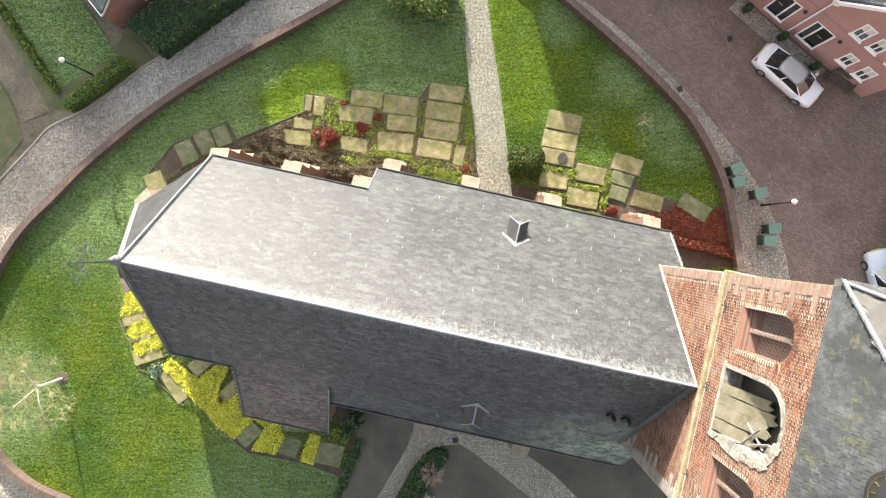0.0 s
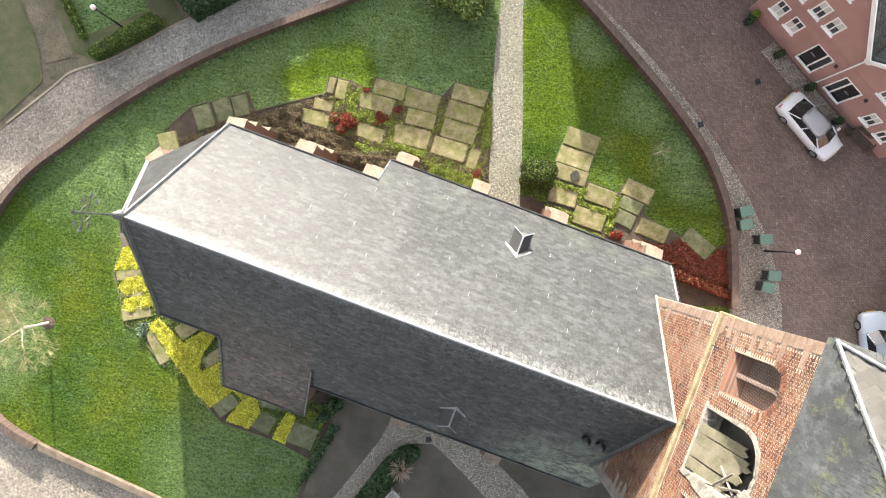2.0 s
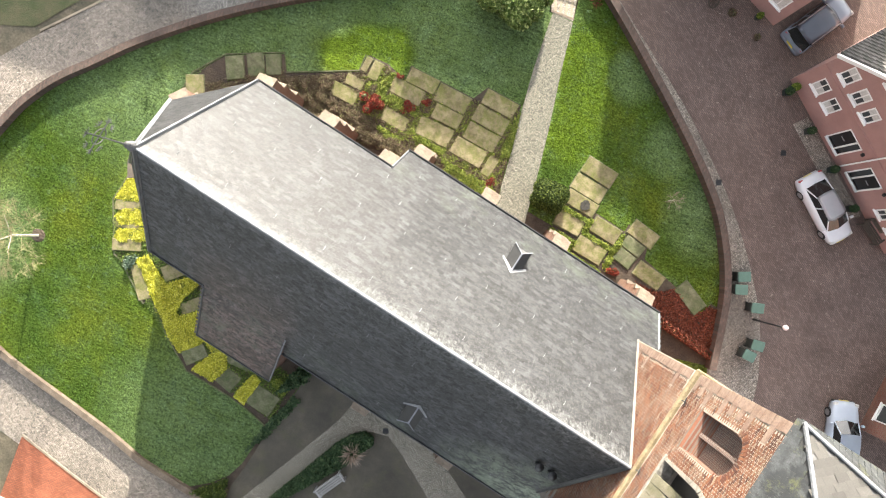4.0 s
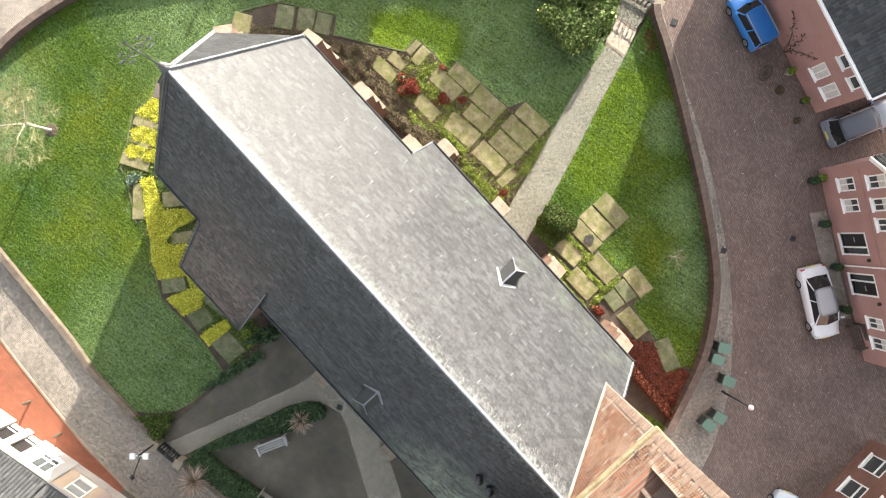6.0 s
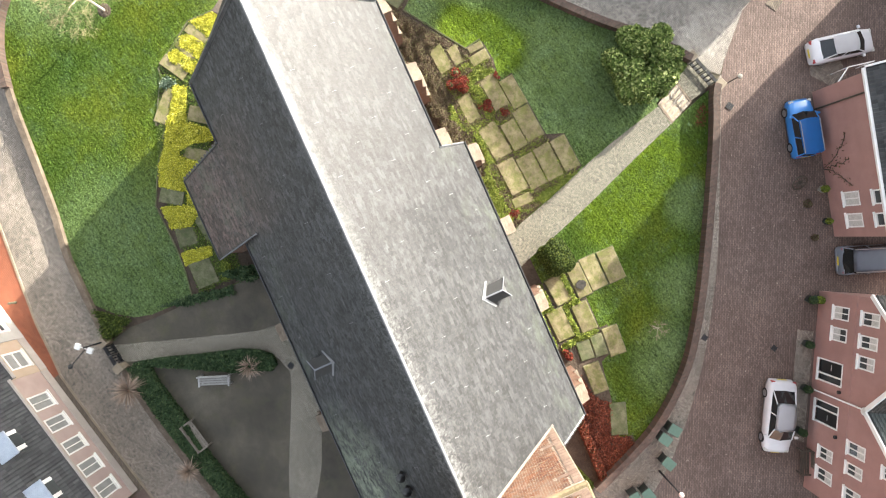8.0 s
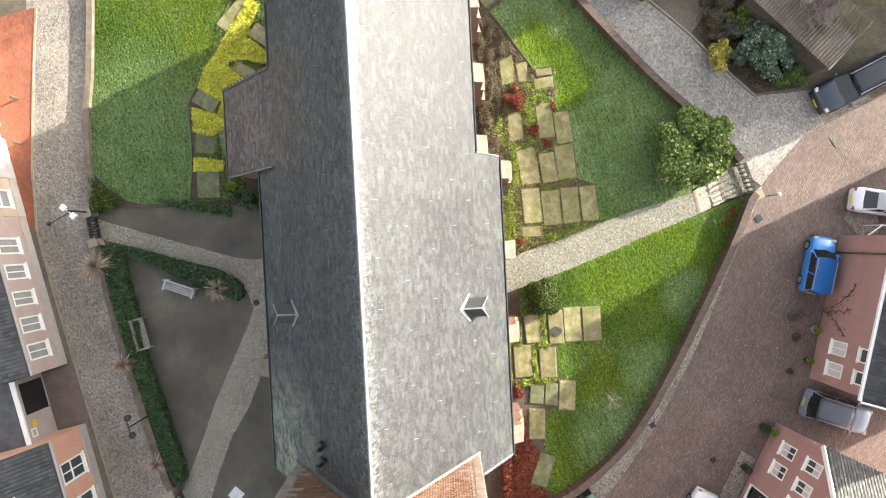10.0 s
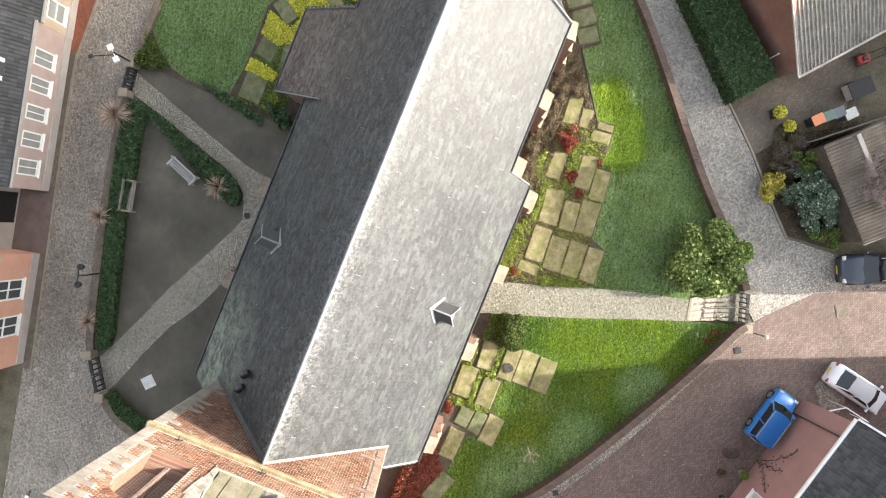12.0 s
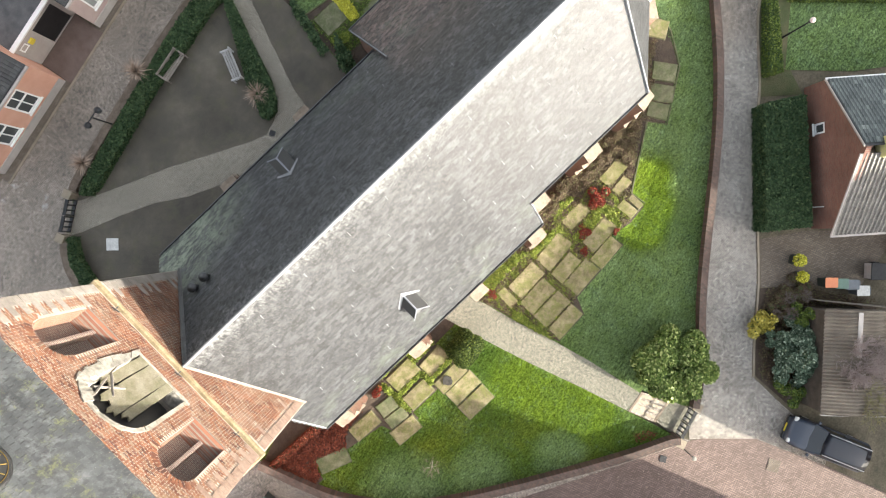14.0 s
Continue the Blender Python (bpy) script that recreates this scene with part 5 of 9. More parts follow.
# Blind twin niches at the sides, the louvred belfry opening in the middle
for o in (OPENINGS[0], OPENINGS[2]):
    v0, v1, zb, zs, zt = o
    mid = (v0 + v1) / 2
    part("niche_back", boxed(TU + 0.56, TU + 0.7, v0 - 0.05, v1 + 0.05, zb - 0.05, zt + 0.05), NICHE_BRICK, tower, "brick back of a blind niche")
    lining = bmesh.new()
    block(lining, TU + 0.004, TU + 0.555, v0 + 0.001, v0 + 0.016, zb, zs)
    block(lining, TU + 0.004, TU + 0.555, v1 - 0.016, v1 - 0.001, zb, zs)
    for i in range(14):
        p, q = v0 + (v1 - v0) * i / 14, v0 + (v1 - v0) * (i + 1) / 14
        zp, zq = arch_top(o, p) - 0.004, arch_top(o, q) - 0.004
        vs = [lining.verts.new(c) for c in ((TU + 0.004, p, zp), (TU + 0.004, q, zq), (TU + 0.555, q, zq), (TU + 0.555, p, zp))]
        vs += [lining.verts.new((c.co.x, c.co.y, c.co.z - 0.015)) for c in vs]
        for f in ((0, 1, 2, 3), (4, 7, 6, 5), (0, 4, 5, 1), (2, 6, 7, 3), (1, 5, 6, 2), (3, 7, 4, 0)):
            lining.faces.new([vs[k] for k in f])
    bmesh.ops.remove_doubles(lining, verts=lining.verts[:], dist=0.0004)
    bmesh.ops.recalc_face_normals(lining, faces=lining.faces[:])
    part("niche_reveal", lining, REVEAL_BRICK, tower, "brick sides of a blind niche")
    part("niche_sill", prism(bmesh.new(), [(TU - 0.03, v0 - 0.06), (TU + 0.58, v0 - 0.06), (TU + 0.58, v1 + 0.06), (TU - 0.03, v1 + 0.06)], zb - 0.08, lambda u, v: zb + 0.02 + (u - TU) * 0.55), REVEAL_BRICK, tower, "sloping brick sill")
    bm = bmesh.new()
    block(bm, TU + 0.26, TU + 0.57, mid - 0.08, mid + 0.08, zb, zs + 0.15, bevel=0.02)
    for c in ((v0 + mid) / 2, (mid + v1) / 2):
        r0 = (v1 - v0) / 4
        for i in range(8):
            a0, a1 = math.pi * i / 8, math.pi * (i + 1) / 8
            vs = []
            for u in (TU + 0.26, TU + 0.57):
                for rr in (r0 * 0.78, r0 * 1.02):
                    for a in (a0, a1):
                        vs.append(bm.verts.new((u, c + rr * math.cos(a), zs + 0.1 + rr * 1.1 * math.sin(a))))
            for f in ((0, 1, 3, 2), (4, 6, 7, 5), (0, 2, 6, 4), (1, 5, 7, 3), (0, 4, 5, 1), (2, 3, 7, 6)):
                bm.faces.new([vs[k] for k in f])
    bmesh.ops.recalc_face_normals(bm, faces=bm.faces[:])
    part("niche_tracery", bm, NICHE_BRICK, tower, "brick mullion with two small arches")
    for i in range(22):
        a = math.pi * (i + 0.5) / 22
        c, s = math.cos(a), math.sin(a)
        hw, hh = (v1 - v0) / 2, zt - zs
        bm = boxed(0.0, 0.03, -0.04, 0.04, 0.02, 0.26)
        ob = part("arch_brick", bm, BRICK, tower)
        ob.matrix_basis = Matrix.Translation((TU - 0.015, mid + hw * c, zs + hh * s)) @ pose(0, 0, 0, math.degrees(math.atan2(-c * hh, s * hw)), 0, 0)
o = OPENINGS[1]
# Black backing: the shade of the hollow belfry is put into its colour.
part("belfry_dark", boxed(TU + 0.62, TU + 0.7, o[0] - 0.05, o[1] + 0.05, o[2] - 0.05, o[4] + 0.05), BLACK, tower, "black backing standing for the unlit belfry inside")
PLANKS = [(-1.0, -0.6, 1.85, 0.03, -2), (-0.59, -0.12, 2.3, 0.0, 1), (-0.11, 0.24, 2.45, 0.04, -1), (0.25, 0.58, 2.2, 0.02, 1)]
for k, (a, b, long_, drop_, skew) in enumerate(PLANKS):
    edge_a = [(long_ * i / 6, a + rng.uniform(-0.01, 0.02)) for i in range(7)]
    edge_b = [(long_ * i / 6, b + 0.005 - rng.uniform(0, 0.02)) for i in range(7)]
    tip = [(long_ + 0.12, a + (b - a) * 0.35), (long_ - 0.08, a + (b - a) * 0.6)]
    bm = prism(bmesh.new(), edge_a + tip + edge_b[::-1], -0.03, 0.03)
    ob = part("sound_board", bm, MOSS_WOOD, tower, "mossy sloping wooden sound board")
    ob.matrix_basis = Matrix.Translation((TU - 0.04, 0, 15.6 + drop_)) @ pose(0, 0, 0, 0, -76, 0) @ pose(0, 0, 0, 0, 0, skew * 0.4)
for a, b in (((0.12, -0.9, 17.3), (0.05, -0.2, 18.2)), ((0.1, -0.75, 18.5), (0.2, -0.3, 17.2)), ((0.05, -0.5, 18.8), (0.15, -0.85, 17.6))):
    part("broken_lath", tube(bmesh.new(), (TU + a[0], a[1], a[2]), (TU + b[0], b[1], b[2]), 0.045, 0.035, 5), PALE_STONE, tower, "broken pale timber")
N_RING = 20
ring = [(o[0], o[2])] + [(o[0], o[2] + (o[3] - o[2]) * i / 5) for i in range(1, 6)] + [(-(o[1]) * math.cos(math.pi * i / N_RING), arch_top(o, -(o[1]) * math.cos(math.pi * i / N_RING))) for i in range(1, N_RING)] + [(o[1], o[3]), (o[1], o[2])]


def swell(v, z, g):
    c = Vector((v, z - 17.6))
    c = c * (1 + g / c.length)
    return (c.x, c.y + 17.6)


for (a, za), (b, zb) in zip(ring, ring[1:]):
    south_side = a + b < -0.6
    g = rng.uniform(0.22, 0.36) if south_side else rng.uniform(0.14, 0.19)
    gi = -rng.uniform(0.02, 0.2) if south_side else 0.0
    bm = bmesh.new()
    pa, pb, qa, qb = swell(a, za, gi), swell(b, zb, gi), swell(a, za, g), swell(b, zb, g)
    f0 = TU - 0.03 - rng.uniform(0, 0.03)
    vs = [bm.verts.new((u, *p)) for u in (f0, TU + 0.5) for p in (pa, pb, qb, qa)]
    for f in ((0, 1, 2, 3), (4, 7, 6, 5), (0, 4, 5, 1), (2, 6, 7, 3), (1, 5, 6, 2), (3, 7, 4, 0)):
        bm.faces.new([vs[k] for k in f])
    bmesh.ops.recalc_face_normals(bm, faces=bm.faces[:])
    part("opening_surround", bm, PLASTER, tower, "crumbling pale plaster surround")
bm = boxed(TU - 0.05, TU + 0.5, o[0] - 0.2, o[1] + 0.2, o[2] - 0.16, o[2] + 0.02, bevel=0.03)
part("opening_sill", bm, PLASTER, tower, "worn pale sill")
for v in (-3.0, 0.15, 3.1):
    bm = bmesh.new()
    tube(bm, (TU - 0.2, v, STRING + 0.45), (TU + 0.05, v, STRING + 0.45), 0.02, sides=6)
    tube(bm, (TU - 0.05, v - 0.12, STRING + 0.5), (TU - 0.05, v + 0.16, STRING + 0.36), 0.025, sides=6)
    part("wall_anchor", bm, IRON, tower, "rusty iron wall anchor")
strip_cap("junction_flashing", (TU - 0.1, 0, RIDGE + 0.05), (TU - 0.1, 4.25, roof_z(4.25) + 0.05), 0.055, PALE_STONE, "pale mortar fillet", tower, drop=0.04, roll=0.025)
strip_cap("junction_flashing", (TU - 0.14, 0, RIDGE), (TU - 0.14, -4.25, roof_z(4.25)), 0.13, DARK_LEAD, "dark lead valley gutter", tower, drop=0.04, roll=0.05)

# The broach spire: eight faces on a square
SP_C, SP_H, BROACH = TU + TV, 4.34, 22.95
APEX_Z = TOP + SP_H * math.tan(radians(70))
def sp_ring(z):
    return SP_H - (z - TOP) / math.tan(radians(70))
oct_r = sp_ring(BROACH)
k8 = oct_r * math.tan(radians(22.5))
for s in range(4):
    turn = Matrix.Translation((SP_C, 0, 0)) @ pose(0, 0, 0, 0, 0, 90 * s)
    quad = [(-SP_H, -SP_H, TOP), (-oct_r, -k8, BROACH), (0, 0, APEX_Z), (-oct_r, k8, BROACH), (-SP_H, SP_H, TOP)]
    face = part("spire_face", plate(bmesh.new(), [turn @ Vector(p) for p in quad], 0.2), SLATE_BASE, tower)
    tri = [(-SP_H, SP_H, TOP), (-oct_r, k8, BROACH), (0, 0, APEX_Z), (-k8, oct_r, BROACH)]
    broach = part("spire_broach", plate(bmesh.new(), [turn @ Vector(p) for p in (tri[0], tri[1], tri[3])], 0.2), SLATE_BASE, tower, "pale slate corner face")
    upper = part("spire_face", plate(bmesh.new(), [turn @ Vector(p) for p in (tri[1], tri[2], tri[3])], 0.2), SLATE_BASE, tower)
    for q in (tri[1], tri[3]):
        strip_cap("spire_hip", turn @ Vector(tri[0]), turn @ Vector(q), 0.05, LEAD, "pale lead hip", tower, roll=0.05, drop=0.03)
        strip_cap("spire_hip", turn @ Vector(q), (SP_C, 0, APEX_Z), 0.05, LEAD, "", tower, roll=0.05, drop=0.03)
    if s in (0, 1, 2, 3):
        def on_face(c, turn=turn):
            p = turn.inverted() @ c
            half = SP_H + (k8 - SP_H) * (p.z - TOP) / (BROACH - TOP) if p.z < BROACH else k8 * (APEX_Z - p.z) / (APEX_Z - BROACH)
            return abs(p.y) < half - 0.08
        top_pt = turn @ Vector((-sp_ring(26.5), 0, 26.5))
        al = turn.to_3x3() @ Vector((0, 1, 0))
        dn = turn.to_3x3() @ Vector((-SP_H + sp_ring(26.5), 0, TOP - 26.5))
        slate_field("slate_cover", face, top_pt - al * 5, al, dn, 10, dn.length + 0.1, on_face, SPIRE_SLATE, w=0.19, e=0.19, gap=(0.005, 0.009), seed=20 + s, spare=(lambda c: c.y > 0.5 and c.z < 22.4) if s == 0 else None)
    if s in (0, 1, 2, 3):
        mid_top = (Vector(tri[1]) + Vector(tri[3])) / 2
        a, b = turn @ Vector(tri[0]), turn @ mid_top
        al = (turn.to_3x3() @ (Vector(tri[3]) - Vector(tri[1]))).normalized()
        def on_tri(c, a=a, b=b, al=al):
            f = (c.z - TOP) / (BROACH - TOP)
            return 0.02 < f < 1 and abs((c - a).dot(al)) < f * (Vector(tri[3]) - Vector(tri[1])).length / 2 - 0.06
        slate_field("slate_cover", broach, b - al * 3, al, a - b, 6, (a - b).length, on_tri, BROACH_TILE, w=0.3, e=0.2, seed=30 + s)
        al2 = al
        m2 = Vector((SP_C, 0, APEX_Z))
        dn2 = turn @ mid_top - m2
        def on_up(c, m2=m2, dn2=dn2, al2=al2):
            f = (c - m2).dot(dn2) / dn2.length_squared
            return 0.5 < f < 1 and abs((c - m2).dot(al2)) < f * (Vector(tri[3]) - Vector(tri[1])).length / 2 - 0.06
        slate_field("slate_cover", upper, m2 - al2 * 3, al2, dn2, 6, dn2.length, on_up, SPIRE_SLATE, w=0.2, e=0.17, seed=40 + s)
clock = thing("clock_dial", "black clock dial with gilt ring on the spire", "")
clock.parent = tower
clock.matrix_basis = Matrix.Translation((TU + 0.6, -0.25, 22.8)) @ pose(0, 0, 0, 0, -70, 0)
part("dial", lathe(bmesh.new(), [(0.62, -0.25), (0.66, 0.0), (0.6, 0.05), (0.1, 0.05)], 28), BLACK, clock)
bm = bmesh.new()
for i in range(28):
    a, b = 2 * math.pi * i / 28, 2 * math.pi * (i + 1) / 28
    for r_ in (0.54,):
        tube(bm, (r_ * math.cos(a), r_ * math.sin(a), 0.06), (r_ * math.cos(b), r_ * math.sin(b), 0.06), 0.01, sides=5)
for i in range(12):
    a = math.pi * i / 6
    tube(bm, (0.38 * math.cos(a), 0.38 * math.sin(a), 0.065), (0.5 * math.cos(a), 0.5 * math.sin(a), 0.065), 0.012, sides=5)
tube(bm, (0, 0, 0.08), (0.3, 0.12, 0.08), 0.02, sides=5)
tube(bm, (0, 0, 0.08), (-0.1, 0.44, 0.08), 0.016, sides=5)
part("gilt_ring", bm, GOLD, clock, "gilt hour marks and clock fingers")

# ---- houses ----


def house_at(name, label, p, q, category="house"):
    """A house whose front runs from p to q; its own x runs along the front, y into the house."""
    return thing(name, label, category, at(p[0], p[1], 0, heading(p, q)))


def front(parent, length, z0, top, openings, material, thick=0.3, label="", y=0.0, extra=()):
    """A front wall with real openings, welded from cells; top is a height or a function of x."""
    hi = top if callable(top) else (lambda x: top)
    xs = sorted({0.0, length, *[o[0] for o in openings], *[o[1] for o in openings], *extra})
    low = min(hi(0.0), hi(length))
    zs = sorted({z0, low, *[z for o in openings for z in o[2:4] if z < low]})
    bm = bmesh.new()

    def cell(a, b, za, zb0, zb1, skip=0.0):
        vs = [bm.verts.new(c) for c in ((a, y, za), (b, y, za), (b, y + thick, za), (a, y + thick, za), (a, y, zb0), (b, y, zb1), (b, y + thick, zb1), (a, y + thick, zb0))]
        for f in ((0, 3, 2, 1), (4, 5, 6, 7), (0, 1, 5, 4), (2, 3, 7, 6), (1, 2, 6, 5), (3, 0, 4, 7)):
            bm.faces.new([vs[k] for k in f])

    for a, b in zip(xs, xs[1:]):
        m = (a + b) / 2
        for za, zb in zip(zs, zs[1:]):
            if not any(o[0] < m < o[1] and o[2] < (za + zb) / 2 < o[3] for o in openings):
                cell(a, b, za, zb, zb)
        if max(hi(a), hi(b)) > low + 1e-6:
            holes = sorted((o[2], o[3]) for o in openings if o[0] < m < o[1] and o[3] > low)
            z = low
            for h0, h1 in holes:
                if h0 > z:
                    cell(a, b, z, h0, h0)
                z = h1
            cell(a, b, z, hi(a), hi(b))
    bmesh.ops.remove_doubles(bm, verts=bm.verts[:], dist=0.0005)
    return part("wall", bm, material, parent, label)


def window(parent, x0, x1, z0, z1, bars=1, transom=0.0, blind="", y=0.0, frame_w=0.075, mat_frame=None, sill=True, glass=None):
    """A framed window in an opening: frame, panes, bars, a sill and a drawn blind."""
    mf = mat_frame or WHITE
    f = frame_w
    y0, y1 = y - 0.02, y + 0.12
    bm = bmesh.new()
    loops = []
    for yy in (y0, y1):
        for g in (0, f):
            loops.append([bm.verts.new((xx, yy, zz)) for xx, zz in ((x0 + g, z0 + g), (x1 - g, z0 + g), (x1 - g, z1 - g), (x0 + g, z1 - g))])
    for p, q in ((0, 1), (1, 3), (3, 2), (2, 0)):
        for i in range(4):
            j = (i + 1) % 4
            bm.faces.new((loops[p][i], loops[p][j], loops[q][j], loops[q][i]))
    bmesh.ops.recalc_face_normals(bm, faces=bm.faces[:])
    w = part("window", bm, mf, parent)
    for i in range(1, bars):
        x = x0 + (x1 - x0) * i / bars
        part("glazing_bar", boxed(x - 0.03, x + 0.03, y0 + 0.02, y1 - 0.01, z0 + f, z1 - f), mf, w)
    if transom:
        z = z0 + (z1 - z0) * transom
        part("glazing_bar", boxed(x0 + f, x1 - f, y0 + 0.014, y1 - 0.016, z - 0.035, z + 0.035), mf, w)
    part("pane", boxed(x0 + f, x1 - f, y + 0.06, y + 0.075, z0 + f, z1 - f), glass or GLASS, w)
    if blind:
        zm = z0 + (z1 - z0) * 0.5
        lo, hi = (zm, z1 - f) if blind == "top" else (z0 + f, zm)
        part("blind", boxed(x0 + f, x1 - f, y + 0.035, y + 0.055, lo, hi), CURTAIN, w, "white half-drawn blind")
    if sill:
        part("sill", boxed(x0 - 0.06, x1 + 0.06, y - 0.1, y + 0.06, z0 - 0.07, z0 - 0.002, bevel=0.012), WHITE, w)
    return w


def tile_field(name, parent, origin, along, up, length, depth, material, w=0.21, e=0.28, keep=None, seed=1, wave=0.04):
    """Rows of pantiles on a slope, from the eave upwards, as one mesh."""
    rng = random.Random(seed)
    o, a, d = Vector(origin), Vector(along).normalized(), Vector(up).normalized()
    n = a.cross(d)
    if n.z < 0:
        n = -n
    verts, faces = [], []
    for r in range(int(depth / e)):
        for i in range(int(length / w)):
            c = o + a * (i + 0.5) * w + d * (r + 0.5) * e
            if keep and not keep(c):
                continue
            k = len(verts)
            j = rng.uniform(0, 0.01)
            for dd, lift in ((0.0, 0.085), (e * 1.1, 0.012)):
                for x, h in ((0.0, 0.0), (0.28, wave), (0.55, wave * 0.2), (1.0, 0.0)):
                    verts.append(o + a * (i + x) * w + d * (r * e + dd) + n * (lift + h + j))
            for x in (0.0, 0.28, 0.55, 1.0):
                verts.append(o + a * (i + x) * w + d * (r * e) - n * 0.01)
            faces += [(k + q, k + q + 1, k + 5 + q, k + 4 + q) for q in range(3)] + [(k + 8 + q, k + 9 + q, k + q + 1, k + q) for q in range(3)]
    me = bpy.data.meshes.new(name)
    me.from_pydata(verts, [], faces)
    me.materials.append(material)
    ob = tagged(new(name, me), kind="stuff")
    ob.parent = parent
    return ob


def slope(parent, corners, material=None, thick=0.16, label=""):
    return part("roof", plate(bmesh.new(), corners, thick), material or TILE_BASE, parent, label)


def bar(parent, name, p, q, r, material, label="", sides=8):
    return part(name, tube(bmesh.new(), p, q, r, sides=sides), material, parent, label)


def trim(parent, name, p, q, w, h, material, label=""):
    """A board along a line, w wide and h high."""
    p, q = Vector(p), Vector(q)
    turn = (q - p).to_track_quat("X", "Z").to_matrix().to_4x4()
    bm = boxed(0, (q - p).length, -w / 2, w / 2, -h / 2, h / 2, Matrix.Translation(p) @ turn)
    return part(name, bm, material, parent, label)


BASE = -0.75
# Two pink gabled houses in one front
pa, pb = (15.4, 16.52), (24.6, 8.67)
d_ = Vector((pb[0] - pa[0], pb[1] - pa[1])).normalized()
GABLE_DEPTH = 8.0
SETS = [
    (0.0, [(0.72, 1.5, 0.9, 2.25, "low"), (1.93, 2.72, 0.9, 2.2, "low"), (0.78, 1.53, 3.3, 4.65, "top"), (2.03, 2.75, 3.27, 4.62, "top"), (3.13, 3.87, 3.25, 4.52, "top"), (2.1, 2.8, 5.85, 6.7, "")], (3.9, 5.25, -0.02, 2.1), 0.65),
    (5.95, [(2.98, 3.7, 0.6, 1.85, "top"), (4.2, 4.95, 0.55, 1.95, "top"), (1.9, 2.65, 3.02, 4.4, "top"), (3.05, 3.72, 3.02, 4.3, "top"), (4.4, 5.1, 3.02, 4.3, "top"), (2.3, 2.95, 5.7, 6.5, "")], (0.38, 1.74, -0.02, 2.05), 0.35),
]
for k, (s0, wins, door, split) in enumerate(SETS):
    p = Vector(pa) + d_ * s0
    q = p + d_ * 5.95
    h = house_at("terraced_house", "pink rendered gabled house with white windows and black door", p, q)
    eave, peak = 4.25, 7.45
    gab = lambda x: eave + (peak - eave) * (1 - abs(x - 2.975) / 2.975)
    front(h, 5.95, BASE, gab, [w[:4] for w in wins] + [door], PINK, label="pink rendered front", extra=(2.975,))
    part("side_wall", boxed(0, 0.3, 0.3, GABLE_DEPTH, BASE, eave), PINK, h)
    part("side_wall", boxed(5.65, 5.95, 0.3, GABLE_DEPTH, BASE, eave), PINK, h)
    part("back_wall", boxed(0.3, 5.65, GABLE_DEPTH - 0.3, GABLE_DEPTH, BASE, eave), PINK, h)
    for w in wins:
        window(h, *w[:4], bars=2, blind={"low": "bottom", "top": "top"}.get(w[4], ""))
    x0, x1, z0, z1 = door
    dr = part("door", boxed(x0 + 0.08, x1 - 0.08, 0.08, 0.13, z0, z1 - 0.08), BLACK, h, "black panelled front door")
    bm = bmesh.new()
    xm = x0 + (x1 - x0) * split
    for a, b in ((x0, x0 + 0.08), (x1 - 0.08, x1), (xm - 0.04, xm + 0.04)):
        block(bm, a, b, -0.02, 0.14, z0, z1)
    block(bm, x0, x1, -0.02, 0.14, z1 - 0.08, z1)
    block(bm, x0, x1, -0.1, 0.14, z0 - 0.12, z0)
    part("door_frame", bm, WHITE, dr, "white door frame")
    side = (xm + 0.04, x1 - 0.08) if split > 0.5 else (x0 + 0.08, xm - 0.04)
    part("side_light", boxed(side[0], side[1], 0.06, 0.075, z0 + 0.5, z1 - 0.08), GLASS, dr)
    cx = (x0 + xm) / 2 if split > 0.5 else (xm + x1) / 2
    part("letter_plate", boxed(cx - 0.16, cx + 0.16, 0.06, 0.082, 0.95, 1.02, bevel=0.005), STEEL, dr, "pale letter plate")
    bar(h, "porch_lamp", (x1 + 0.25 if split > 0.5 else x1 + 0.35, -0.12, 2.0), (x1 + 0.25 if split > 0.5 else x1 + 0.35, 0.0, 2.0), 0.1, RUBBER, "round dark wall lamp", 12)
    for s in (-1, 1):
        e0 = (2.975 + s * 3.1, -0.12, eave - 0.12)
        rd = (2.975, -0.12, peak + 0.1)
        slope(h, [e0, rd, (2.975, GABLE_DEPTH, peak + 0.1), (2.975 + s * 3.1, GABLE_DEPTH, eave - 0.12)])
        up = Vector((rd[0] - e0[0], 0, rd[2] - e0[2]))
        tile_field("roof_tiles", h, (e0[0], 0.0, e0[2] + 0.02), (0, 1, 0), up, GABLE_DEPTH, up.length, GREEN_TILE if k else OLD_TILE, seed=k * 2 + s)
        trim(h, "verge_board", (e0[0], -0.15, e0[2] - 0.02), (rd[0], -0.15, rd[2]), 0.1, 0.22, WHITE, "white verge board")
    trim(h, "band", (0.02, -0.02, 2.85), (5.93, -0.02, 2.85), 0.05, 0.05, PINK)
    if k:
        bar(h, "drainpipe", (-0.05, -0.08, BASE + 0.1), (-0.05, -0.08, eave), 0.05, WHITE, "white drainpipe")

# The long pink house with a dark tiled roof
pa, pb = (5.5, 23.1), (13.6, 19.0)
h = house_at("long_house", "long pink rendered house with dark pantile roof", pa, pb)
W_ = [(6.15, 6.98, 0.78, 2.12), (7.4, 8.22, 0.78, 2.12), (6.2, 7.0, 3.18, 4.12), (7.45, 8.2, 3.12, 4.05)]
front(h, 8.75, BASE, 4.3, W_, PINK, label="pink rendered front")
part("side_wall", boxed(0, 0.3, 0.3, 8, BASE, 4.3), PINK, h)
part("side_wall", boxed(8.45, 8.75, 0.3, 8, BASE, 4.3), PINK, h)
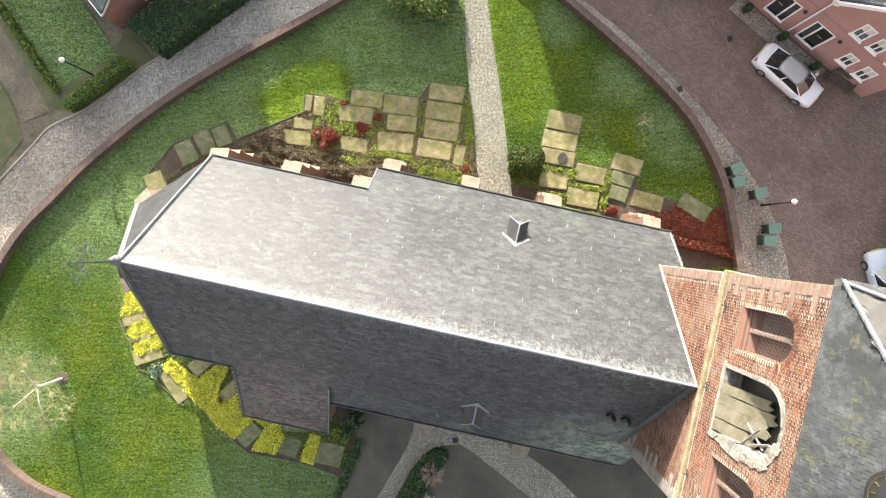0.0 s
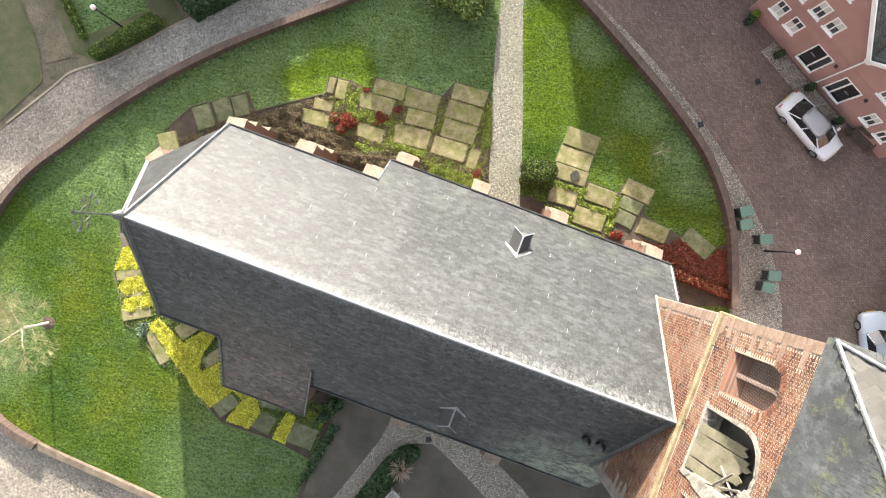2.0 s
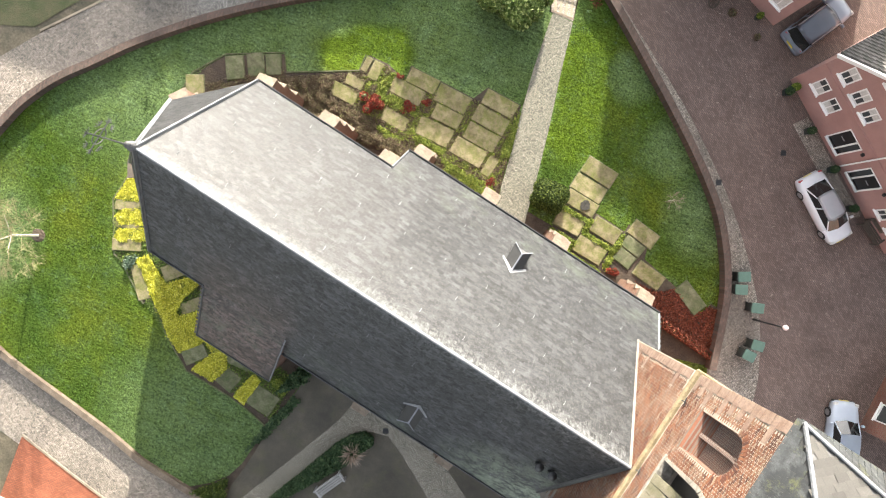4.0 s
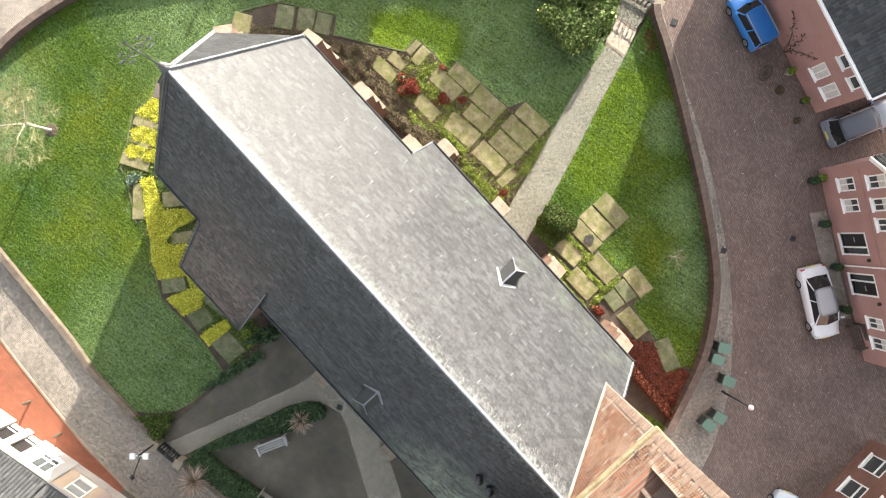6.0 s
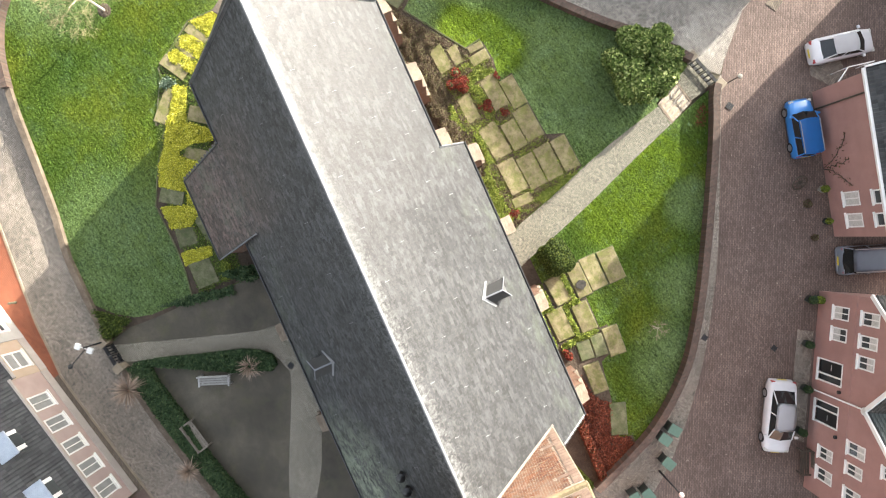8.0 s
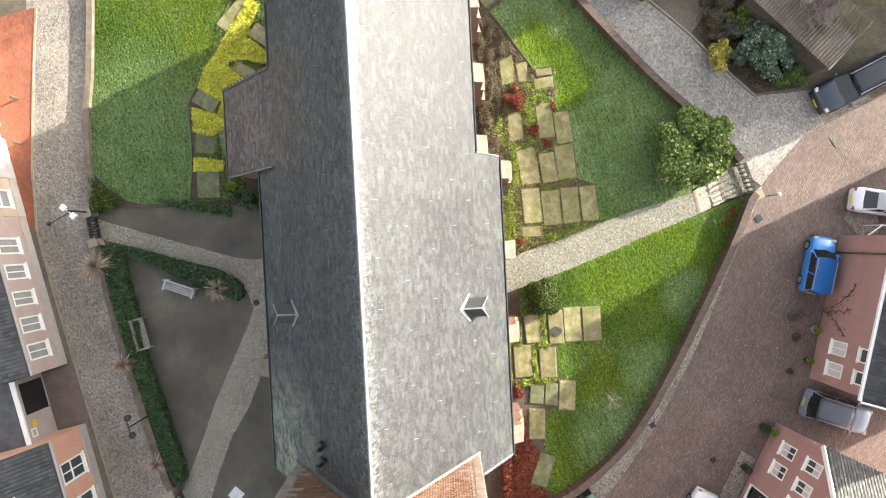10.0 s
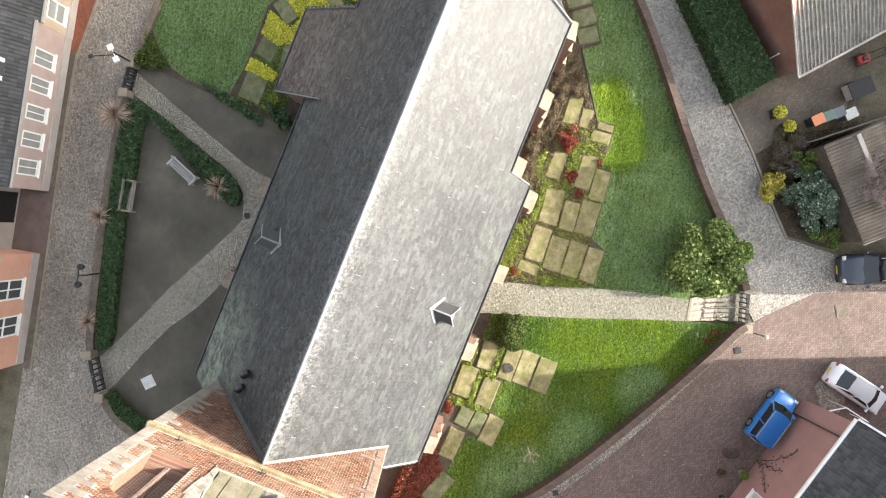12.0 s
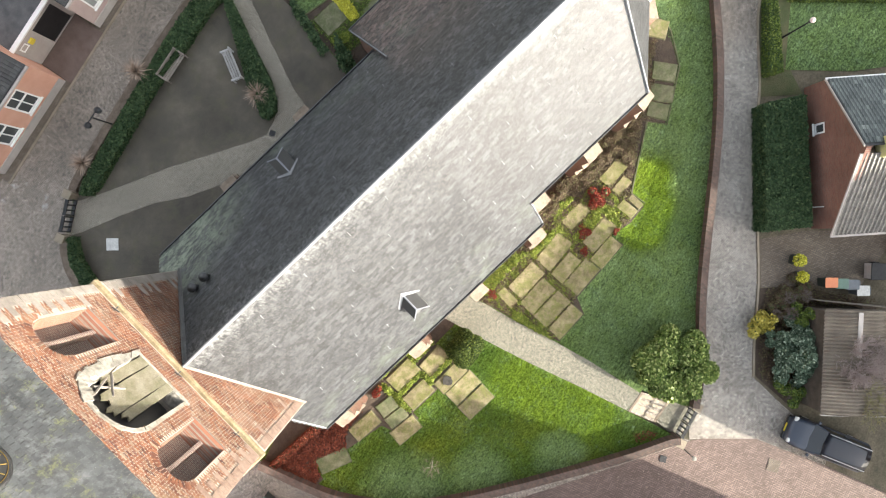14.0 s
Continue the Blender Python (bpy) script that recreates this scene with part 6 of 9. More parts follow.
part("back_wall", boxed(0.3, 8.45, 7.7, 8.0, BASE, 4.3), PINK, h)
for i, w in enumerate(W_):
    window(h, *w, bars=2 if i < 2 else 1, blind="" if i > 1 else "bottom")
for w in W_[:2]:
    part("blind", boxed(w[0] + 0.08, w[1] - 0.08, 0.03, 0.05, w[2] + 0.08, w[3] - 0.08), CURTAIN, h, "drawn white blind")
slope(h, [(-0.15, -0.2, 4.25), (8.9, -0.2, 4.25), (8.9, 4.0, 7.9), (-0.15, 4.0, 7.9)])
slope(h, [(-0.15, 4.0, 7.9), (8.9, 4.0, 7.9), (8.9, 8.2, 4.25), (-0.15, 8.2, 4.25)])
tile_field("roof_tiles", h, (-0.1, -0.15, 4.3), (1, 0, 0), (0, 4.2, 3.65), 9.0, 5.5, TILE, seed=7)
tile_field("roof_tiles", h, (-0.1, 8.15, 4.3), (1, 0, 0), (0, -4.2, 3.65), 9.0, 5.5, TILE, seed=8)
for x in (0.0, 8.45):
    bm = bmesh.new()
    vs = [bm.verts.new((x + dx, y, z)) for dx in (0, 0.3) for y, z in ((0.0, 4.3), (8.0, 4.3), (4.0, 7.75))]
    for f in ((0, 2, 1), (3, 4, 5), (0, 1, 4, 3), (1, 2, 5, 4), (2, 0, 3, 5)):
        bm.faces.new([vs[i] for i in f])
    bmesh.ops.recalc_face_normals(bm, faces=bm.faces[:])
    part("gable", bm, PINK, h)
trim(h, "gutter", (-0.15, -0.27, 4.28), (8.9, -0.27, 4.28), 0.16, 0.14, WHITE, "white gutter")
trim(h, "verge_board", (-0.2, -0.2, 4.3), (-0.2, 4.0, 8.0), 0.1, 0.2, WHITE)
trim(h, "verge_board", (8.95, -0.2, 4.3), (8.95, 4.0, 8.0), 0.1, 0.2, WHITE)
bar(h, "drainpipe", (1.05, -0.08, BASE), (1.05, -0.08, 4.25), 0.05, DARK_WOOD, "dark drainpipe")
fence = thing("pale_railing", "white painted metal railing beside the pink house", "railing")
FP = [(5.9, 23.0), (5.3, 24.6), (5.9, 26.0)]
for a, b in zip(FP, FP[1:]):
    trim(fence, "rail", (*a, 1.0), (*b, 1.0), 0.06, 0.06, WHITE)
for a in FP:
    bar(fence, "post", (*a, -0.6), (*a, 1.02), 0.03, WHITE)

# Brick house at the bend of the road
pa, pb = (27.6, 5.2), (26.7, -1.6)
h = house_at("brick_house", "red-brown brick house with white window frames", pa, pb)
W_ = [(0.8, 1.9, 0.3, 1.9), (2.7, 3.8, 0.3, 1.9), (0.8, 1.9, 3.0, 4.2), (2.7, 3.8, 3.0, 4.2), (4.9, 6.0, 0.3, 1.9), (4.9, 6.0, 3.0, 4.2)]
front(h, 6.8, BASE, 5.0, W_, HOUSE_BRICK, label="red-brown brick front")
part("side_wall", boxed(0, 0.3, 0.3, 8, BASE, 5.0), HOUSE_BRICK, h)
part("side_wall", boxed(6.5, 6.8, 0.3, 8, BASE, 5.0), HOUSE_BRICK, h)
part("back_wall", boxed(0.3, 6.5, 7.7, 8, BASE, 5.0), HOUSE_BRICK, h)
for w in W_:
    window(h, *w, bars=1, transom=0.65)
slope(h, [(-0.2, -0.25, 4.95), (7.0, -0.25, 4.95), (7.0, 4.0, 8.2), (-0.2, 4.0, 8.2)])
slope(h, [(-0.2, 4.0, 8.2), (7.0, 4.0, 8.2), (7.0, 8.25, 4.95), (-0.2, 8.25, 4.95)])
tile_field("roof_tiles", h, (-0.15, -0.2, 5.0), (1, 0, 0), (0, 4.25, 3.25), 7.1, 5.3, TILE, seed=9)
trim(h, "gutter", (-0.2, -0.32, 4.95), (7.0, -0.32, 4.95), 0.16, 0.14, WHITE, "white gutter")

# The southern terrace
SB = -0.35


def terrace(name, label, x1, x0, y, eave, wins, material, roof_mat, pitch=1.25, depth=7.0, plinth=0.5, blind="", bars=2, transom=0.0, wall_label="", doors=(), glass=None):
    """A terraced house whose front looks north; x1 is its eastern end."""
    h = house_at(name, label, (x1, y), (x0, y))
    length = x1 - x0
    front(h, length, SB, eave, [w[:4] for w in wins] + list(doors), material, label=wall_label)
    for w in wins:
        window(h, *w, bars=bars, transom=transom, blind=blind, frame_w=0.09, glass=glass or NET_GLASS)
    part("side_wall", boxed(0.0, 0.3, 0.3, depth, SB, eave), material, h)
    part("side_wall", boxed(length - 0.3, length, 0.3, depth, SB, eave), material, h)
    part("back_wall", boxed(0.3, length - 0.3, depth - 0.3, depth, SB, eave), material, h)
    if plinth:
        part("plinth", boxed(0.01, length - 0.01, -0.06, -0.002, SB, plinth, bevel=0.015), GREY_PLINTH, h, "grey plinth")
    rise = depth / 2 * pitch
    for s in (0, 1):
        ya, yb = (-0.22, depth / 2) if s == 0 else (depth + 0.22, depth / 2)
        slope(h, [(0, ya, eave - 0.05), (length, ya, eave - 0.05), (length, yb, eave + rise), (0, yb, eave + rise)])
        up = Vector((0, yb - ya, rise + 0.05))
        tile_field("roof_tiles", h, (0.02, ya + (0.1 if s == 0 else -0.1), eave + 0.1), (1, 0, 0), up, length - 0.04, up.length - 0.1, roof_mat, seed=int(length * 10) + s)
    for x in (0.0, length - 0.25):
        bm = bmesh.new()
        vs = [bm.verts.new((x + dx, yy, z)) for dx in (0, 0.25) for yy, z in ((0.0, eave), (depth, eave), (depth / 2, eave + rise - 0.1))]
        for f in ((0, 2, 1), (3, 4, 5), (0, 1, 4, 3), (1, 2, 5, 4), (2, 0, 3, 5)):
            bm.faces.new([vs[i] for i in f])
        bmesh.ops.recalc_face_normals(bm, faces=bm.faces[:])
        part("gable", bm, material, h)
    trim(h, "gutter", (0, -0.28, eave), (length, -0.28, eave), 0.12, 0.12, GREY_PLINTH, "pale eaves gutter")
    trim(h, "ridge_tiles", (0, depth / 2, eave + rise + 0.05), (length, depth / 2, eave + rise + 0.05), 0.24, 0.12, roof_mat)
    return h


def roof_dormer(h, x, y, zf, top_mat, w=1.15, hh=1.15, deep=1.7):
    """A flat-roofed white dormer window."""
    d = tagged(part("roof_dormer", boxed(x - w / 2, x + w / 2, y, y + deep, zf, zf + hh), WHITE, h, "white dormer with a flat roof"))
    part("dormer_top", boxed(x - w / 2 - 0.12, x + w / 2 + 0.12, y - 0.15, y + deep, zf + hh, zf + hh + 0.1, bevel=0.02), top_mat, d)
    part("dormer_pane", boxed(x - w / 2 + 0.22, x + w / 2 - 0.22, y - 0.02, y + 0.02, zf + 0.3, zf + hh - 0.12), GLASS, d)
    return d


LEAD_BLUE = mottled("blue_grey_zinc", (0.3, 0.35, 0.42), (0.4, 0.46, 0.53), 2.0, 0.45, 0.1, 30.0)
h = terrace("terraced_house", "beige-pink rendered terrace with five white windows and dormers", 0.7, -8.3, -23.42, 3.35, [(9 - b, 9 - a, 1.05, 2.75) for a, b in ((1.25, 2.2), (2.78, 3.66), (4.32, 5.17), (5.8, 6.71), (7.32, 8.25))], BEIGE_PINK, TILE, pitch=1.1, transom=0.0, wall_label="beige-pink rendered front")
for x in (2.9, 6.0):
    roof_dormer(h, x, 0.45, 3.85, LEAD_BLUE)
h = terrace("terraced_house", "orange-pink rendered cottage with white sash windows", 11.0, 4.4, -23.38, 3.5, [(6.6 - 2.62, 6.6 - 1.43, 0.85, 2.92), (6.6 - 4.75, 6.6 - 3.55, 0.78, 2.9)], ORANGE, TILE, pitch=1.0, transom=0.55, bars=2, wall_label="orange-pink rendered front", glass=GLASS)
part("skylight", boxed(3.2, 4.6, 1.2, 2.1, 4.85, 5.07, bevel=0.03), WHITE, h, "white-framed skylight")
h = terrace("terraced_house", "beige rendered house with a white sash window", -8.3, -10.6, -23.38, 2.95, [(0.5, 1.6, 0.75, 2.35)], BEIGE, TILE, pitch=1.1, transom=0.5, bars=1, wall_label="beige rendered front")
h = terrace("terraced_house", "white rendered house with black-painted openings", -10.6, -22.0, -23.3, 3.0, [(0.6, 1.7, 0.75, 2.35), (5.3, 6.4, 0.6, 2.1), (8.0, 9.2, 0.6, 2.1)], WHITE_RENDER, TILE, pitch=1.1, transom=0.3, bars=2, wall_label="white rendered front", doors=[(2.45, 3.25, -0.25, 2.05), (3.7, 4.5, -0.25, 2.0)], glass=GLASS, plinth=0.0)
for x in (3.6, 7.4):
    roof_dormer(h, x, 0.75, 3.75, WHITE)
for x0, x1 in ((2.45, 3.25), (3.7, 4.5)):
    part("door", boxed(x0, x1, 0.24, 0.29, 0.3, 2.05), BLACK, h, "black panelled door")
    part("door_foot", boxed(x0, x1, 0.2, 0.28, -0.35, 0.3, bevel=0.02), WHITE, h, "white lower panel")
    part("door_rail", boxed(x0, x1, 0.2, 0.24, 0.52, 0.6), WHITE, h)
for x, y in ((-15.13, -21.92), (-12.54, -22.47)):
    b = thing("bollard", "short dark olive bollard on the red pavement", "bollard", at(x, y, street_z(x, y)), "bollards before the white house")
    part("post", lathe(bmesh.new(), [(0.09, -0.05), (0.085, 0.1), (0.065, 0.14), (0.06, 0.5)], 12), OLIVE_IRON, b)
    part("cap", lathe(bmesh.new(), [(0.06, 0.5), (0.085, 0.53), (0.08, 0.6), (0.02, 0.64)], 12), OLIVE_IRON, b)
# The set-back garage between the cottages
h = house_at("garage", "low grey garage with a black door", (4.4, -25.05), (0.7, -25.05), "garage")
front(h, 3.6, SB, 2.3, [(1.55, 3.35, -0.1, 1.95)], GREY_PLINTH, label="grey rendered front")
part("garage_door", boxed(1.55, 3.35, 0.08, 0.13, -0.1, 1.95), BLACK, h, "black garage door")
part("flat_roof", boxed(-0.02, 3.62, -0.12, 6.0, 2.3, 2.45, bevel=0.02), DARK_LEAD, h, "dark flat roof")
trim(h, "coping", (0, -0.1, 2.5), (3.6, -0.1, 2.5), 0.25, 0.1, WHITE, "white coping")
part("alarm_box", boxed(0.85, 1.2, -0.12, 0.0, 1.45, 1.8, bevel=0.02), YELLOW, h, "yellow box on the wall")
window(h, 0.25, 0.75, 1.5, 1.95, sill=False)
sheet("garage_forecourt", [(0.85, -23.0), (4.35, -23.0), (4.35, -25.0), (0.85, -25.0)], -0.088, mottled("brown_paving", (0.12, 0.085, 0.07), (0.17, 0.125, 0.105), 1.2, 0.9, 0.4, 30.0), "brown paved forecourt of the garage", "pavement")

# Brick house with a gable towards the church, and its metal-roofed wing
pa, pb = (-19.75, 12.95), (-13.15, 18.1)
h = house_at("brick_house", "red brick gabled house behind a clipped hedge", pa, pb)
NL = 8.37
gab = lambda x: 1.6 + (4.5 - 1.6) * (1 - abs(x - 4.15) / 4.2)
front(h, NL, BASE, gab, [(2.3, 2.92, 0.18, 1.15)], HOUSE_BRICK, label="red brick gable wall", extra=(4.15,))
window(h, 2.3, 2.92, 0.18, 1.15, frame_w=0.1)
part("side_wall", boxed(0.0, 0.3, 0.3, 9, BASE, 1.55), HOUSE_BRICK, h)
part("side_wall", boxed(NL - 0.3, NL, 0.3, 9, BASE, 1.55), HOUSE_BRICK, h)
slope(h, [(0.1, -0.15, 1.72), (4.15, -0.15, 4.6), (4.15, 9, 4.6), (0.1, 9, 1.72)])
tile_field("roof_tiles", h, (0.1, -0.1, 1.74), (0, 1, 0), (4.05, 0, 2.88), 9, 4.95, GREEN_TILE, seed=14)
slope(h, [(4.5, -0.1, 4.2), (8.75, -0.1, 1.45), (8.75, 9, 1.45), (4.5, 9, 4.2)], LIGHT_METAL)
bm = bmesh.new()
for i in range(37):
    y = -0.05 + i * 0.245
    tube(bm, (4.5, y, 4.22), (8.75, y, 1.47), 0.055, sides=6)
part("standing_seam", bm, RIB_METAL, h, "pale weathered ribs of the metal roof")
trim(h, "verge_board", (0.05, -0.2, 1.72), (4.15, -0.2, 4.62), 0.05, 0.1, GREY_PLINTH)
trim(h, "verge_board", (4.5, -0.16, 4.25), (8.8, -0.16, 1.45), 0.06, 0.1, GREY_PLINTH)
trim(h, "gutter", (8.82, -0.15, 1.42), (8.82, 9, 1.42), 0.12, 0.12, GREY_PLINTH, "pale grey gutter")
trim(h, "gutter", (0.03, -0.15, 1.7), (0.03, 9, 1.7), 0.14, 0.12, WHITE, "white gutter")
part("chimney", boxed(3.7, 4.75, 0.9, 2.2, 3.8, 4.95, bevel=0.03), PALE_YELLOW, h, "yellow-washed chimney block")
bar(h, "downpipe", (7.1, -0.06, -0.3), (7.1, -0.06, 0.75), 0.04, WHITE, "short pale pipe")

# Unseen brick houses across the northern street, added to cast the lawn's shade
for x0, x1, top_z in ((-11.6, -4.7, 9.6), (0.8, 13.0, 9.6), (-16.9, -11.5, 8.1), (-26.0, -16.9, 10.0), (-38.0, -26.0, 10.4)):
    h = house_at("brick_house", "unseen red brick house added in the north to shade the lawn", (x0, 34.5), (x1, 34.5))
    n = x1 - x0
    wins = [(a, a + 1.0, z, z + 1.5) for a in (1.2, 3.6, 6.0) if a + 1.2 < n for z in (0.4, top_z - 6.2)]
    eave_z = top_z - 4.0
    front(h, n, BASE, eave_z, wins, HOUSE_BRICK, label="red brick front")
    for w in wins:
        window(h, *w, bars=2)
    part("side_wall", boxed(0, 0.3, 0.3, 8, BASE, eave_z), HOUSE_BRICK, h)
    part("side_wall", boxed(n - 0.3, n, 0.3, 8, BASE, eave_z), HOUSE_BRICK, h)
    part("back_wall", boxed(0.3, n - 0.3, 7.7, 8, BASE, eave_z), HOUSE_BRICK, h)
    slope(h, [(-0.1, -0.2, eave_z - 0.1), (n + 0.1, -0.2, eave_z - 0.1), (n + 0.1, 4, top_z), (-0.1, 4, top_z)], TILE_BASE)
    slope(h, [(-0.1, 4, top_z), (n + 0.1, 4, top_z), (n + 0.1, 8.2, eave_z - 0.1), (-0.1, 8.2, eave_z - 0.1)], TILE_BASE)
    tile_field("roof_tiles", h, (0, -0.15, eave_z - 0.05), (1, 0, 0), (0, 4.2, 4.1), n, 5.8, TILE, seed=17)

# Shed with an old corrugated roof
shed = thing("garden_shed", "old wooden shed with weathered corrugated roof", "shed", at(-9.05, 20.1, 0, heading((-9.05, 20.1), (-4.05, 23.3))))
SX, SY = 5.95, 3.6
bm = bmesh.new()
for x0, x1, y0, y1 in ((0.1, SX - 0.1, 0.1, 0.18), (0.1, SX - 0.1, SY - 0.18, SY - 0.1), (0.1, 0.18, 0.18, SY - 0.18), (SX - 0.18, SX - 0.1, 0.18, SY - 0.18)):
    block(bm, x0, x1, y0, y1, -0.8, 1.75)
part("wall", bm, DARK_WOOD, shed, "dark boarded wall")
bm = bmesh.new()
n = 150
for s in (0, 1):
    for i in range(n):
        x0, x1 = SX * i / n, SX * (i + 1) / n
        h0, h1 = 0.05 * math.sin(i * 2 * math.pi / 5), 0.05 * math.sin((i + 1) * 2 * math.pi / 5)
        ya, yb = (0, SY / 2) if s == 0 else (SY, SY / 2)
        vs = [bm.verts.new(c) for c in ((x0, ya, 1.85 + h0), (x1, ya, 1.85 + h1), (x1, yb, 2.15 + h1), (x0, yb, 2.15 + h0))]
        bm.faces.new(vs if s == 0 else vs[::-1])
part("corrugated_roof", bm, OLD_SHEET, shed, "brown weathered corrugated sheets")
trim(shed, "roof_strip", (0.1, SY / 2, 2.2), (2.6, SY / 2, 2.2), 0.26, 0.04, GREY_PLINTH, "pale grey roof strip")
trim(shed, "fascia", (SX + 0.02, 0, 1.85), (SX + 0.02, SY, 1.85), 0.06, 0.16, GREY_PLINTH)
trim(shed, "fascia", (-0.02, 0, 1.85), (-0.02, SY, 1.85), 0.06, 0.16, DARK_WOOD)
yardfence = thing("board_fence", "weathered wooden fence between yard and shed", "fence")
FA, FB = Vector((-9.6, 20.3)), Vector((-12.4, 25.5))
for i in range(26):
    p = FA.lerp(FB, i / 26)
    bm = boxed(-0.1, 0.1, -0.015, 0.015, -0.6, 0.9, at(p.x, p.y, 0, heading(FA, FB)), bevel=0.004)
    part("board", bm, WOOD, yardfence)
trim(yardfence, "rail", (*FA, 0.6), (*FB, 0.6), 0.05, 0.09, WOOD)

# ---- vehicles ----


def car(name, label, x, y, z, turn, paint, length=4.3, width=1.7, height=1.42, cabin=(-0.38, 0.28), glass_h=0.88, roof=(-0.2, 0.13), hood=0.72, boot=0.86, category="car", rails=False, tuck=0.64):
    """A car, its own x forward: body, glasshouse, roof, pillars, wheels, lamps, mirrors."""
    c = thing(name, label, category, at(x, y, z, turn))
    L, hw = length / 2, width / 2
    bm = bmesh.new()
    st = [(-1.0, 0.76, boot - 0.22), (min(-0.95, cabin[0] * 2 - 0.02), 0.9, boot - 0.05), (min(-0.84, cabin[0] * 2 - 0.01), 0.97, boot), (cabin[0] * 2, 1.0, glass_h), (0.0, 1.0, glass_h), (cabin[1] * 2, 0.99, glass_h - 0.02), (0.62, 0.97, hood + 0.06), (0.88, 0.9, hood - 0.02), (0.97, 0.78, hood - 0.16), (1.0, 0.66, hood - 0.28)]
    secs = []
    for fx, fw, zt in st:
        w = hw * fw
        prof = [(-w * 0.94, 0.2), (-w, 0.42), (-w * 0.985, zt - 0.13), (-w * 0.9, zt - 0.03), (-w * 0.6, zt + 0.015), (0, zt + 0.03)]
        prof += [(-a, b) for a, b in prof[-2::-1]]
        secs.append([bm.verts.new((fx * L, a, b)) for a, b in prof])
    for s, t in zip(secs, secs[1:]):
        for i in range(len(s) - 1):
            bm.faces.new((s[i], s[i + 1], t[i + 1], t[i]))
        bm.faces.new((s[-1], s[0], t[0], t[-1]))
    bm.faces.new(secs[0][::-1])
    bm.faces.new(secs[-1])
    bmesh.ops.recalc_face_normals(bm, faces=bm.faces[:])
    for f in bm.faces:
        f.smooth = True
    body = part("body", bm, paint, c, "painted body")
    bm = bmesh.new()
    b0, b1, r0, r1 = cabin[0] * length, cabin[1] * length, roof[0] * length, roof[1] * length
    k0, k1 = tuck + 0.14, tuck + 0.2
    lo = [(b0, -hw * k0), (b1, -hw * k1), (b1 + 0.14, 0), (b1, hw * k1), (b0, hw * k0), (b0 - 0.1, 0)]
    hi = [(r0, -hw * tuck), (r1, -hw * (tuck + 0.04)), (r1 + 0.1, 0), (r1, hw * (tuck + 0.04)), (r0, hw * tuck), (r0 - 0.07, 0)]
    zl, zh = glass_h - 0.03, height - 0.13
    a = [bm.verts.new((p[0], p[1], zl)) for p in lo]
    b = [bm.verts.new((p[0], p[1], zh)) for p in hi]
    bm.faces.new(b)
    for i in range(6):
        bm.faces.new((a[i], a[(i + 1) % 6], b[(i + 1) % 6], b[i]))
    bmesh.ops.recalc_face_normals(bm, faces=bm.faces[:])
    part("glasshouse", bm, CAR_GLASS, c, "dark tinted glass")
    bm = bmesh.new()
    n = 8
    grid = []
    for i in range(n + 1):
        fx = i / n
        xx = r0 - 0.05 + (r1 - r0 + 0.1) * fx
        row = []
        for j in range(7):
            fy = j / 6 * 2 - 1
            row.append(bm.verts.new((xx + 0.06 * (2 * fx - 1) * (1 - fy * fy), fy * hw * (tuck + 0.04 + 0.04 * fx - 0.04 * (2 * fx - 1) ** 4), height - 0.06 * fy * fy - 0.05 * (2 * fx - 1) ** 2)))
        grid.append(row)
    for i in range(n):
        for j in range(6):
            bm.faces.new((grid[i][j], grid[i][j + 1], grid[i + 1][j + 1], grid[i + 1][j]))
    bmesh.ops.solidify(bm, geom=bm.faces[:], thickness=0.03)
    bmesh.ops.recalc_face_normals(bm, faces=bm.faces[:])
    for f in bm.faces:
        f.smooth = True
    part("roof_panel", bm, paint, c)
    for s in (-1, 1):
        for p, q in (((b0, s * hw * k0, zl), (r0, s * hw * tuck, zh)), ((b1, s * hw * k1, zl), (r1, s * hw * (tuck + 0.04), zh)), (((b0 + b1) / 2 - 0.1, s * hw * (k0 + k1) / 2, zl), ((r0 + r1) / 2 - 0.05, s * hw * (tuck + 0.03), zh))):
            part("pillar", tube(bmesh.new(), p, q, 0.04, 0.035, 6), paint, c)
    for fx in (-0.6, 0.62):
        for s in (-1, 1):
            m = Matrix.Translation((fx * L, s * (hw - 0.1), 0.31)) @ pose(0, 0, 0, 90, 0, 0)
            wh = part("wheel", lathe(bmesh.new(), [(0.2, -0.1), (0.29, -0.1), (0.31, -0.06), (0.31, 0.06), (0.29, 0.1), (0.2, 0.1)], 20, m=m), RUBBER, c, "black tyre")
            part("rim", lathe(bmesh.new(), [(0.2, -0.102), (0.19, -0.07), (0.05, -0.09), (0.05, 0.09), (0.19, 0.07), (0.2, 0.102)], 14, m=m), STEEL, wh)
    for s in (-1, 1):
        part("headlight", boxed(L * 0.86, L * 0.955, s * hw * 0.72 - 0.16, s * hw * 0.72 + 0.1, hood - 0.2, hood - 0.05, bevel=0.03), CURTAIN, c, "clear headlight")
        part("tail_light", boxed(-L * 0.985, -L * 0.93, s * hw * 0.74 - 0.1, s * hw * 0.74 + 0.12, boot - 0.28, boot - 0.08, bevel=0.02), RED, c, "red tail light")
        bm = boxed(b1 - 0.2, b1 - 0.06, s * (hw + 0.08) - 0.1, s * (hw + 0.08) + 0.1, glass_h - 0.02, glass_h + 0.13, bevel=0.03)
        part("mirror", bm, paint, c)
        if rails:
            part("roof_rail", tube(bmesh.new(), (r0, s * hw * (tuck - 0.02), height), (r1, s * hw * (tuck - 0.02), height), 0.025), STEEL, c, "bright roof rail")
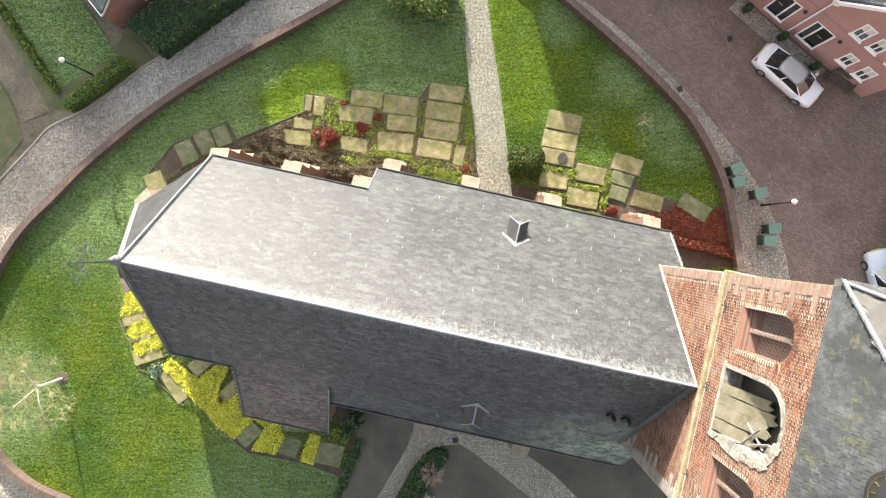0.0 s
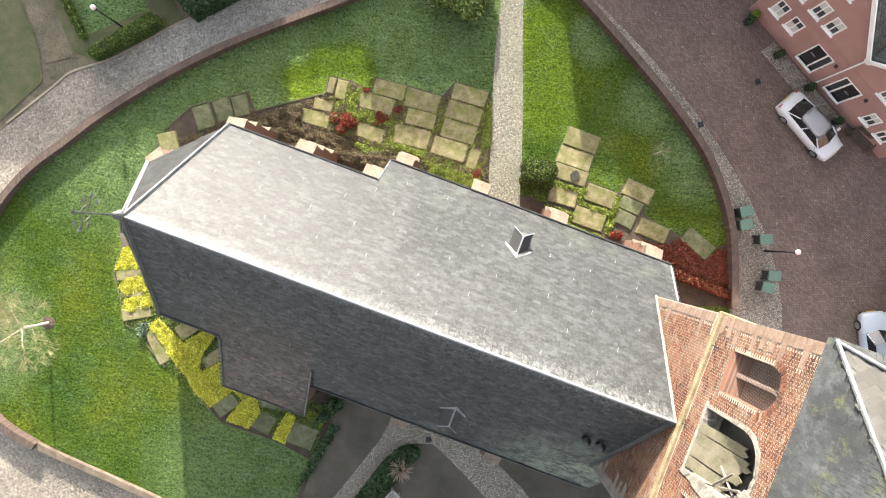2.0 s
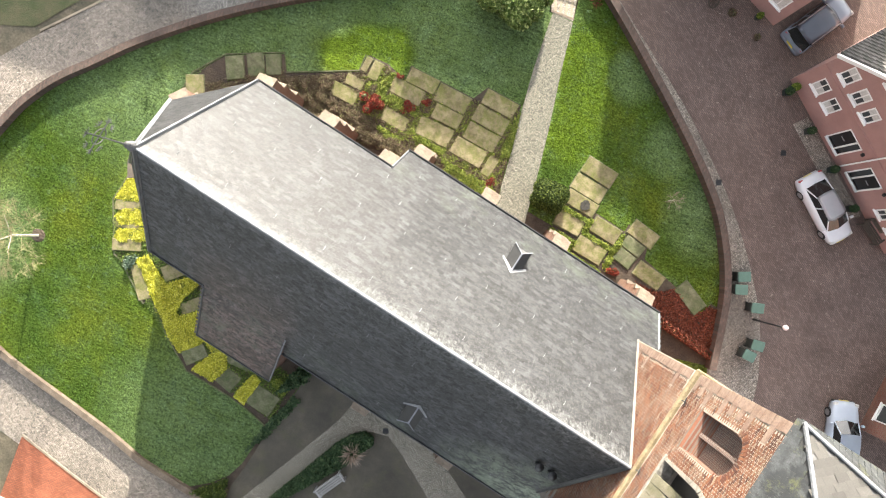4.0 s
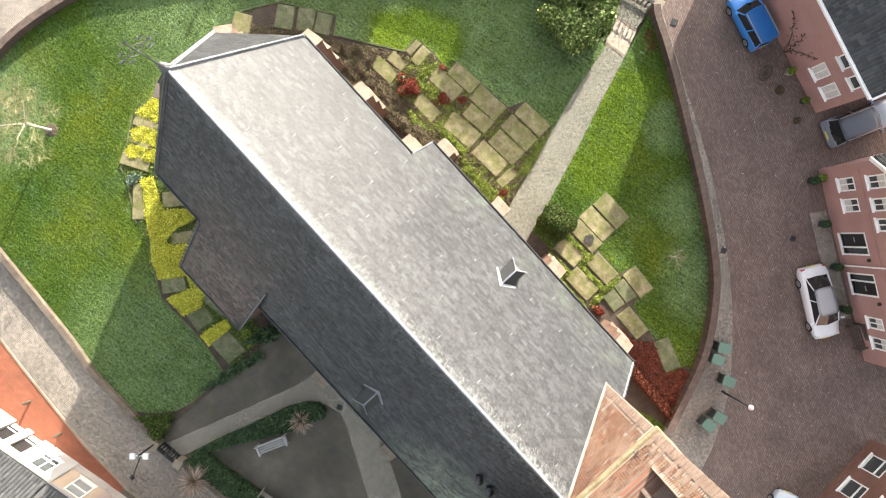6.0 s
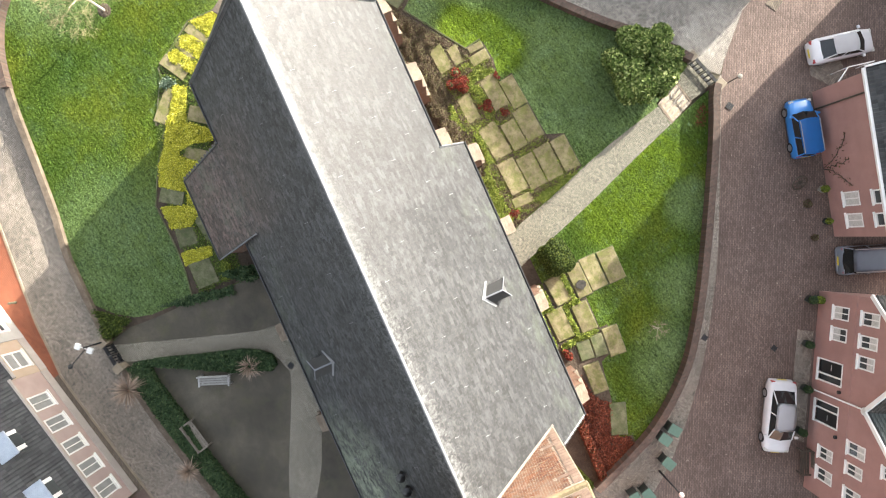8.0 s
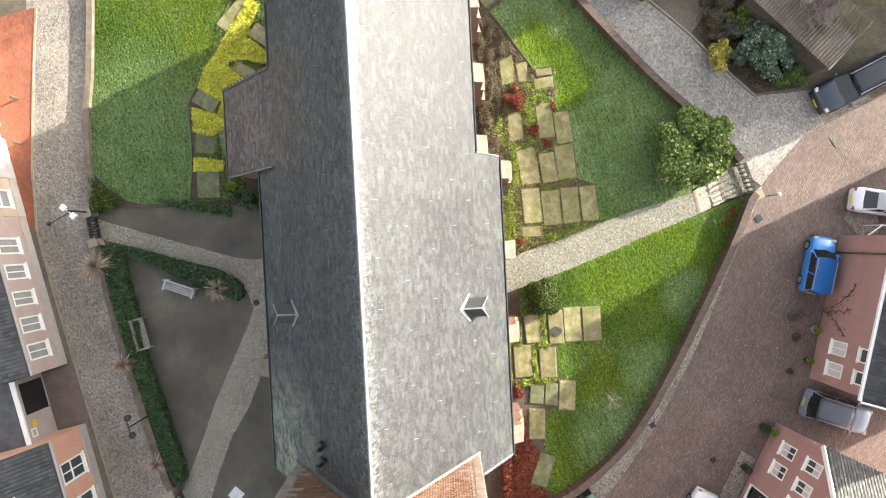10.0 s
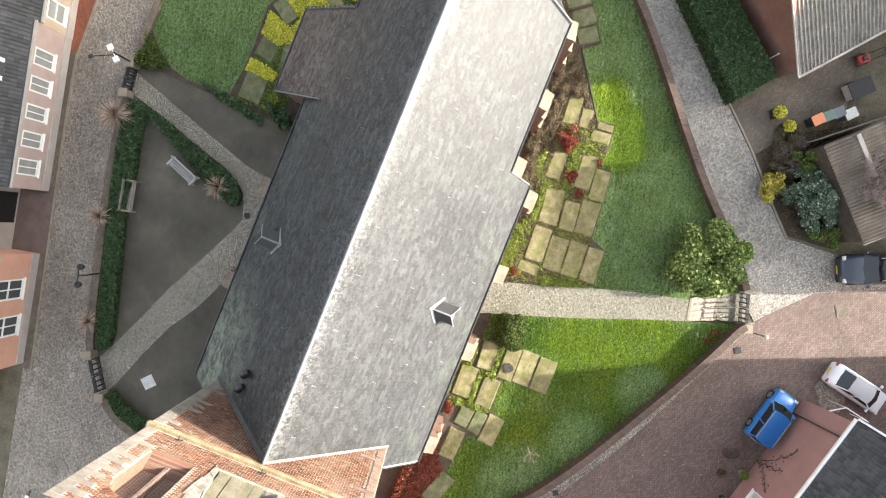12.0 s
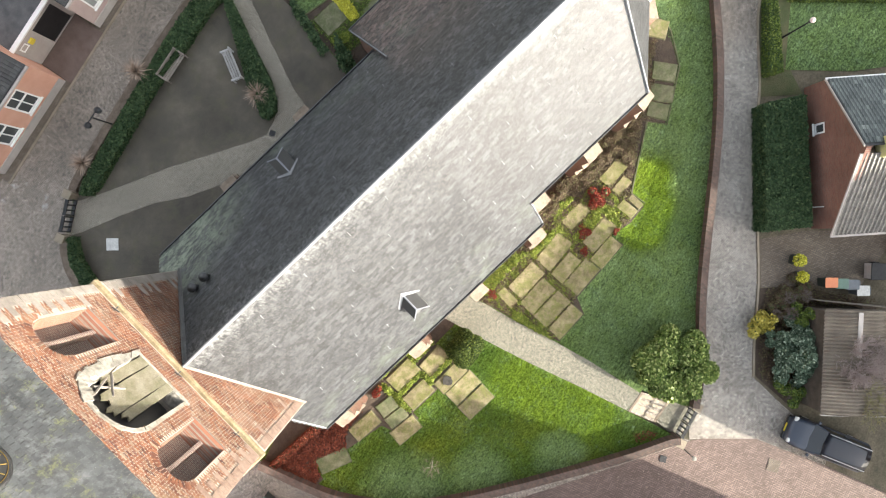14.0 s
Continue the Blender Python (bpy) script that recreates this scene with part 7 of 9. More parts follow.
    part("front_bumper", boxed(L * 0.94, L * 1.005, -hw * 0.8, hw * 0.8, 0.22, 0.42, bevel=0.05), RUBBER, c)
    part("rear_bumper", boxed(-L * 1.01, -L * 0.94, -hw * 0.84, hw * 0.84, 0.25, 0.45, bevel=0.05), paint, c)
    part("front_plate", boxed(L * 1.0, L * 1.015, -0.26, 0.26, 0.33, 0.44), YELLOW, c, "plain yellow plate")
    part("rear_plate", boxed(-L * 1.02, -L * 1.005, -0.26, 0.26, 0.45, 0.56), YELLOW, c, "plain yellow plate")
    return c


P_WHITE, P_BLUE, P_SILVER, P_NAVY, P_SLATE = (make_paint(n, c) for n, c in (("silver_white_paint", (0.62, 0.62, 0.64)), ("blue_paint", (0.025, 0.2, 0.56)), ("pale_silver_paint", (0.42, 0.47, 0.54)), ("navy_paint", (0.014, 0.022, 0.038)), ("slate_blue_paint", (0.17, 0.2, 0.25))))
car("sedan_car", "silver-white saloon car parked before the pink houses", 19.81, 9.96, -0.59, heading((18.2, 11), (21.2, 8.4)), P_WHITE, 4.35, 1.68, 1.4)
car("compact_van", "bright blue small people carrier by the pink wall", 6.75, 21.02, -0.59, heading((8.5, 20.5), (5.7, 21.9)), P_BLUE, 3.4, 1.45, 1.5, cabin=(-0.47, 0.24), roof=(-0.45, 0.1), glass_h=0.98, hood=0.86, boot=0.95, rails=True, tuck=0.8)
car("minibus", "slate-grey van parked in the gap between pink houses", 15.5, 19.9, -0.59, heading((14.6, 18.3), (15.9, 20.3)), P_SLATE, 4.0, 1.7, 1.6, cabin=(-0.48, 0.22), roof=(-0.42, 0.08), glass_h=0.95, hood=0.85, boot=0.95, category="van", rails=True, tuck=0.8)
car("hatchback_car", "white saloon car parked beside the road", 4.25, 25.7, -0.59, heading((3.7, 24.1), (5.1, 27.3)), P_WHITE, 3.8, 1.5, 1.36)
car("estate_car", "dark navy estate car with bright roof rails", -3.0, 25.75, -0.59, heading((-3.4, 28.8), (-2.3, 23.7)), P_NAVY, 4.8, 1.86, 1.5, cabin=(-0.47, 0.24), roof=(-0.44, 0.11), glass_h=0.98, hood=0.86, boot=0.98, rails=True, tuck=0.72)
car("hatchback_car", "pale blue-silver hatchback at the roadside", 25.55, -2.3, -0.5, heading((26, -3.8), (25.1, -0.2)), P_SILVER, 4.1, 1.7, 1.5, cabin=(-0.44, 0.22), roof=(-0.36, 0.06))
car("hatchback_car", "dark navy car parked beside the orange cottage", 12.7, -26.6, -0.09, heading((12.7, -27.1), (12.5, -24.8)), P_NAVY, 4.2, 1.7, 1.45, cabin=(-0.42, 0.2), roof=(-0.34, 0.06))

# ---- graves ----
SLABS_N = [(-5.02, 8.57, 1.85, 0.90, -6), (-3.03, 8.19, 2.05, 1.08, -7), (-2.97, 7.13, 1.74, 0.9, -6), (-0.32, 8.91, 2.04, 0.95, -8), (-0.51, 7.84, 2.1, 1.05, -9), (-0.65, 6.71, 2.02, 1.06, -8), (-1.07, 5.62, 2.05, 1.06, -9), (0.41, 5.28, 0.62, 1.24, -12), (-3.37, 6.04, 2.14, 1.12, -6), (-5.69, 7.68, 2.05, 0.95, -8), (-8.44, 8.32, 0.39, 0.9, -8), (-7.82, 8.16, 0.62, 1.1, -6), (-8.76, 7.12, 1.12, 0.62, -7), (-9.15, 6.30, 1.7, 0.82, -7), (-5.79, 5.91, 1.66, 0.84, -10)]
SLABS_W = [(-13.55, 6.39, 0.88, 1.20, 22), (-14.52, 6.02, 0.95, 1.3, 26), (-15.61, 5.43, 1.03, 1.38, 25), (-17.44, 3.60, 1.05, 1.3, 20)]
SLABS_E = [(6.58, 7.22, 1.98, 1.05, -12), (6.32, 6.13, 2.0, 1.0, -11), (6.21, 5.15, 1.98, 0.86, -11), (5.94, 3.82, 1.67, 0.95, -8), (8.12, 4.14, 1.72, 0.96, -12), (7.66, 2.73, 1.85, 1.0, -11), (10.30, 4.73, 1.72, 0.94, -16), (9.99, 3.84, 1.25, 0.72, -17), (9.74, 3.02, 1.15, 0.8, -18), (11.47, 2.57, 1.78, 0.92, -15), (14.23, 2.19, 1.9, 0.95, -32)]
SLABS_S = [(-18.74, -4.37, 1.43, 0.6, 13), (-18.4, -5.38, 1.44, 0.55, 12), (-17.98, -6.55, 1.7, 0.7, 18), (-16.48, -8.33, 0.72, 2.1, 33), (-14.9, -7.05, 1.25, 0.9, 42), (-13.2, -8.62, 1.25, 0.7, 42), (-12.0, -11.2, 1.4, 0.85, 42), (-9.8, -11.85, 1.5, 1.1, -20), (-7.29, -12.37, 1.6, 1.3, -13), (-9.46, -10.73, 1.55, 0.62, -5)]


def grave(x, y, w, h, turn, material, label, seed):
    """A flat grave slab, a little tilted, on a low stone kerb."""
    rng = random.Random(seed)
    g = thing("grave_slab", label, "gravestone", at(x, y, 0, turn), "flat gravestones by the church")
    bm = boxed(-w / 2, w / 2, -h / 2, h / 2, -0.02, 0.1 + rng.uniform(-0.03, 0.03), pose(0, 0, 0, rng.uniform(-0.8, 0.8), rng.uniform(-0.8, 0.8), 0), bevel=0.02)
    part("slab", bm, material, g)
    bm = bmesh.new()
    for x0, x1, y0, y1 in ((-w / 2 - 0.04, w / 2 + 0.04, -h / 2 - 0.04, -h / 2 + 0.05), (-w / 2 - 0.04, w / 2 + 0.04, h / 2 - 0.05, h / 2 + 0.04), (-w / 2 - 0.04, -w / 2 + 0.05, -h / 2 + 0.05, h / 2 - 0.05), (w / 2 - 0.05, w / 2 + 0.04, -h / 2 + 0.05, h / 2 - 0.05)):
        block(bm, x0, x1, y0, y1, -0.05, 0.045, bevel=0.012)
    part("kerb", bm, DARK_SLAB, g, "dark mossy kerb")
    return g


for i, s in enumerate(SLABS_N):
    grave(*s, MOSSY_SLAB, "flat sandstone grave slab stained with pale moss", i)
for i, s in enumerate(SLABS_W):
    grave(*s, DARK_SLAB if i < 3 else MOSSY_SLAB, "flat greenish grave slab beside the choir", 20 + i)
for i, s in enumerate(SLABS_E):
    g = grave(*s, MOSSY_SLAB if i not in (7, 8, 10) else DARK_SLAB, "flat sandstone grave slab on the lawn" if i < 3 or i in (6, 10) else "flat mossy grave slab between green groundcover", 30 + i)
    if i == 2:
        rng = random.Random(77)
        spot = [(0.25 + rng.uniform(0.24, 0.36) * math.cos(a), rng.uniform(0.22, 0.34) * math.sin(a)) for a in (2 * math.pi * k / 22 for k in range(22))]
        part("stain", prism(bmesh.new(), spot, 0.1, 0.14), SOOT, g, "ragged fire-blackened patch")
for i, s in enumerate(SLABS_S):
    grave(*s, MOSSY_SLAB if i < 6 else DARK_SLAB, "flat mossy grave slab between yellow groundcover" if i < 6 else "dark shaded grave slab in the bed", 50 + i)
for line in ([(-19.26, -2.49), (-19.69, -4.29), (-18.5, -7.35), (-17.98, -7.55), (-17.43, -8.09), (-15.91, -9.48), (-15.48, -9.16), (-13.81, -10.91), (-12.14, -12.31), (-10.73, -12.57), (-9.33, -12.84), (-8.04, -13.21), (-6.4, -13.85)], [(-18.2, 2.6), (-17.85, 4.35), (-16.4, 6.0), (-13.2, 7.3), (-12.7, 6.25), (-8.75, 7.85), (-8.7, 8.85)]):
    sweep_wall("bed_edging", line, 0.07, -0.1, 0.07, DARK_SLAB, "thin stone edging of the flower bed", "edging")

# ---- plants ----


def on_slab(g, x, y):
    """Whether a place lies on a grave slab."""
    a = radians(g[4])
    dx, dy = x - g[0], y - g[1]
    return abs(dx * math.cos(a) + dy * math.sin(a)) < g[2] / 2 - 0.02 and abs(dy * math.cos(a) - dx * math.sin(a)) < g[3] / 2 - 0.02


def groundcover(name, label, poly, material, density, size, height, seed, category="groundcover", full=0.0, clear=False, base=0.0):
    """Low leafy cover on a patch of ground, kept off the slabs if it is clear of them."""
    near = SLABS_N + SLABS_W + SLABS_E + SLABS_S
    rng = random.Random(seed)
    xs, ys = [p[0] for p in poly], [p[1] for p in poly]
    area = abs(sum(a[0] * b[1] - b[0] * a[1] for a, b in zip(poly, poly[1:] + poly[:1]))) / 2
    out = []
    for x, y in scatter(poly, int(area * density), rng):
        if clear and any(on_slab(g, x, y) for g in near):
            continue
        swell = 0.55 + 0.9 * noise.noise((x * 2.6, y * 2.6, seed)) + 0.3 * noise.noise((x * 7, y * 7, seed))
        swell = max(swell, full)
        if swell < 0.02:
            continue
        out.append((x + rng.gauss(0, 0.05), y + rng.gauss(0, 0.05), height * swell * rng.uniform(0.55, 1.1) + base + 0.03))
    return solo(name, leaves(out, size, rng, 0.55), material, label, category, kind="stuff")


YELLOWS = [
    [(-19.5, -4.15), (-19.15, -2.5), (-18.1, -3.4), (-18.2, -3.85), (-18.75, -4.1)],
    [(-19.2, -5.15), (-18.95, -4.7), (-18.05, -4.3), (-17.55, -5.1), (-18.8, -5.5)],
    [(-18.8, -6.35), (-18.75, -5.9), (-17.35, -5.25), (-16.95, -5.9), (-18.55, -6.6)],
    [(-17.1, -7.2), (-16.6, -6.7), (-15.0, -7.95), (-15.0, -8.9), (-15.4, -9.0)],
    [(-15.0, -7.95), (-13.85, -7.05), (-13.25, -7.05), (-13.35, -7.55), (-13.8, -8.3), (-13.9, -9.2), (-14.4, -10.0), (-15.4, -9.0)],
    [(-14.4, -10.0), (-13.9, -9.3), (-13.6, -9.45), (-12.6, -8.7), (-12.1, -9.7), (-11.8, -10.4), (-12.9, -11.4), (-13.85, -10.75)],
    [(-11.8, -10.15), (-10.3, -10.5), (-9.95, -11.35), (-10.5, -12.3), (-11.85, -12.1), (-11.0, -10.75)],
    [(-8.95, -12.75), (-8.75, -12.1), (-8.3, -11.1), (-7.85, -11.35), (-8.1, -12.3), (-8.25, -12.95)],
    [(-7.25, -11.1), (-6.8, -10.8), (-6.1, -11.3), (-6.3, -11.75)],
]
for i, p in enumerate(YELLOWS):
    groundcover("yellow_groundcover", "bright yellow leafy groundcover on a grave", p, YELLOW_LEAF if i < 8 else LIME_LEAF, 3000, 0.06, 0.13 if i < 3 else 0.17, 100 + i, full=0.42)
LIMES = [
    [(0.75, 5.9), (1.25, 6.2), (0.95, 8.9), (0.85, 8.4)],
    [(-2.4, 4.7), (1.0, 4.2), (1.4, 3.4), (-2.0, 4.1)],
    [(-4.7, 6.3), (-4.5, 5.3), (-2.5, 4.9), (-2.4, 5.2), (-4.4, 5.5)],
    [(-7.4, 7.4), (-6.8, 8.4), (-6.7, 7.2), (-4.7, 6.95), (-4.6, 6.5), (-6.8, 6.6)],
    [(6.9, 4.4), (7.3, 4.5), (7.15, 3.65), (8.9, 3.3), (9.1, 4.3), (9.3, 4.3), (9.0, 2.0), (8.7, 2.1), (8.8, 3.1), (6.9, 3.5)],
    [(5.0, 3.2), (6.8, 2.9), (6.5, 2.2), (8.6, 1.8), (8.6, 1.4), (5.0, 2.4)],
    [(5.1, 4.7), (6.9, 4.4), (6.9, 4.2), (5.1, 4.45)],
    [(-6.6, 5.2), (-4.9, 5.0), (-4.7, 4.6), (-6.5, 4.7)],
]
for i, p in enumerate(LIMES):
    groundcover("green_groundcover", "yellow-green leafy groundcover between the graves", p, LIME_LEAF, 2000, 0.06, 0.17, 200 + i, full=0.15, clear=True)
BROWNS = [[(-12.6, 5.9), (-9.9, 7.0), (-9.9, 5.7), (-7.2, 5.4), (-6.9, 4.6), (-4.8, 4.9), (-4.6, 3.9), (-12.4, 4.6)], [(-16.9, 3.9), (-15.9, 4.4), (-14.7, 4.3), (-15.6, 3.2)]]
for i, p in enumerate(BROWNS):
    groundcover("winter_shrub", "brown bare low shrubs against the church wall", p, BROWN_LEAF, 2600, 0.045, 0.42, 240 + i, "shrub")
groundcover("bed_growth", "low brown-green growth over the bed soil", [(-17.0, 3.2), (-13.4, 6.6), (-12.6, 6.0), (-8.8, 7.7), (-7.3, 8.7), (-6.0, 8.2), (-1.9, 8.6), (0.8, 9.1), (1.2, 6.5), (1.4, 3.8), (-12.0, 4.0)], BROWN_LEAF, 700, 0.06, 0.09, 245, "plants", full=0.35, clear=True)
groundcover("moss", "low yellow-green moss between the graves", [(-8.6, 7.4), (-7.3, 8.6), (-6.0, 8.2), (-1.9, 8.5), (0.8, 8.9), (1.2, 6.5), (1.2, 4.4), (-4.6, 5.0), (-8.4, 5.8)], LIME_LEAF, 1500, 0.05, 0.07, 247, "moss", full=0.1, clear=True)
groundcover("bed_growth", "low mossy growth over the bed soil", [(-19.2, -2.8), (-19.6, -4.2), (-18.6, -7.1), (-16.0, -9.2), (-13.4, -11.2), (-10.0, -12.3), (-6.4, -13.3), (-6.0, -10.6), (-12.4, -8.0)], GREEN_LEAF, 600, 0.06, 0.08, 246, "plants", full=0.4, clear=True)
REDS = [([(-8.0, 6.85), (-6.7, 6.8), (-6.6, 5.8), (-7.9, 5.8)], 0.55), ([(-4.6, 7.7), (-4.3, 7.7), (-4.2, 7.2), (-4.5, 7.2)], 0.25), ([(9.2, 2.4), (9.8, 2.3), (9.8, 1.6), (9.2, 1.7)], 0.35), ([(-6.6, 8.4), (-6.2, 8.5), (-6.2, 8.2)], 0.2), ([(-5.8, 7.05), (-4.9, 7.0), (-5.0, 6.7), (-5.7, 6.75)], 0.2), ([(0.4, 4.6), (1.0, 4.6), (1.0, 4.2), (0.5, 4.2)], 0.2)]
groundcover("rust_groundcover", "rust-red heather-like groundcover by the tower", [(10.9, 1.9), (12.3, 1.8), (13.2, 2.4), (14.7, 1.2), (15.5, 2.1), (16.2, 2.0), (16.6, -0.5), (13.1, 0.4), (11.5, 1.2)], RUST_LEAF, 900, 0.07, 0.16, 280)
groundcover("yew_shrub", "dark green shrubs in the shaded corner", [(-6.6, -11.6), (-5.2, -10.4), (-5.0, -8.6), (-6.2, -10.2)], DARK_LEAF, 900, 0.1, 0.8, 290, "shrub")
groundcover("yew_shrub", "dark green low shrubs along the lawn edge", [(-9.3, -18.7), (-8.4, -18.1), (-7.65, -17.35), (-7.4, -18.3), (-7.4, -19.1), (-8.0, -19.1)], CONIFER_LEAF, 1500, 0.08, 0.7, 291, "shrub", full=0.4)
groundcover("yew_shrub", "dark green low shrubs along the lawn edge", [(-7.2, -15.6), (-6.6, -13.7), (-5.6, -11.4), (-5.2, -11.6), (-6.3, -14.2)], DARK_LEAF, 700, 0.1, 0.45, 292, "shrub")
groundcover("silver_shrub", "grey-green shrub at the lean-to corner", [(-9.4, -10.0), (-7.4, -10.4), (-7.4, -10.9), (-9.2, -10.6)], BLUE_LEAF, 900, 0.1, 0.5, 293, "shrub")
groundcover("silver_shrub", "grey-green shrub between the graves", [(-17.8, -7.2), (-17.2, -7.0), (-17.2, -7.7), (-17.6, -7.8)], BLUE_LEAF, 900, 0.1, 0.3, 294, "shrub")


def hedge(label, poly, z0, z1, material, seed, density=420, size=0.1):
    """A clipped hedge: a solid core under a skin of small leaves."""
    rng = random.Random(seed)
    h = thing("hedge", label, "hedge")
    cx, cy = sum(p[0] for p in poly) / len(poly), sum(p[1] for p in poly) / len(poly)
    core = [(cx + (x - cx) * 0.97, cy + (y - cy) * 0.97) for x, y in poly]
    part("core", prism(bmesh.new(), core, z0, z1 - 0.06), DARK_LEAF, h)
    area = abs(sum(a[0] * b[1] - b[0] * a[1] for a, b in zip(poly, poly[1:] + poly[:1]))) / 2
    places = [(x, y, z1 + rng.uniform(-0.07, 0.04)) for x, y in scatter(poly, int(area * density), rng)]
    for a, b in zip(poly, poly[1:] + poly[:1]):
        n = int(math.dist(a, b) * (z1 - z0) * density * 0.6)
        for _ in range(n):
            t = rng.random()
            places.append((a[0] + (b[0] - a[0]) * t + rng.uniform(-0.05, 0.05), a[1] + (b[1] - a[1]) * t + rng.uniform(-0.05, 0.05), rng.uniform(z0, z1)))
    part("foliage", leaves(places, size, rng, 0.25), material, h, "dense small leaves")
    return h


hedge("tall dark clipped hedge before the brick house", [(-17.0, 11.1), (-18.7, 12.7), (-12.8, 17.3), (-11.1, 15.3)], -0.7, 0.95, DARK_LEAF, 300)
hedge("low clipped hedge round the garden lawn", [(-22.8, 8.25), (-19.4, 11.05), (-18.85, 10.5), (-22.5, 7.95)], -0.6, 0.4, GREEN_LEAF, 301, 600, 0.07)
hedge("low clipped hedge beside the garden path", [(-23.6, 9.05), (-27.1, 14.35), (-26.85, 14.5), (-23.35, 9.2)], -0.6, -0.1, GREEN_LEAF, 302)
hedge("clipped evergreen hedge along the courtyard wall", [(-5.35, -19.15), (-4.9, -18.15), (-3.7, -18.35), (-1.4, -18.3), (0.26, -18.45), (1.93, -18.5), (3.9, -18.35), (5.9, -18.25), (8.2, -18.1), (9.0, -18.2), (9.3, -18.65), (8.65, -18.9), (6.66, -19.05), (4.4, -19.2), (2.06, -19.35), (0.08, -19.4), (-2.2, -19.45), (-4.5, -19.35)], 0.0, 0.65, DARK_LEAF, 303)
hedge("clipped evergreen hedge beside the cobbled path", [(-5.4, -18.75), (-4.74, -17.4), (-3.5, -15.35), (-2.3, -13.2), (-1.6, -12.4), (-1.0, -12.0), (-0.42, -12.1), (-0.3, -12.5), (-0.7, -13.0), (-1.5, -14.3), (-2.0, -14.85), (-3.5, -16.6), (-4.75, -18.1)], 0.0, 0.5, DARK_LEAF, 304)
hedge("clipped evergreen hedge at the courtyard corner", [(11.6, -17.6), (11.85, -17.9), (12.9, -17.05), (13.5, -16.0), (14.0, -15.2), (13.1, -15.2), (12.56, -16.6)], 0.0, 0.6, DARK_LEAF, 305)
hedge("long rust-red clipped hedge beside the tower", [(12.6, 0.15), (16.7, -0.85), (16.75, -0.45), (12.7, 0.55)], 0.0, 0.5, RUST_LEAF, 306, 700, 0.08)


def bush(name, label, blobs, n, size, material, seed, category="bush", flat=0.3, stem=True):
    """A leafy bush of several swelling masses."""
    rng = random.Random(seed)
    b = thing(name, label, category)
    part("foliage", leaves(clump_places(blobs, n, rng), size, rng, flat), material, b)
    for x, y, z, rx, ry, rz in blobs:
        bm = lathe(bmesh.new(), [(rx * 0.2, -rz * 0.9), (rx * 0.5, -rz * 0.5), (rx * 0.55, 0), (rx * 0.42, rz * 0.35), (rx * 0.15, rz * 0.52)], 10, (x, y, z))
        part("inner_mass", bm, DARK_LEAF, b, "dark solid inner mass under the leaves")
    return b


rng = random.Random(319)
LUMPS = []
for x, y, r in ((-2.5, 14.2, 1.1), (-0.8, 14.3, 1.05), (-3.0, 15.6, 1.0), (-2.3, 16.7, 1.0), (-1.2, 16.6, 0.9), (-0.5, 15.8, 0.95), (-1.3, 13.4, 0.75), (-0.3, 15.0, 0.7)):
    for _ in range(8):
        a, k = rng.uniform(0, 6.283), rng.uniform(0.15, 0.8)
        q = r * rng.uniform(0.45, 0.62)
        LUMPS.append((x + r * k * math.cos(a), y + r * k * math.sin(a), 0.5 + (1.0 - k) * 0.9, q, q, q * 0.85))
bush("rhododendron", "large glossy evergreen rhododendron beside the gate", LUMPS, 24000, 0.14, GLOSSY_LEAF, 320)
for i, (p, z) in enumerate(REDS):
    cx, cy = sum(q[0] for q in p) / len(p), sum(q[1] for q in p) / len(p)
    r = 0.5 * max(max(q[0] for q in p) - min(q[0] for q in p), max(q[1] for q in p) - min(q[1] for q in p))
    LUMPS = [(cx + rng.gauss(0, r * 0.4), cy + rng.gauss(0, r * 0.35), z * rng.uniform(0.4, 0.8), r * 0.42, r * 0.42, z * 0.4) for _ in range(9)]
    bush("red_shrub", "small scarlet-leaved shrub in the bed", LUMPS, int(160 + 4200 * r * r), 0.055, RED_LEAF, 260 + i, "shrub")
bush("ball_conifer", "round dark green dwarf conifer beside the path", [(4.2, 4.8, 0.8, 0.95, 0.9, 0.9), (3.8, 4.4, 0.5, 0.6, 0.5, 0.6), (4.7, 5.05, 0.65, 0.65, 0.65, 0.65), (3.75, 5.15, 0.6, 0.6, 0.55, 0.6), (4.65, 4.35, 0.5, 0.55, 0.5, 0.55)], 20000, 0.06, CONIFER_LEAF, 321)
LUMPS = [(-6.4, 21.1, 0.6, 0.5, 0.5, 1.5)] + [(-6.4 + rng.gauss(0, 0.6), 21.1 + rng.gauss(0, 0.55), rng.uniform(0.0, 0.5), 0.6, 0.6, 0.5) for _ in range(10)]
for _ in range(60):
    a, k = rng.uniform(0, 6.283), rng.uniform(0.25, 1.0)
    LUMPS.append((-6.4 + 2.05 * k * math.cos(a), 21.1 + 2.1 * k * math.sin(a), 1.6 - 1.7 * k + rng.uniform(-0.15, 0.15), rng.uniform(0.22, 0.42), rng.uniform(0.22, 0.42), 0.26))
bush("fir_tree", "spreading blue-green conifer in the garden", LUMPS, 32000, 0.1, BLUE_LEAF, 322, "tree")
LUMPS = [(-6.83 + rng.gauss(0, 0.3), 18.55 + rng.gauss(0, 0.26), rng.uniform(-0.3, 0.2), 0.34, 0.34, 0.3) for _ in range(14)]
bush("yellow_shrub", "golden-yellow shrub at the garden corner", LUMPS, 2600, 0.09, OLIVE_LEAF, 323)
LUMPS = [(rng.uniform(-10.2, -7.6), rng.uniform(18.6, 19.9), rng.uniform(-0.5, -0.1), 0.3, 0.3, 0.28) for _ in range(40)]
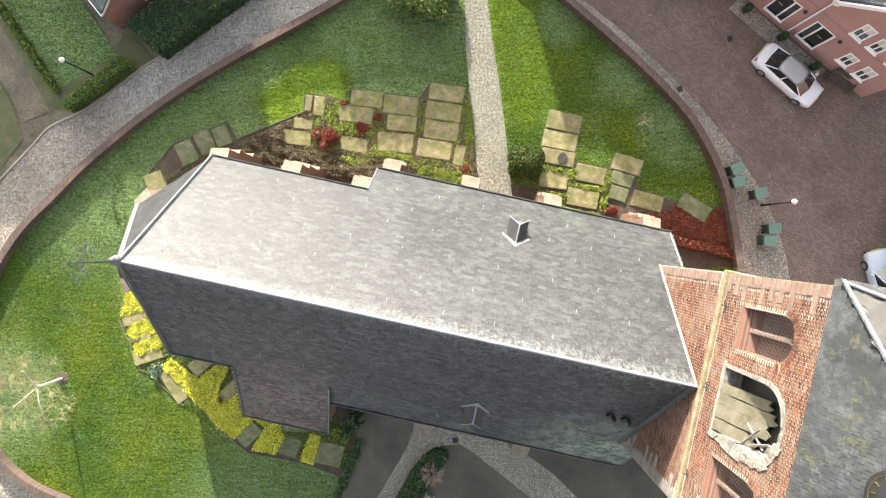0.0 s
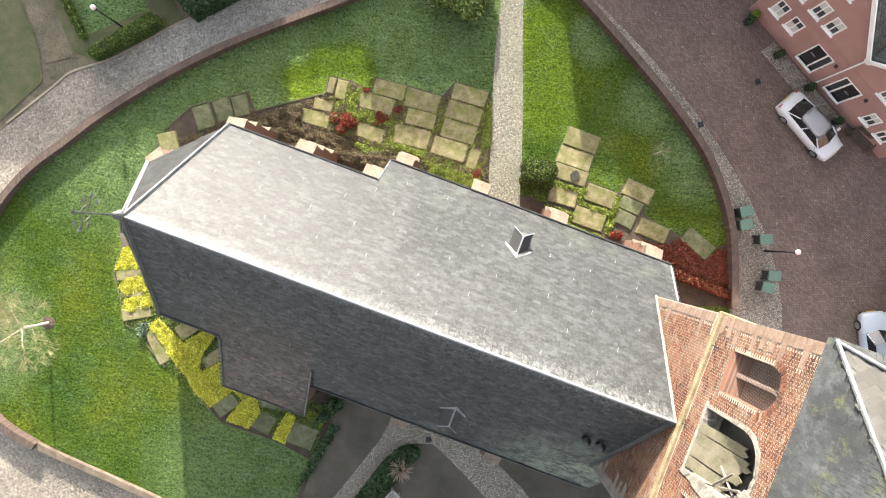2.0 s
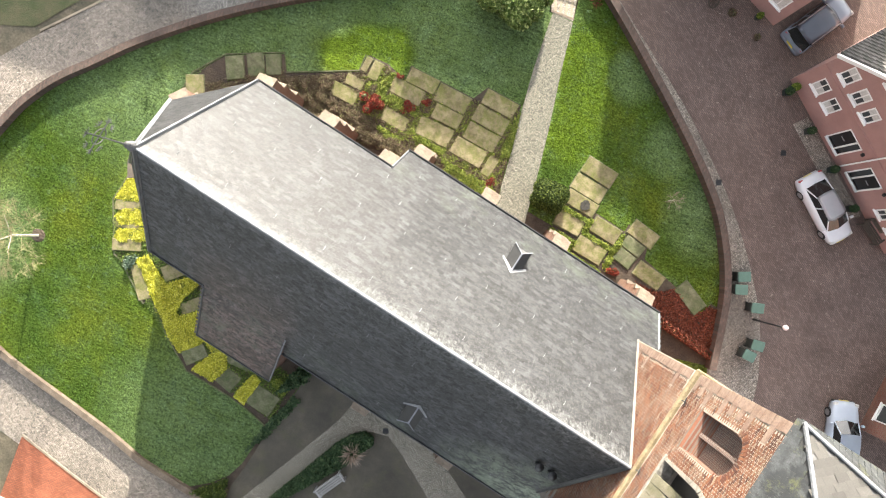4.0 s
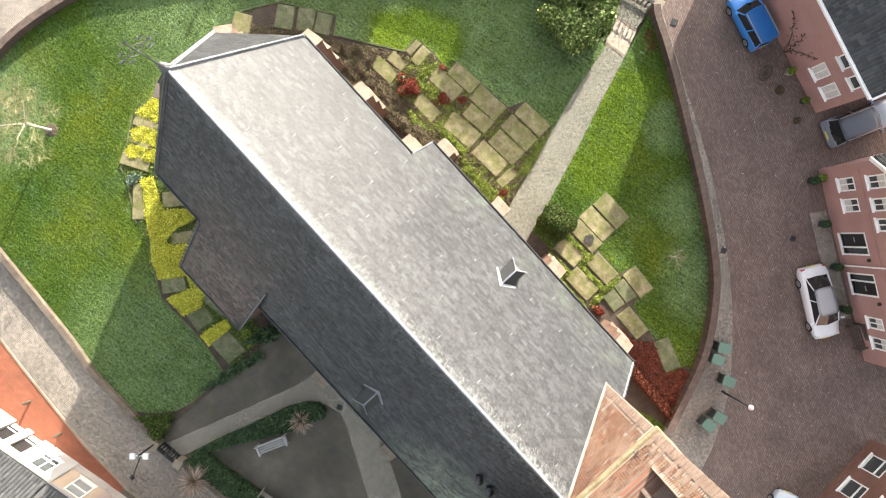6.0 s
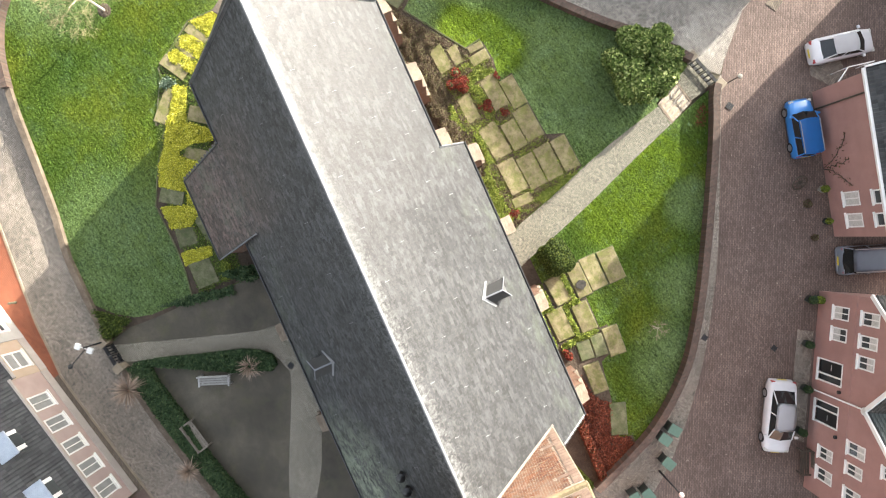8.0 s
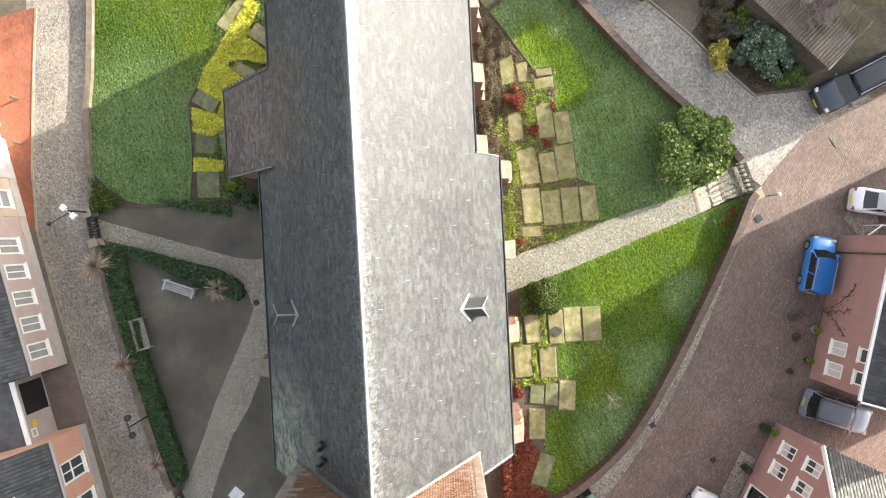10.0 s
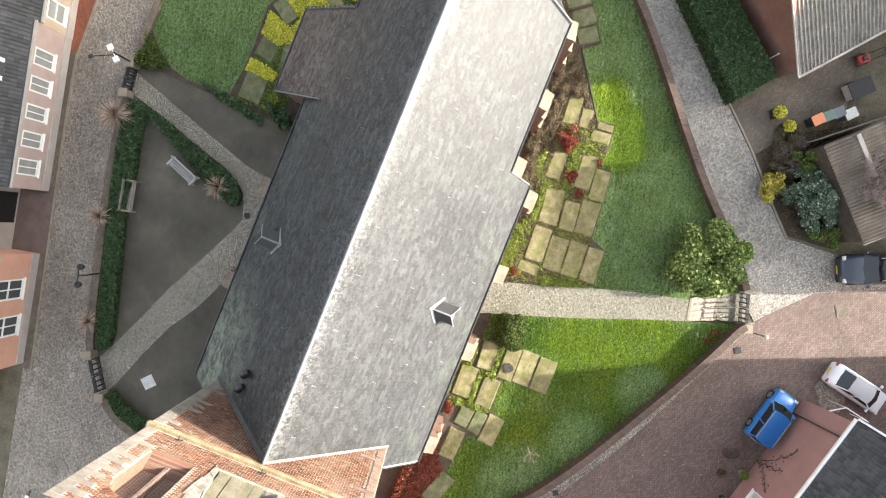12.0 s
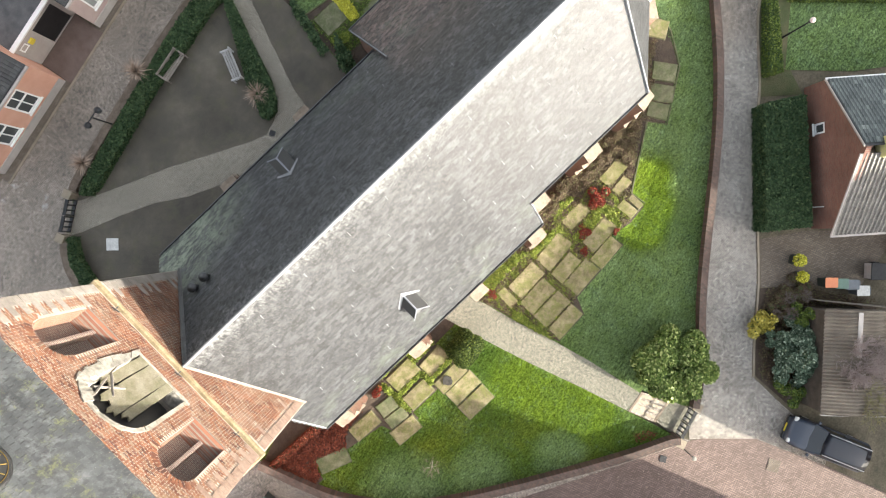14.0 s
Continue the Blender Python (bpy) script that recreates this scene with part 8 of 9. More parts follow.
bush("garden_shrub", "brown bare shrubs in the garden", LUMPS, 13000, 0.05, BROWN_LEAF, 325)
LUMPS = [(-8.4 + rng.gauss(0, 0.35), 20.3 + rng.gauss(0, 0.3), rng.uniform(-0.2, 0.6), 0.3, 0.3, 0.3) for _ in range(10)] + [(-4.5 + rng.gauss(0, 0.3), 22.2 + rng.gauss(0, 0.6), rng.uniform(-0.4, 0.1), 0.3, 0.3, 0.3) for _ in range(12)]
bush("garden_shrub", "dark evergreen shrub beside the shed", LUMPS, 4200, 0.08, GREEN_LEAF, 326)
bush("garden_shrub", "small brown-green plants at the foot of the wall", [(10.7, 18.95, -0.45, 0.26, 0.24, 0.22), (12.6, 18.1, -0.45, 0.2, 0.2, 0.2)], 500, 0.07, BROWN_LEAF, 327)


groundcover("garden_growth", "dead stalks and fallen leaves over the garden soil", [(-9.9, 19.4), (-8.6, 17.9), (-6.2, 19.1), (-4.2, 20.6), (-3.9, 22.8), (-5.8, 24.6), (-8.6, 20.4), (-11.8, 23.8)], BROWN_LEAF, 330, 0.06, 0.12, 328, "plants", full=0.2, base=-0.6)
PALE_BARK = mottled("pale_bark", (0.4, 0.37, 0.3), (0.56, 0.52, 0.44), 5.0, 0.9, 0.4, 30.0)


def branchy(name, label, x, y, z0, height, spread, trunk_r, material, twig_mat, seed, levels=4, forks=4, lean=(0, 0), category="tree", thin=0.008, reach=0.19):
    """A bare tree: trunk, limbs and fine twigs."""
    rng = random.Random(seed)
    tr = thing(name, label, category, at(x, y, z0))
    trunk = bmesh.new()
    top = Vector((lean[0], lean[1], height * 0.4))
    tube(trunk, (0, 0, -0.1), top, trunk_r, trunk_r * 0.75, 9)
    part("trunk", trunk, material, tr)
    limbs, twigs = bmesh.new(), bmesh.new()

    def grow(p, d, length, r, level):
        q = p + d * length
        tube(limbs if level < 2 else twigs, p, q, r, r * 0.6, 6 if level < 2 else 3)
        if level >= levels:
            return
        for _ in range(forks + (1 if level > 1 else 0)):
            nd = (d + Vector((rng.gauss(0, 1), rng.gauss(0, 1), rng.gauss(0.15, 0.6))) * spread).normalized()
            grow(p.lerp(q, rng.uniform(0.5, 1.0)), nd, length * rng.uniform(0.6, 0.85), max(r * 0.5, thin), level + 1)

    for i in range(forks + 1):
        a = 2 * math.pi * (i + rng.random() * 0.6) / (forks + 1)
        grow(top, Vector((math.cos(a), math.sin(a), rng.uniform(0.5, 1.2))).normalized(), height * reach, trunk_r * 0.42, 1)
    part("branch", limbs, material, tr)
    part("crown", twigs, twig_mat, tr)
    return tr


branchy("bare_tree", "leafless tree with pale yellowish twigs on the lawn", -23.1, -7.88, 0, 5.6, 0.55, 0.085, PALE_BARK, TWIG, 340, 6, 3, thin=0.006, reach=0.25)
branchy("bare_tree", "leafless grey-pink tree leaning over the shed", -8.4, 24.0, -0.6, 4.6, 0.75, 0.12, BARK, GREY_TWIG, 341, 5, 4, (0.6, -0.5), thin=0.012)
branchy("bare_tree", "leafless grey-pink tree behind the shed", -6.4, 26.0, -0.6, 4.4, 0.75, 0.1, BARK, TWIG, 342, 5, 3, (-0.2, -0.5), thin=0.012)
for i, (x, y, hi_) in enumerate(((-8.9, 19.0, 1.3), (-8.1, 19.6, 1.5), (-7.6, 19.0, 1.1), (-9.5, 19.8, 1.2), (-4.3, 22.3, 1.2))):
    branchy("bare_shrub", "twiggy grey-brown bare shrub in the garden", x, y, -0.6, hi_, 1.0, 0.03, BARK, DARK_TWIG, 360 + i, 4, 4, category="shrub", thin=0.008)
branchy("sapling", "young pale bare sapling planted in the lawn", 11.0, 7.1, 0, 2.0, 0.95, 0.03, PALE_BARK, BARK, 343, 3, 4, thin=0.01)
part("soil_ring", lathe(bmesh.new(), [(0.42, 0.0), (0.36, 0.03), (0.02, 0.05)], 14, (-23.1, -7.88, 0)), SOIL).data.name = "soil_ring"
tagged(bpy.data.objects["soil_ring"], "dark bare soil round the tree foot", "soil", "", "structure")


def yucca(x, y, z, r, n, seed, trunk=0.0):
    """A spiky rosette of stiff narrow leaves."""
    rng = random.Random(seed)
    yk = thing("yucca", "spiky yucca with dry pinkish-tan leaves", "plant", at(x, y, z))
    bm = bmesh.new()
    for _ in range(n):
        a, up = rng.uniform(0, 2 * math.pi), rng.uniform(0.05, 1.3)
        d = Vector((math.cos(a) * math.cos(up), math.sin(a) * math.cos(up), math.sin(up)))
        s = Vector((-math.sin(a), math.cos(a), 0)) * 0.016
        l = r * rng.uniform(0.7, 1.1)
        o = Vector((0, 0, trunk))
        m = o + d * l * 0.55
        tip = o + d * l + Vector((0, 0, -0.18 * l))
        vs = [bm.verts.new(o - s), bm.verts.new(o + s), bm.verts.new(m + s), bm.verts.new(m - s), bm.verts.new(tip)]
        bm.faces.new((vs[0], vs[1], vs[2], vs[3]))
        bm.faces.new((vs[3], vs[2], vs[4]))
    part("leaf_rosette", bm, STRAW_LEAF, yk)
    part("stem", tube(bmesh.new(), (0, 0, -0.1), (0, 0, trunk + 0.05), 0.09, 0.07), BARK, yk)


yucca(-1.25, -13.4, 0, 1.0, 210, 350, 0.25)
yucca(-4.3, -19.65, 0, 1.3, 220, 351, 0.9)
yucca(1.6, -19.75, 0, 0.95, 160, 352, 0.7)
yucca(7.7, -19.45, 0, 0.85, 150, 353, 0.7)

# ---- benches, bins, lamps, gates ----


def bench(x, y, z, turn, label, length=1.85, seat_mat=None):
    """A slatted garden bench; its back is on the +y side."""
    m = seat_mat or WOOD
    seat = SEAT_WOOD if seat_mat is BENCH_GREY else m
    b = thing("garden_bench", label, "bench", at(x, y, z, turn))
    L = length / 2
    for i in range(4):
        part("seat_slat", boxed(-L, L, -0.28 + i * 0.135, -0.17 + i * 0.135, 0.42, 0.45, bevel=0.006), seat, b)
    for i in range(3):
        part("back_slat", boxed(-L, L, 0.27, 0.3, 0.55 + i * 0.13, 0.65 + i * 0.13, bevel=0.006), m, b)
    for s in (-1, 1):
        x0 = s * (L - 0.04)
        part("leg", boxed(x0 - 0.04, x0 + 0.04, -0.3, -0.22, 0, 0.64, bevel=0.008), m, b)
        part("leg", boxed(x0 - 0.04, x0 + 0.04, 0.24, 0.32, 0, 0.93, bevel=0.008), m, b)
        part("armrest", boxed(x0 - 0.05, x0 + 0.05, -0.33, 0.3, 0.64, 0.68, bevel=0.01), m, b)
    return b


# Seat slats of the bleached bench are a darker grey than its frame.
SEAT_WOOD = mottled("seat_wood", (0.27, 0.26, 0.245), (0.38, 0.37, 0.35), 2.0, 0.8, 0.3, 30.0)
BENCH_GREY = mottled("bleached_wood", (0.36, 0.35, 0.34), (0.48, 0.47, 0.46), 2.0, 0.85, 0.3, 30.0)
bench(-1.8, -15.5, 0.01, heading((-2.5, -16.1), (-1.5, -14.6)), "bleached grey slatted bench beside the hedge", 1.8, BENCH_GREY)
bench(0.15, -18.35, 0.01, 180, "weathered brown slatted bench against the hedge", 1.85)
bench(23.0, 9.65, -0.59, heading((22.2, 10.1), (23.6, 9.1)), "dark wooden bench at the pink house wall", 1.5, DARK_WOOD)


def wheelie_bin(x, y, z, turn, lid_mat, body_mat, label, tall=1.02):
    """A two-wheeled refuse bin with a sloping lid and handle."""
    b = thing("wheelie_bin", label, "bin", at(x, y, z, turn), "wheeled refuse bins")
    bm = bmesh.new()
    lo = [bm.verts.new((sx * 0.23, sy * 0.27, 0.06)) for sx, sy in ((-1, -1), (1, -1), (1, 1), (-1, 1))]
    hi = [bm.verts.new((sx * 0.28, sy * 0.34, tall - 0.08)) for sx, sy in ((-1, -1), (1, -1), (1, 1), (-1, 1))]
    bm.faces.new(lo[::-1])
    bm.faces.new(hi)
    for i in range(4):
        bm.faces.new((lo[i], lo[(i + 1) % 4], hi[(i + 1) % 4], hi[i]))
    part("body", bm, body_mat, b)
    bm = boxed(-0.3, 0.3, -0.37, 0.37, tall - 0.08, tall, bevel=0.03)
    for v in bm.verts:
        if v.co.z > tall - 0.02 and v.co.y < 0:
            v.co.z -= 0.02
    part("lid", bm, lid_mat, b)
    part("handle", tube(bmesh.new(), (-0.22, 0.42, tall - 0.06), (0.22, 0.42, tall - 0.06), 0.02), body_mat, b)
    for s in (-1, 1):
        part("wheel", tube(bmesh.new(), (s * 0.26, 0.26, 0.1), (s * 0.21, 0.26, 0.1), 0.1, sides=14), RUBBER, b)
    return b


for x, y, t in ((16.62, 4.45, 112), (16.72, 3.68, 108), (18.0, 3.0, 104), (18.78, 0.95, 94), (18.5, 0.22, 84)):
    wheelie_bin(x, y, street_z(x, y) + 0.01, t, BIN_GREEN, BIN_DARK, "green-lidded wheeled bin on the cobbled strip")
for (x, y), lm, bmt, lab in (((-10.9, 20.4), BIN_ORANGE, BIN_DARK, "orange-lidded wheeled bin in the yard"), ((-11.2, 20.95), BIN_GREEN, BIN_DARK, "green-lidded wheeled bin in the yard"), ((-11.5, 21.5), BIN_GREY, BIN_GREY, "dark grey wheeled bin in the yard"), ((-11.55, 22.2), CURTAIN, BIN_GREY, "white-lidded wheeled bin in the yard")):
    wheelie_bin(x, y, -0.59, 35, lm, bmt, lab)


def globe_lamp(x, y, z, h, label):
    l = thing("street_lamp", label, "street lamp", at(x, y, z))
    bm = bmesh.new()
    tube(bm, (0, 0, -0.05), (0, 0, 0.9), 0.07, 0.06, 10)
    tube(bm, (0, 0, 0.9), (0, 0, h - 0.2), 0.045, 0.035, 10)
    part("pole", bm, IRON, l)
    part("collar", lathe(bmesh.new(), [(0.05, 0), (0.1, 0.06), (0.08, 0.12)], 12, (0, 0, h - 0.3)), IRON, l)
    part("globe", ball(bmesh.new(), (0, 0, h), 0.15), LAMP_GLOBE, l, "pinkish-white glass globe")


globe_lamp(18.5, 2.35, -0.57, 3.45, "dark street lamp with a round pale globe")
globe_lamp(-21.4, 10.15, -0.6, 3.1, "garden street lamp with a round pale globe")
lamp = thing("street_lamp", "dark iron lamp post with two drooping lanterns", "street lamp", at(4.95, -19.55, 0.1))
part("pole", tube(bmesh.new(), (0, 0, -0.1), (0, 0, 2.2), 0.05, 0.035, 10), IRON, lamp)
part("cross_arm", tube(bmesh.new(), (-0.5, 0, 2.15), (0.5, 0, 2.15), 0.03), IRON, lamp)
for s in (-1, 1):
    part("lantern", lathe(bmesh.new(), [(0.05, 0), (0.16, 0.12), (0.19, 0.3), (0.03, 0.42)], 10, (s * 0.5, 0, 1.78)), IRON, lamp, "dark lantern")
lamp = thing("flood_light", "floodlight mast with two white lamp heads", "floodlight", at(-7.45, -19.3, 0.0, 35))
part("pole", tube(bmesh.new(), (0, 0, -0.1), (0, 0, 2.6), 0.06, 0.045, 10), IRON, lamp)
part("cross_arm", tube(bmesh.new(), (-0.3, -0.05, 2.5), (0.3, -0.05, 2.5), 0.03), WHITE, lamp, "white cross arm")
for s in (-1, 1):
    part("lamp_head", boxed(s * 0.36 - 0.15, s * 0.36 + 0.15, -0.22, 0.1, 2.45, 2.6, bevel=0.02), WHITE, lamp, "white lamp head")
part("side_arm", tube(bmesh.new(), (0, 0, 2.2), (-0.2, -1.1, 2.9), 0.03), IRON, lamp)
part("lantern", lathe(bmesh.new(), [(0.05, 0), (0.15, 0.1), (0.03, 0.25)], 10, (-0.2, -1.1, 2.8)), IRON, lamp)
lamp = thing("post_lamp", "small lamp on a thin post by the gate", "street lamp", at(2.05, 19.35, -0.6))
part("pole", tube(bmesh.new(), (0, 0, 0), (0, 0, 1.5), 0.03), IRON, lamp)
part("lamp_head", lathe(bmesh.new(), [(0.08, 0), (0.15, 0.06), (0.13, 0.12), (0.02, 0.15)], 12, (0, 0, 1.5)), GREY_STONE, lamp, "grey round lamp head")


def gate(p, q, z, label, height=1.0):
    """A two-leaved iron gate: frame, upright bars and pales' rails."""
    length = math.dist(p, q)
    g = thing("iron_gate", label, "gate", at(p[0], p[1], z, heading(p, q)))
    for leaf in (0, 1):
        x0, x1 = leaf * length / 2 + 0.03, (leaf + 1) * length / 2 - 0.03
        bm = bmesh.new()
        for zz in (0.1, height - 0.1):
            block(bm, x0, x1, -0.09, 0.09, zz, zz + 0.06)
        for x in (x0, x1 - 0.05):
            block(bm, x, x + 0.05, -0.09, 0.09, 0.05, height)
        part("gate_frame", bm, IRON, g, "black iron leaf")
        for i in range(1, 3):
            x = x0 + (x1 - x0) * i / 3
            part("gate_bar", boxed(x - 0.03, x + 0.03, -0.09, 0.09, 0.1, height - 0.04), IRON, g)


gate((-0.25, 18.15), (1.55, 18.35), -0.5, "black iron gate below the steps", 1.0)
gate((-7.15, -19.3), (-5.9, -19.42), -0.05, "black iron gate into the courtyard")
gate((9.85, -18.95), (11.7, -18.25), -0.05, "black iron gate at the courtyard corner")
for x, y, z in ((-0.5, 18.1, -0.6), (1.8, 18.5, -0.6), (-7.4, -19.35, -0.2), (-5.65, -19.45, -0.2), (9.65, -19.15, -0.2), (12.0, -18.1, -0.2)):
    gp = thing("gate_post", "square stone gate post with a flat cap", "gate post", at(x, y, z, 8))
    part("shaft", boxed(-0.2, 0.2, -0.2, 0.2, 0, 1.0, bevel=0.015), TAN_STONE, gp)
    part("cap", boxed(-0.26, 0.26, -0.26, 0.26, 1.0, 1.1, bevel=0.025), TAN_STONE, gp)
bm = boxed(-0.36, 0.36, -0.36, 0.36, 0.012, 0.05, at(10.85, -15.75, 0, 35), bevel=0.012)
solo("stone_plate", bm, CURTAIN, "square white plate lying on the tarmac", "plate")
for x, y, z, w, lab in ((-0.15, 24.4, -0.59, 0.75, "square grey manhole cover in the road"), (16.6, 12.3, -0.59, 0.32, "small dark drain cover in the road"), (3.25, 18.65, -0.58, 0.4, "dark drain grating by the wall"), (0.15, -11.55, 0.012, 0.34, "dark drain grating in the cobbled path"), (13.6, 9.3, -0.58, 0.34, "dark drain grating in the cobbled strip")):
    d = thing("drain_cover", lab, "drain cover", at(x, y, z, 20))
    part("frame", boxed(-w / 2, w / 2, -w / 2, w / 2, 0.0, 0.016, bevel=0.004), IRON if w < 0.5 else YARD_BRICK, d)
    for i in range(4):
        part("bar", boxed(-w / 2 + 0.04 + i * (w - 0.08) / 4, -w / 2 + 0.02 + (i + 1) * (w - 0.08) / 4 - 0.02, -w / 2 + 0.05, w / 2 - 0.05, 0.016, 0.022), IRON if w < 0.5 else YARD_BRICK, d)


def planter(x, y, z, w, h, pot, leaf, label, seed, spread=1.0, n=500):
    """A square pot with a tuft of leaves."""
    rng = random.Random(seed)
    p = thing("planter", label, "plant pot", at(x, y, z, 20))
    bm = bmesh.new()
    lo = [bm.verts.new((sx * w * 0.4, sy * w * 0.4, 0)) for sx, sy in ((-1, -1), (1, -1), (1, 1), (-1, 1))]
    hi = [bm.verts.new((sx * w * 0.5, sy * w * 0.5, h)) for sx, sy in ((-1, -1), (1, -1), (1, 1), (-1, 1))]
    bm.faces.new(lo[::-1])
    bm.faces.new(hi)
    for i in range(4):
        bm.faces.new((lo[i], lo[(i + 1) % 4], hi[(i + 1) % 4], hi[i]))
    part("pot", bm, pot, p)
    part("foliage", leaves(clump_places([(0, 0, h + 0.2 * spread, w * 0.55 * spread, w * 0.55 * spread, 0.3 * spread)], n, rng), 0.08, rng), leaf, p)


planter(-11.0, 18.24, -0.59, 0.6, 0.5, BIN_DARK, YELLOW_LEAF, "dark pot of bright yellow flowers", 400, 1.15, 420)
planter(-10.3, 18.95, -0.59, 0.55, 0.45, BIN_DARK, YELLOW_LEAF, "dark pot of yellow-green flowers", 401, 1.15, 380)
for i, (x, y, lf) in enumerate(((15.65, 16.0, LIME_LEAF), (15.4, 15.65, DARK_LEAF), (17.45, 13.95, DARK_LEAF), (19.55, 12.3, DARK_LEAF), (21.45, 10.55, DARK_LEAF))):
    planter(x, y, -0.59, 0.4, 0.35, BIN_DARK, lf, "small potted shrub at a front door", 410 + i, 1.0, 350)
# Dark trailer in the yard
tr = thing("trailer", "dark flat-topped trailer in the yard", "trailer", at(-13.1, 22.5, -0.6, 32))
part("box", boxed(-0.45, 0.45, -0.68, 0.68, 0.35, 1.0, bevel=0.02), GREY_PLINTH, tr)
part("lid", boxed(-0.49, 0.49, -0.72, 0.72, 1.0, 1.08, bevel=0.02), RUBBER, tr, "black flat lid")
for s in (-1, 1):
    part("wheel", tube(bmesh.new(), (s * 0.42, 0, 0.25), (s * 0.54, 0, 0.25), 0.25, sides=16), RUBBER, tr)
# Old cart wheel and climbing plant by the long pink house
wheel = thing("cart_wheel", "old wooden cart wheel leaning by the pink wall", "wheel")
wheel.matrix_world = Matrix.Translation((9.35, 19.15, -0.2)) @ pose(0, 0, 0, 35, 10, 60)
bm = bmesh.new()
for i in range(20):
    a, b = 2 * math.pi * i / 20, 2 * math.pi * (i + 1) / 20
    tube(bm, (0.45 * math.cos(a), 0.45 * math.sin(a), 0), (0.45 * math.cos(b), 0.45 * math.sin(b), 0), 0.045, sides=6)
part("rim", bm, DARK_WOOD, wheel)
for i in range(8):
    a = math.pi * i / 4
    part("spoke", tube(bmesh.new(), (0.05 * math.cos(a), 0.05 * math.sin(a), 0), (0.44 * math.cos(a), 0.44 * math.sin(a), 0), 0.022), DARK_WOOD, wheel)
part("hub", tube(bmesh.new(), (0, 0, -0.1), (0, 0, 0.1), 0.09, sides=12), DARK_WOOD, wheel)
rng = random.Random(430)
climb = thing("climbing_plant", "bare climbing plant trained on the pink wall", "plant", at(5.5, 23.1, 0, heading((5.5, 23.1), (13.6, 19.0))))
bm = bmesh.new()
pl = []
for x0, x1 in ((4.6, 2.9), (4.7, 5.9), (4.6, 4.3)):
    p = Vector((4.65, -0.06, -0.6))
    for i in range(10):
        q = Vector((4.65 + (x1 - 4.65) * (i + 1) / 10 + rng.uniform(-0.12, 0.12), -0.06, -0.6 + 2.4 * ((i + 1) / 10) ** 0.6 + rng.uniform(-0.1, 0.1)))
        tube(bm, p, q, 0.025, 0.02, 5)
        pl += [(q.x + rng.gauss(0, 0.12), -0.1 + rng.gauss(0, 0.03), q.z + rng.gauss(0, 0.12)) for _ in range(14)]
        p = q
part("stem", bm, DARK_WOOD, climb)
part("foliage", leaves(pl[::4], 0.07, rng), BROWN_LEAF, climb)

# Two more pots by the long pink house
planter(10.5, 20.1, -0.59, 0.35, 0.3, GREY_STONE, LIME_LEAF, "round pale-green potted shrub by the pink house", 436, 1.0, 400)
planter(12.2, 19.2, -0.59, 0.3, 0.25, BIN_DARK, LIME_LEAF, "small green potted plant by the pink house", 437, 1.0, 300)
# Small bed with red plants inside the gate wall
groundcover("red_groundcover", "dull red low plants in the corner by the gate", [(2.2, 16.6), (2.2, 17.3), (3.3, 16.5), (3.0, 16.1)], RUST_LEAF, 260, 0.06, 0.07, 435)
# Red garden machine in the yard
mower = thing("garden_machine", "small red wheeled garden machine in the yard", "machine", at(-15.0, 22.7, -0.59, 30))
part("body", boxed(-0.25, 0.25, -0.35, 0.35, 0.2, 0.5, bevel=0.06), RED, mower)
part("engine_cover", boxed(-0.14, 0.14, -0.15, 0.15, 0.5, 0.62, bevel=0.04), BLACK, mower, "black engine cover")
for sx in (-1, 1):
    part("handle_bar", tube(bmesh.new(), (sx * 0.2, 0.3, 0.4), (sx * 0.2, 0.95, 0.95), 0.02), IRON, mower)
    for sy in (-1, 1):
        part("wheel", tube(bmesh.new(), (sx * 0.26, sy * 0.26, 0.12), (sx * 0.32, sy * 0.26, 0.12), 0.12, sides=12), RUBBER, mower)
part("grip", tube(bmesh.new(), (-0.21, 0.95, 0.95), (0.21, 0.95, 0.95), 0.022), RUBBER, mower)

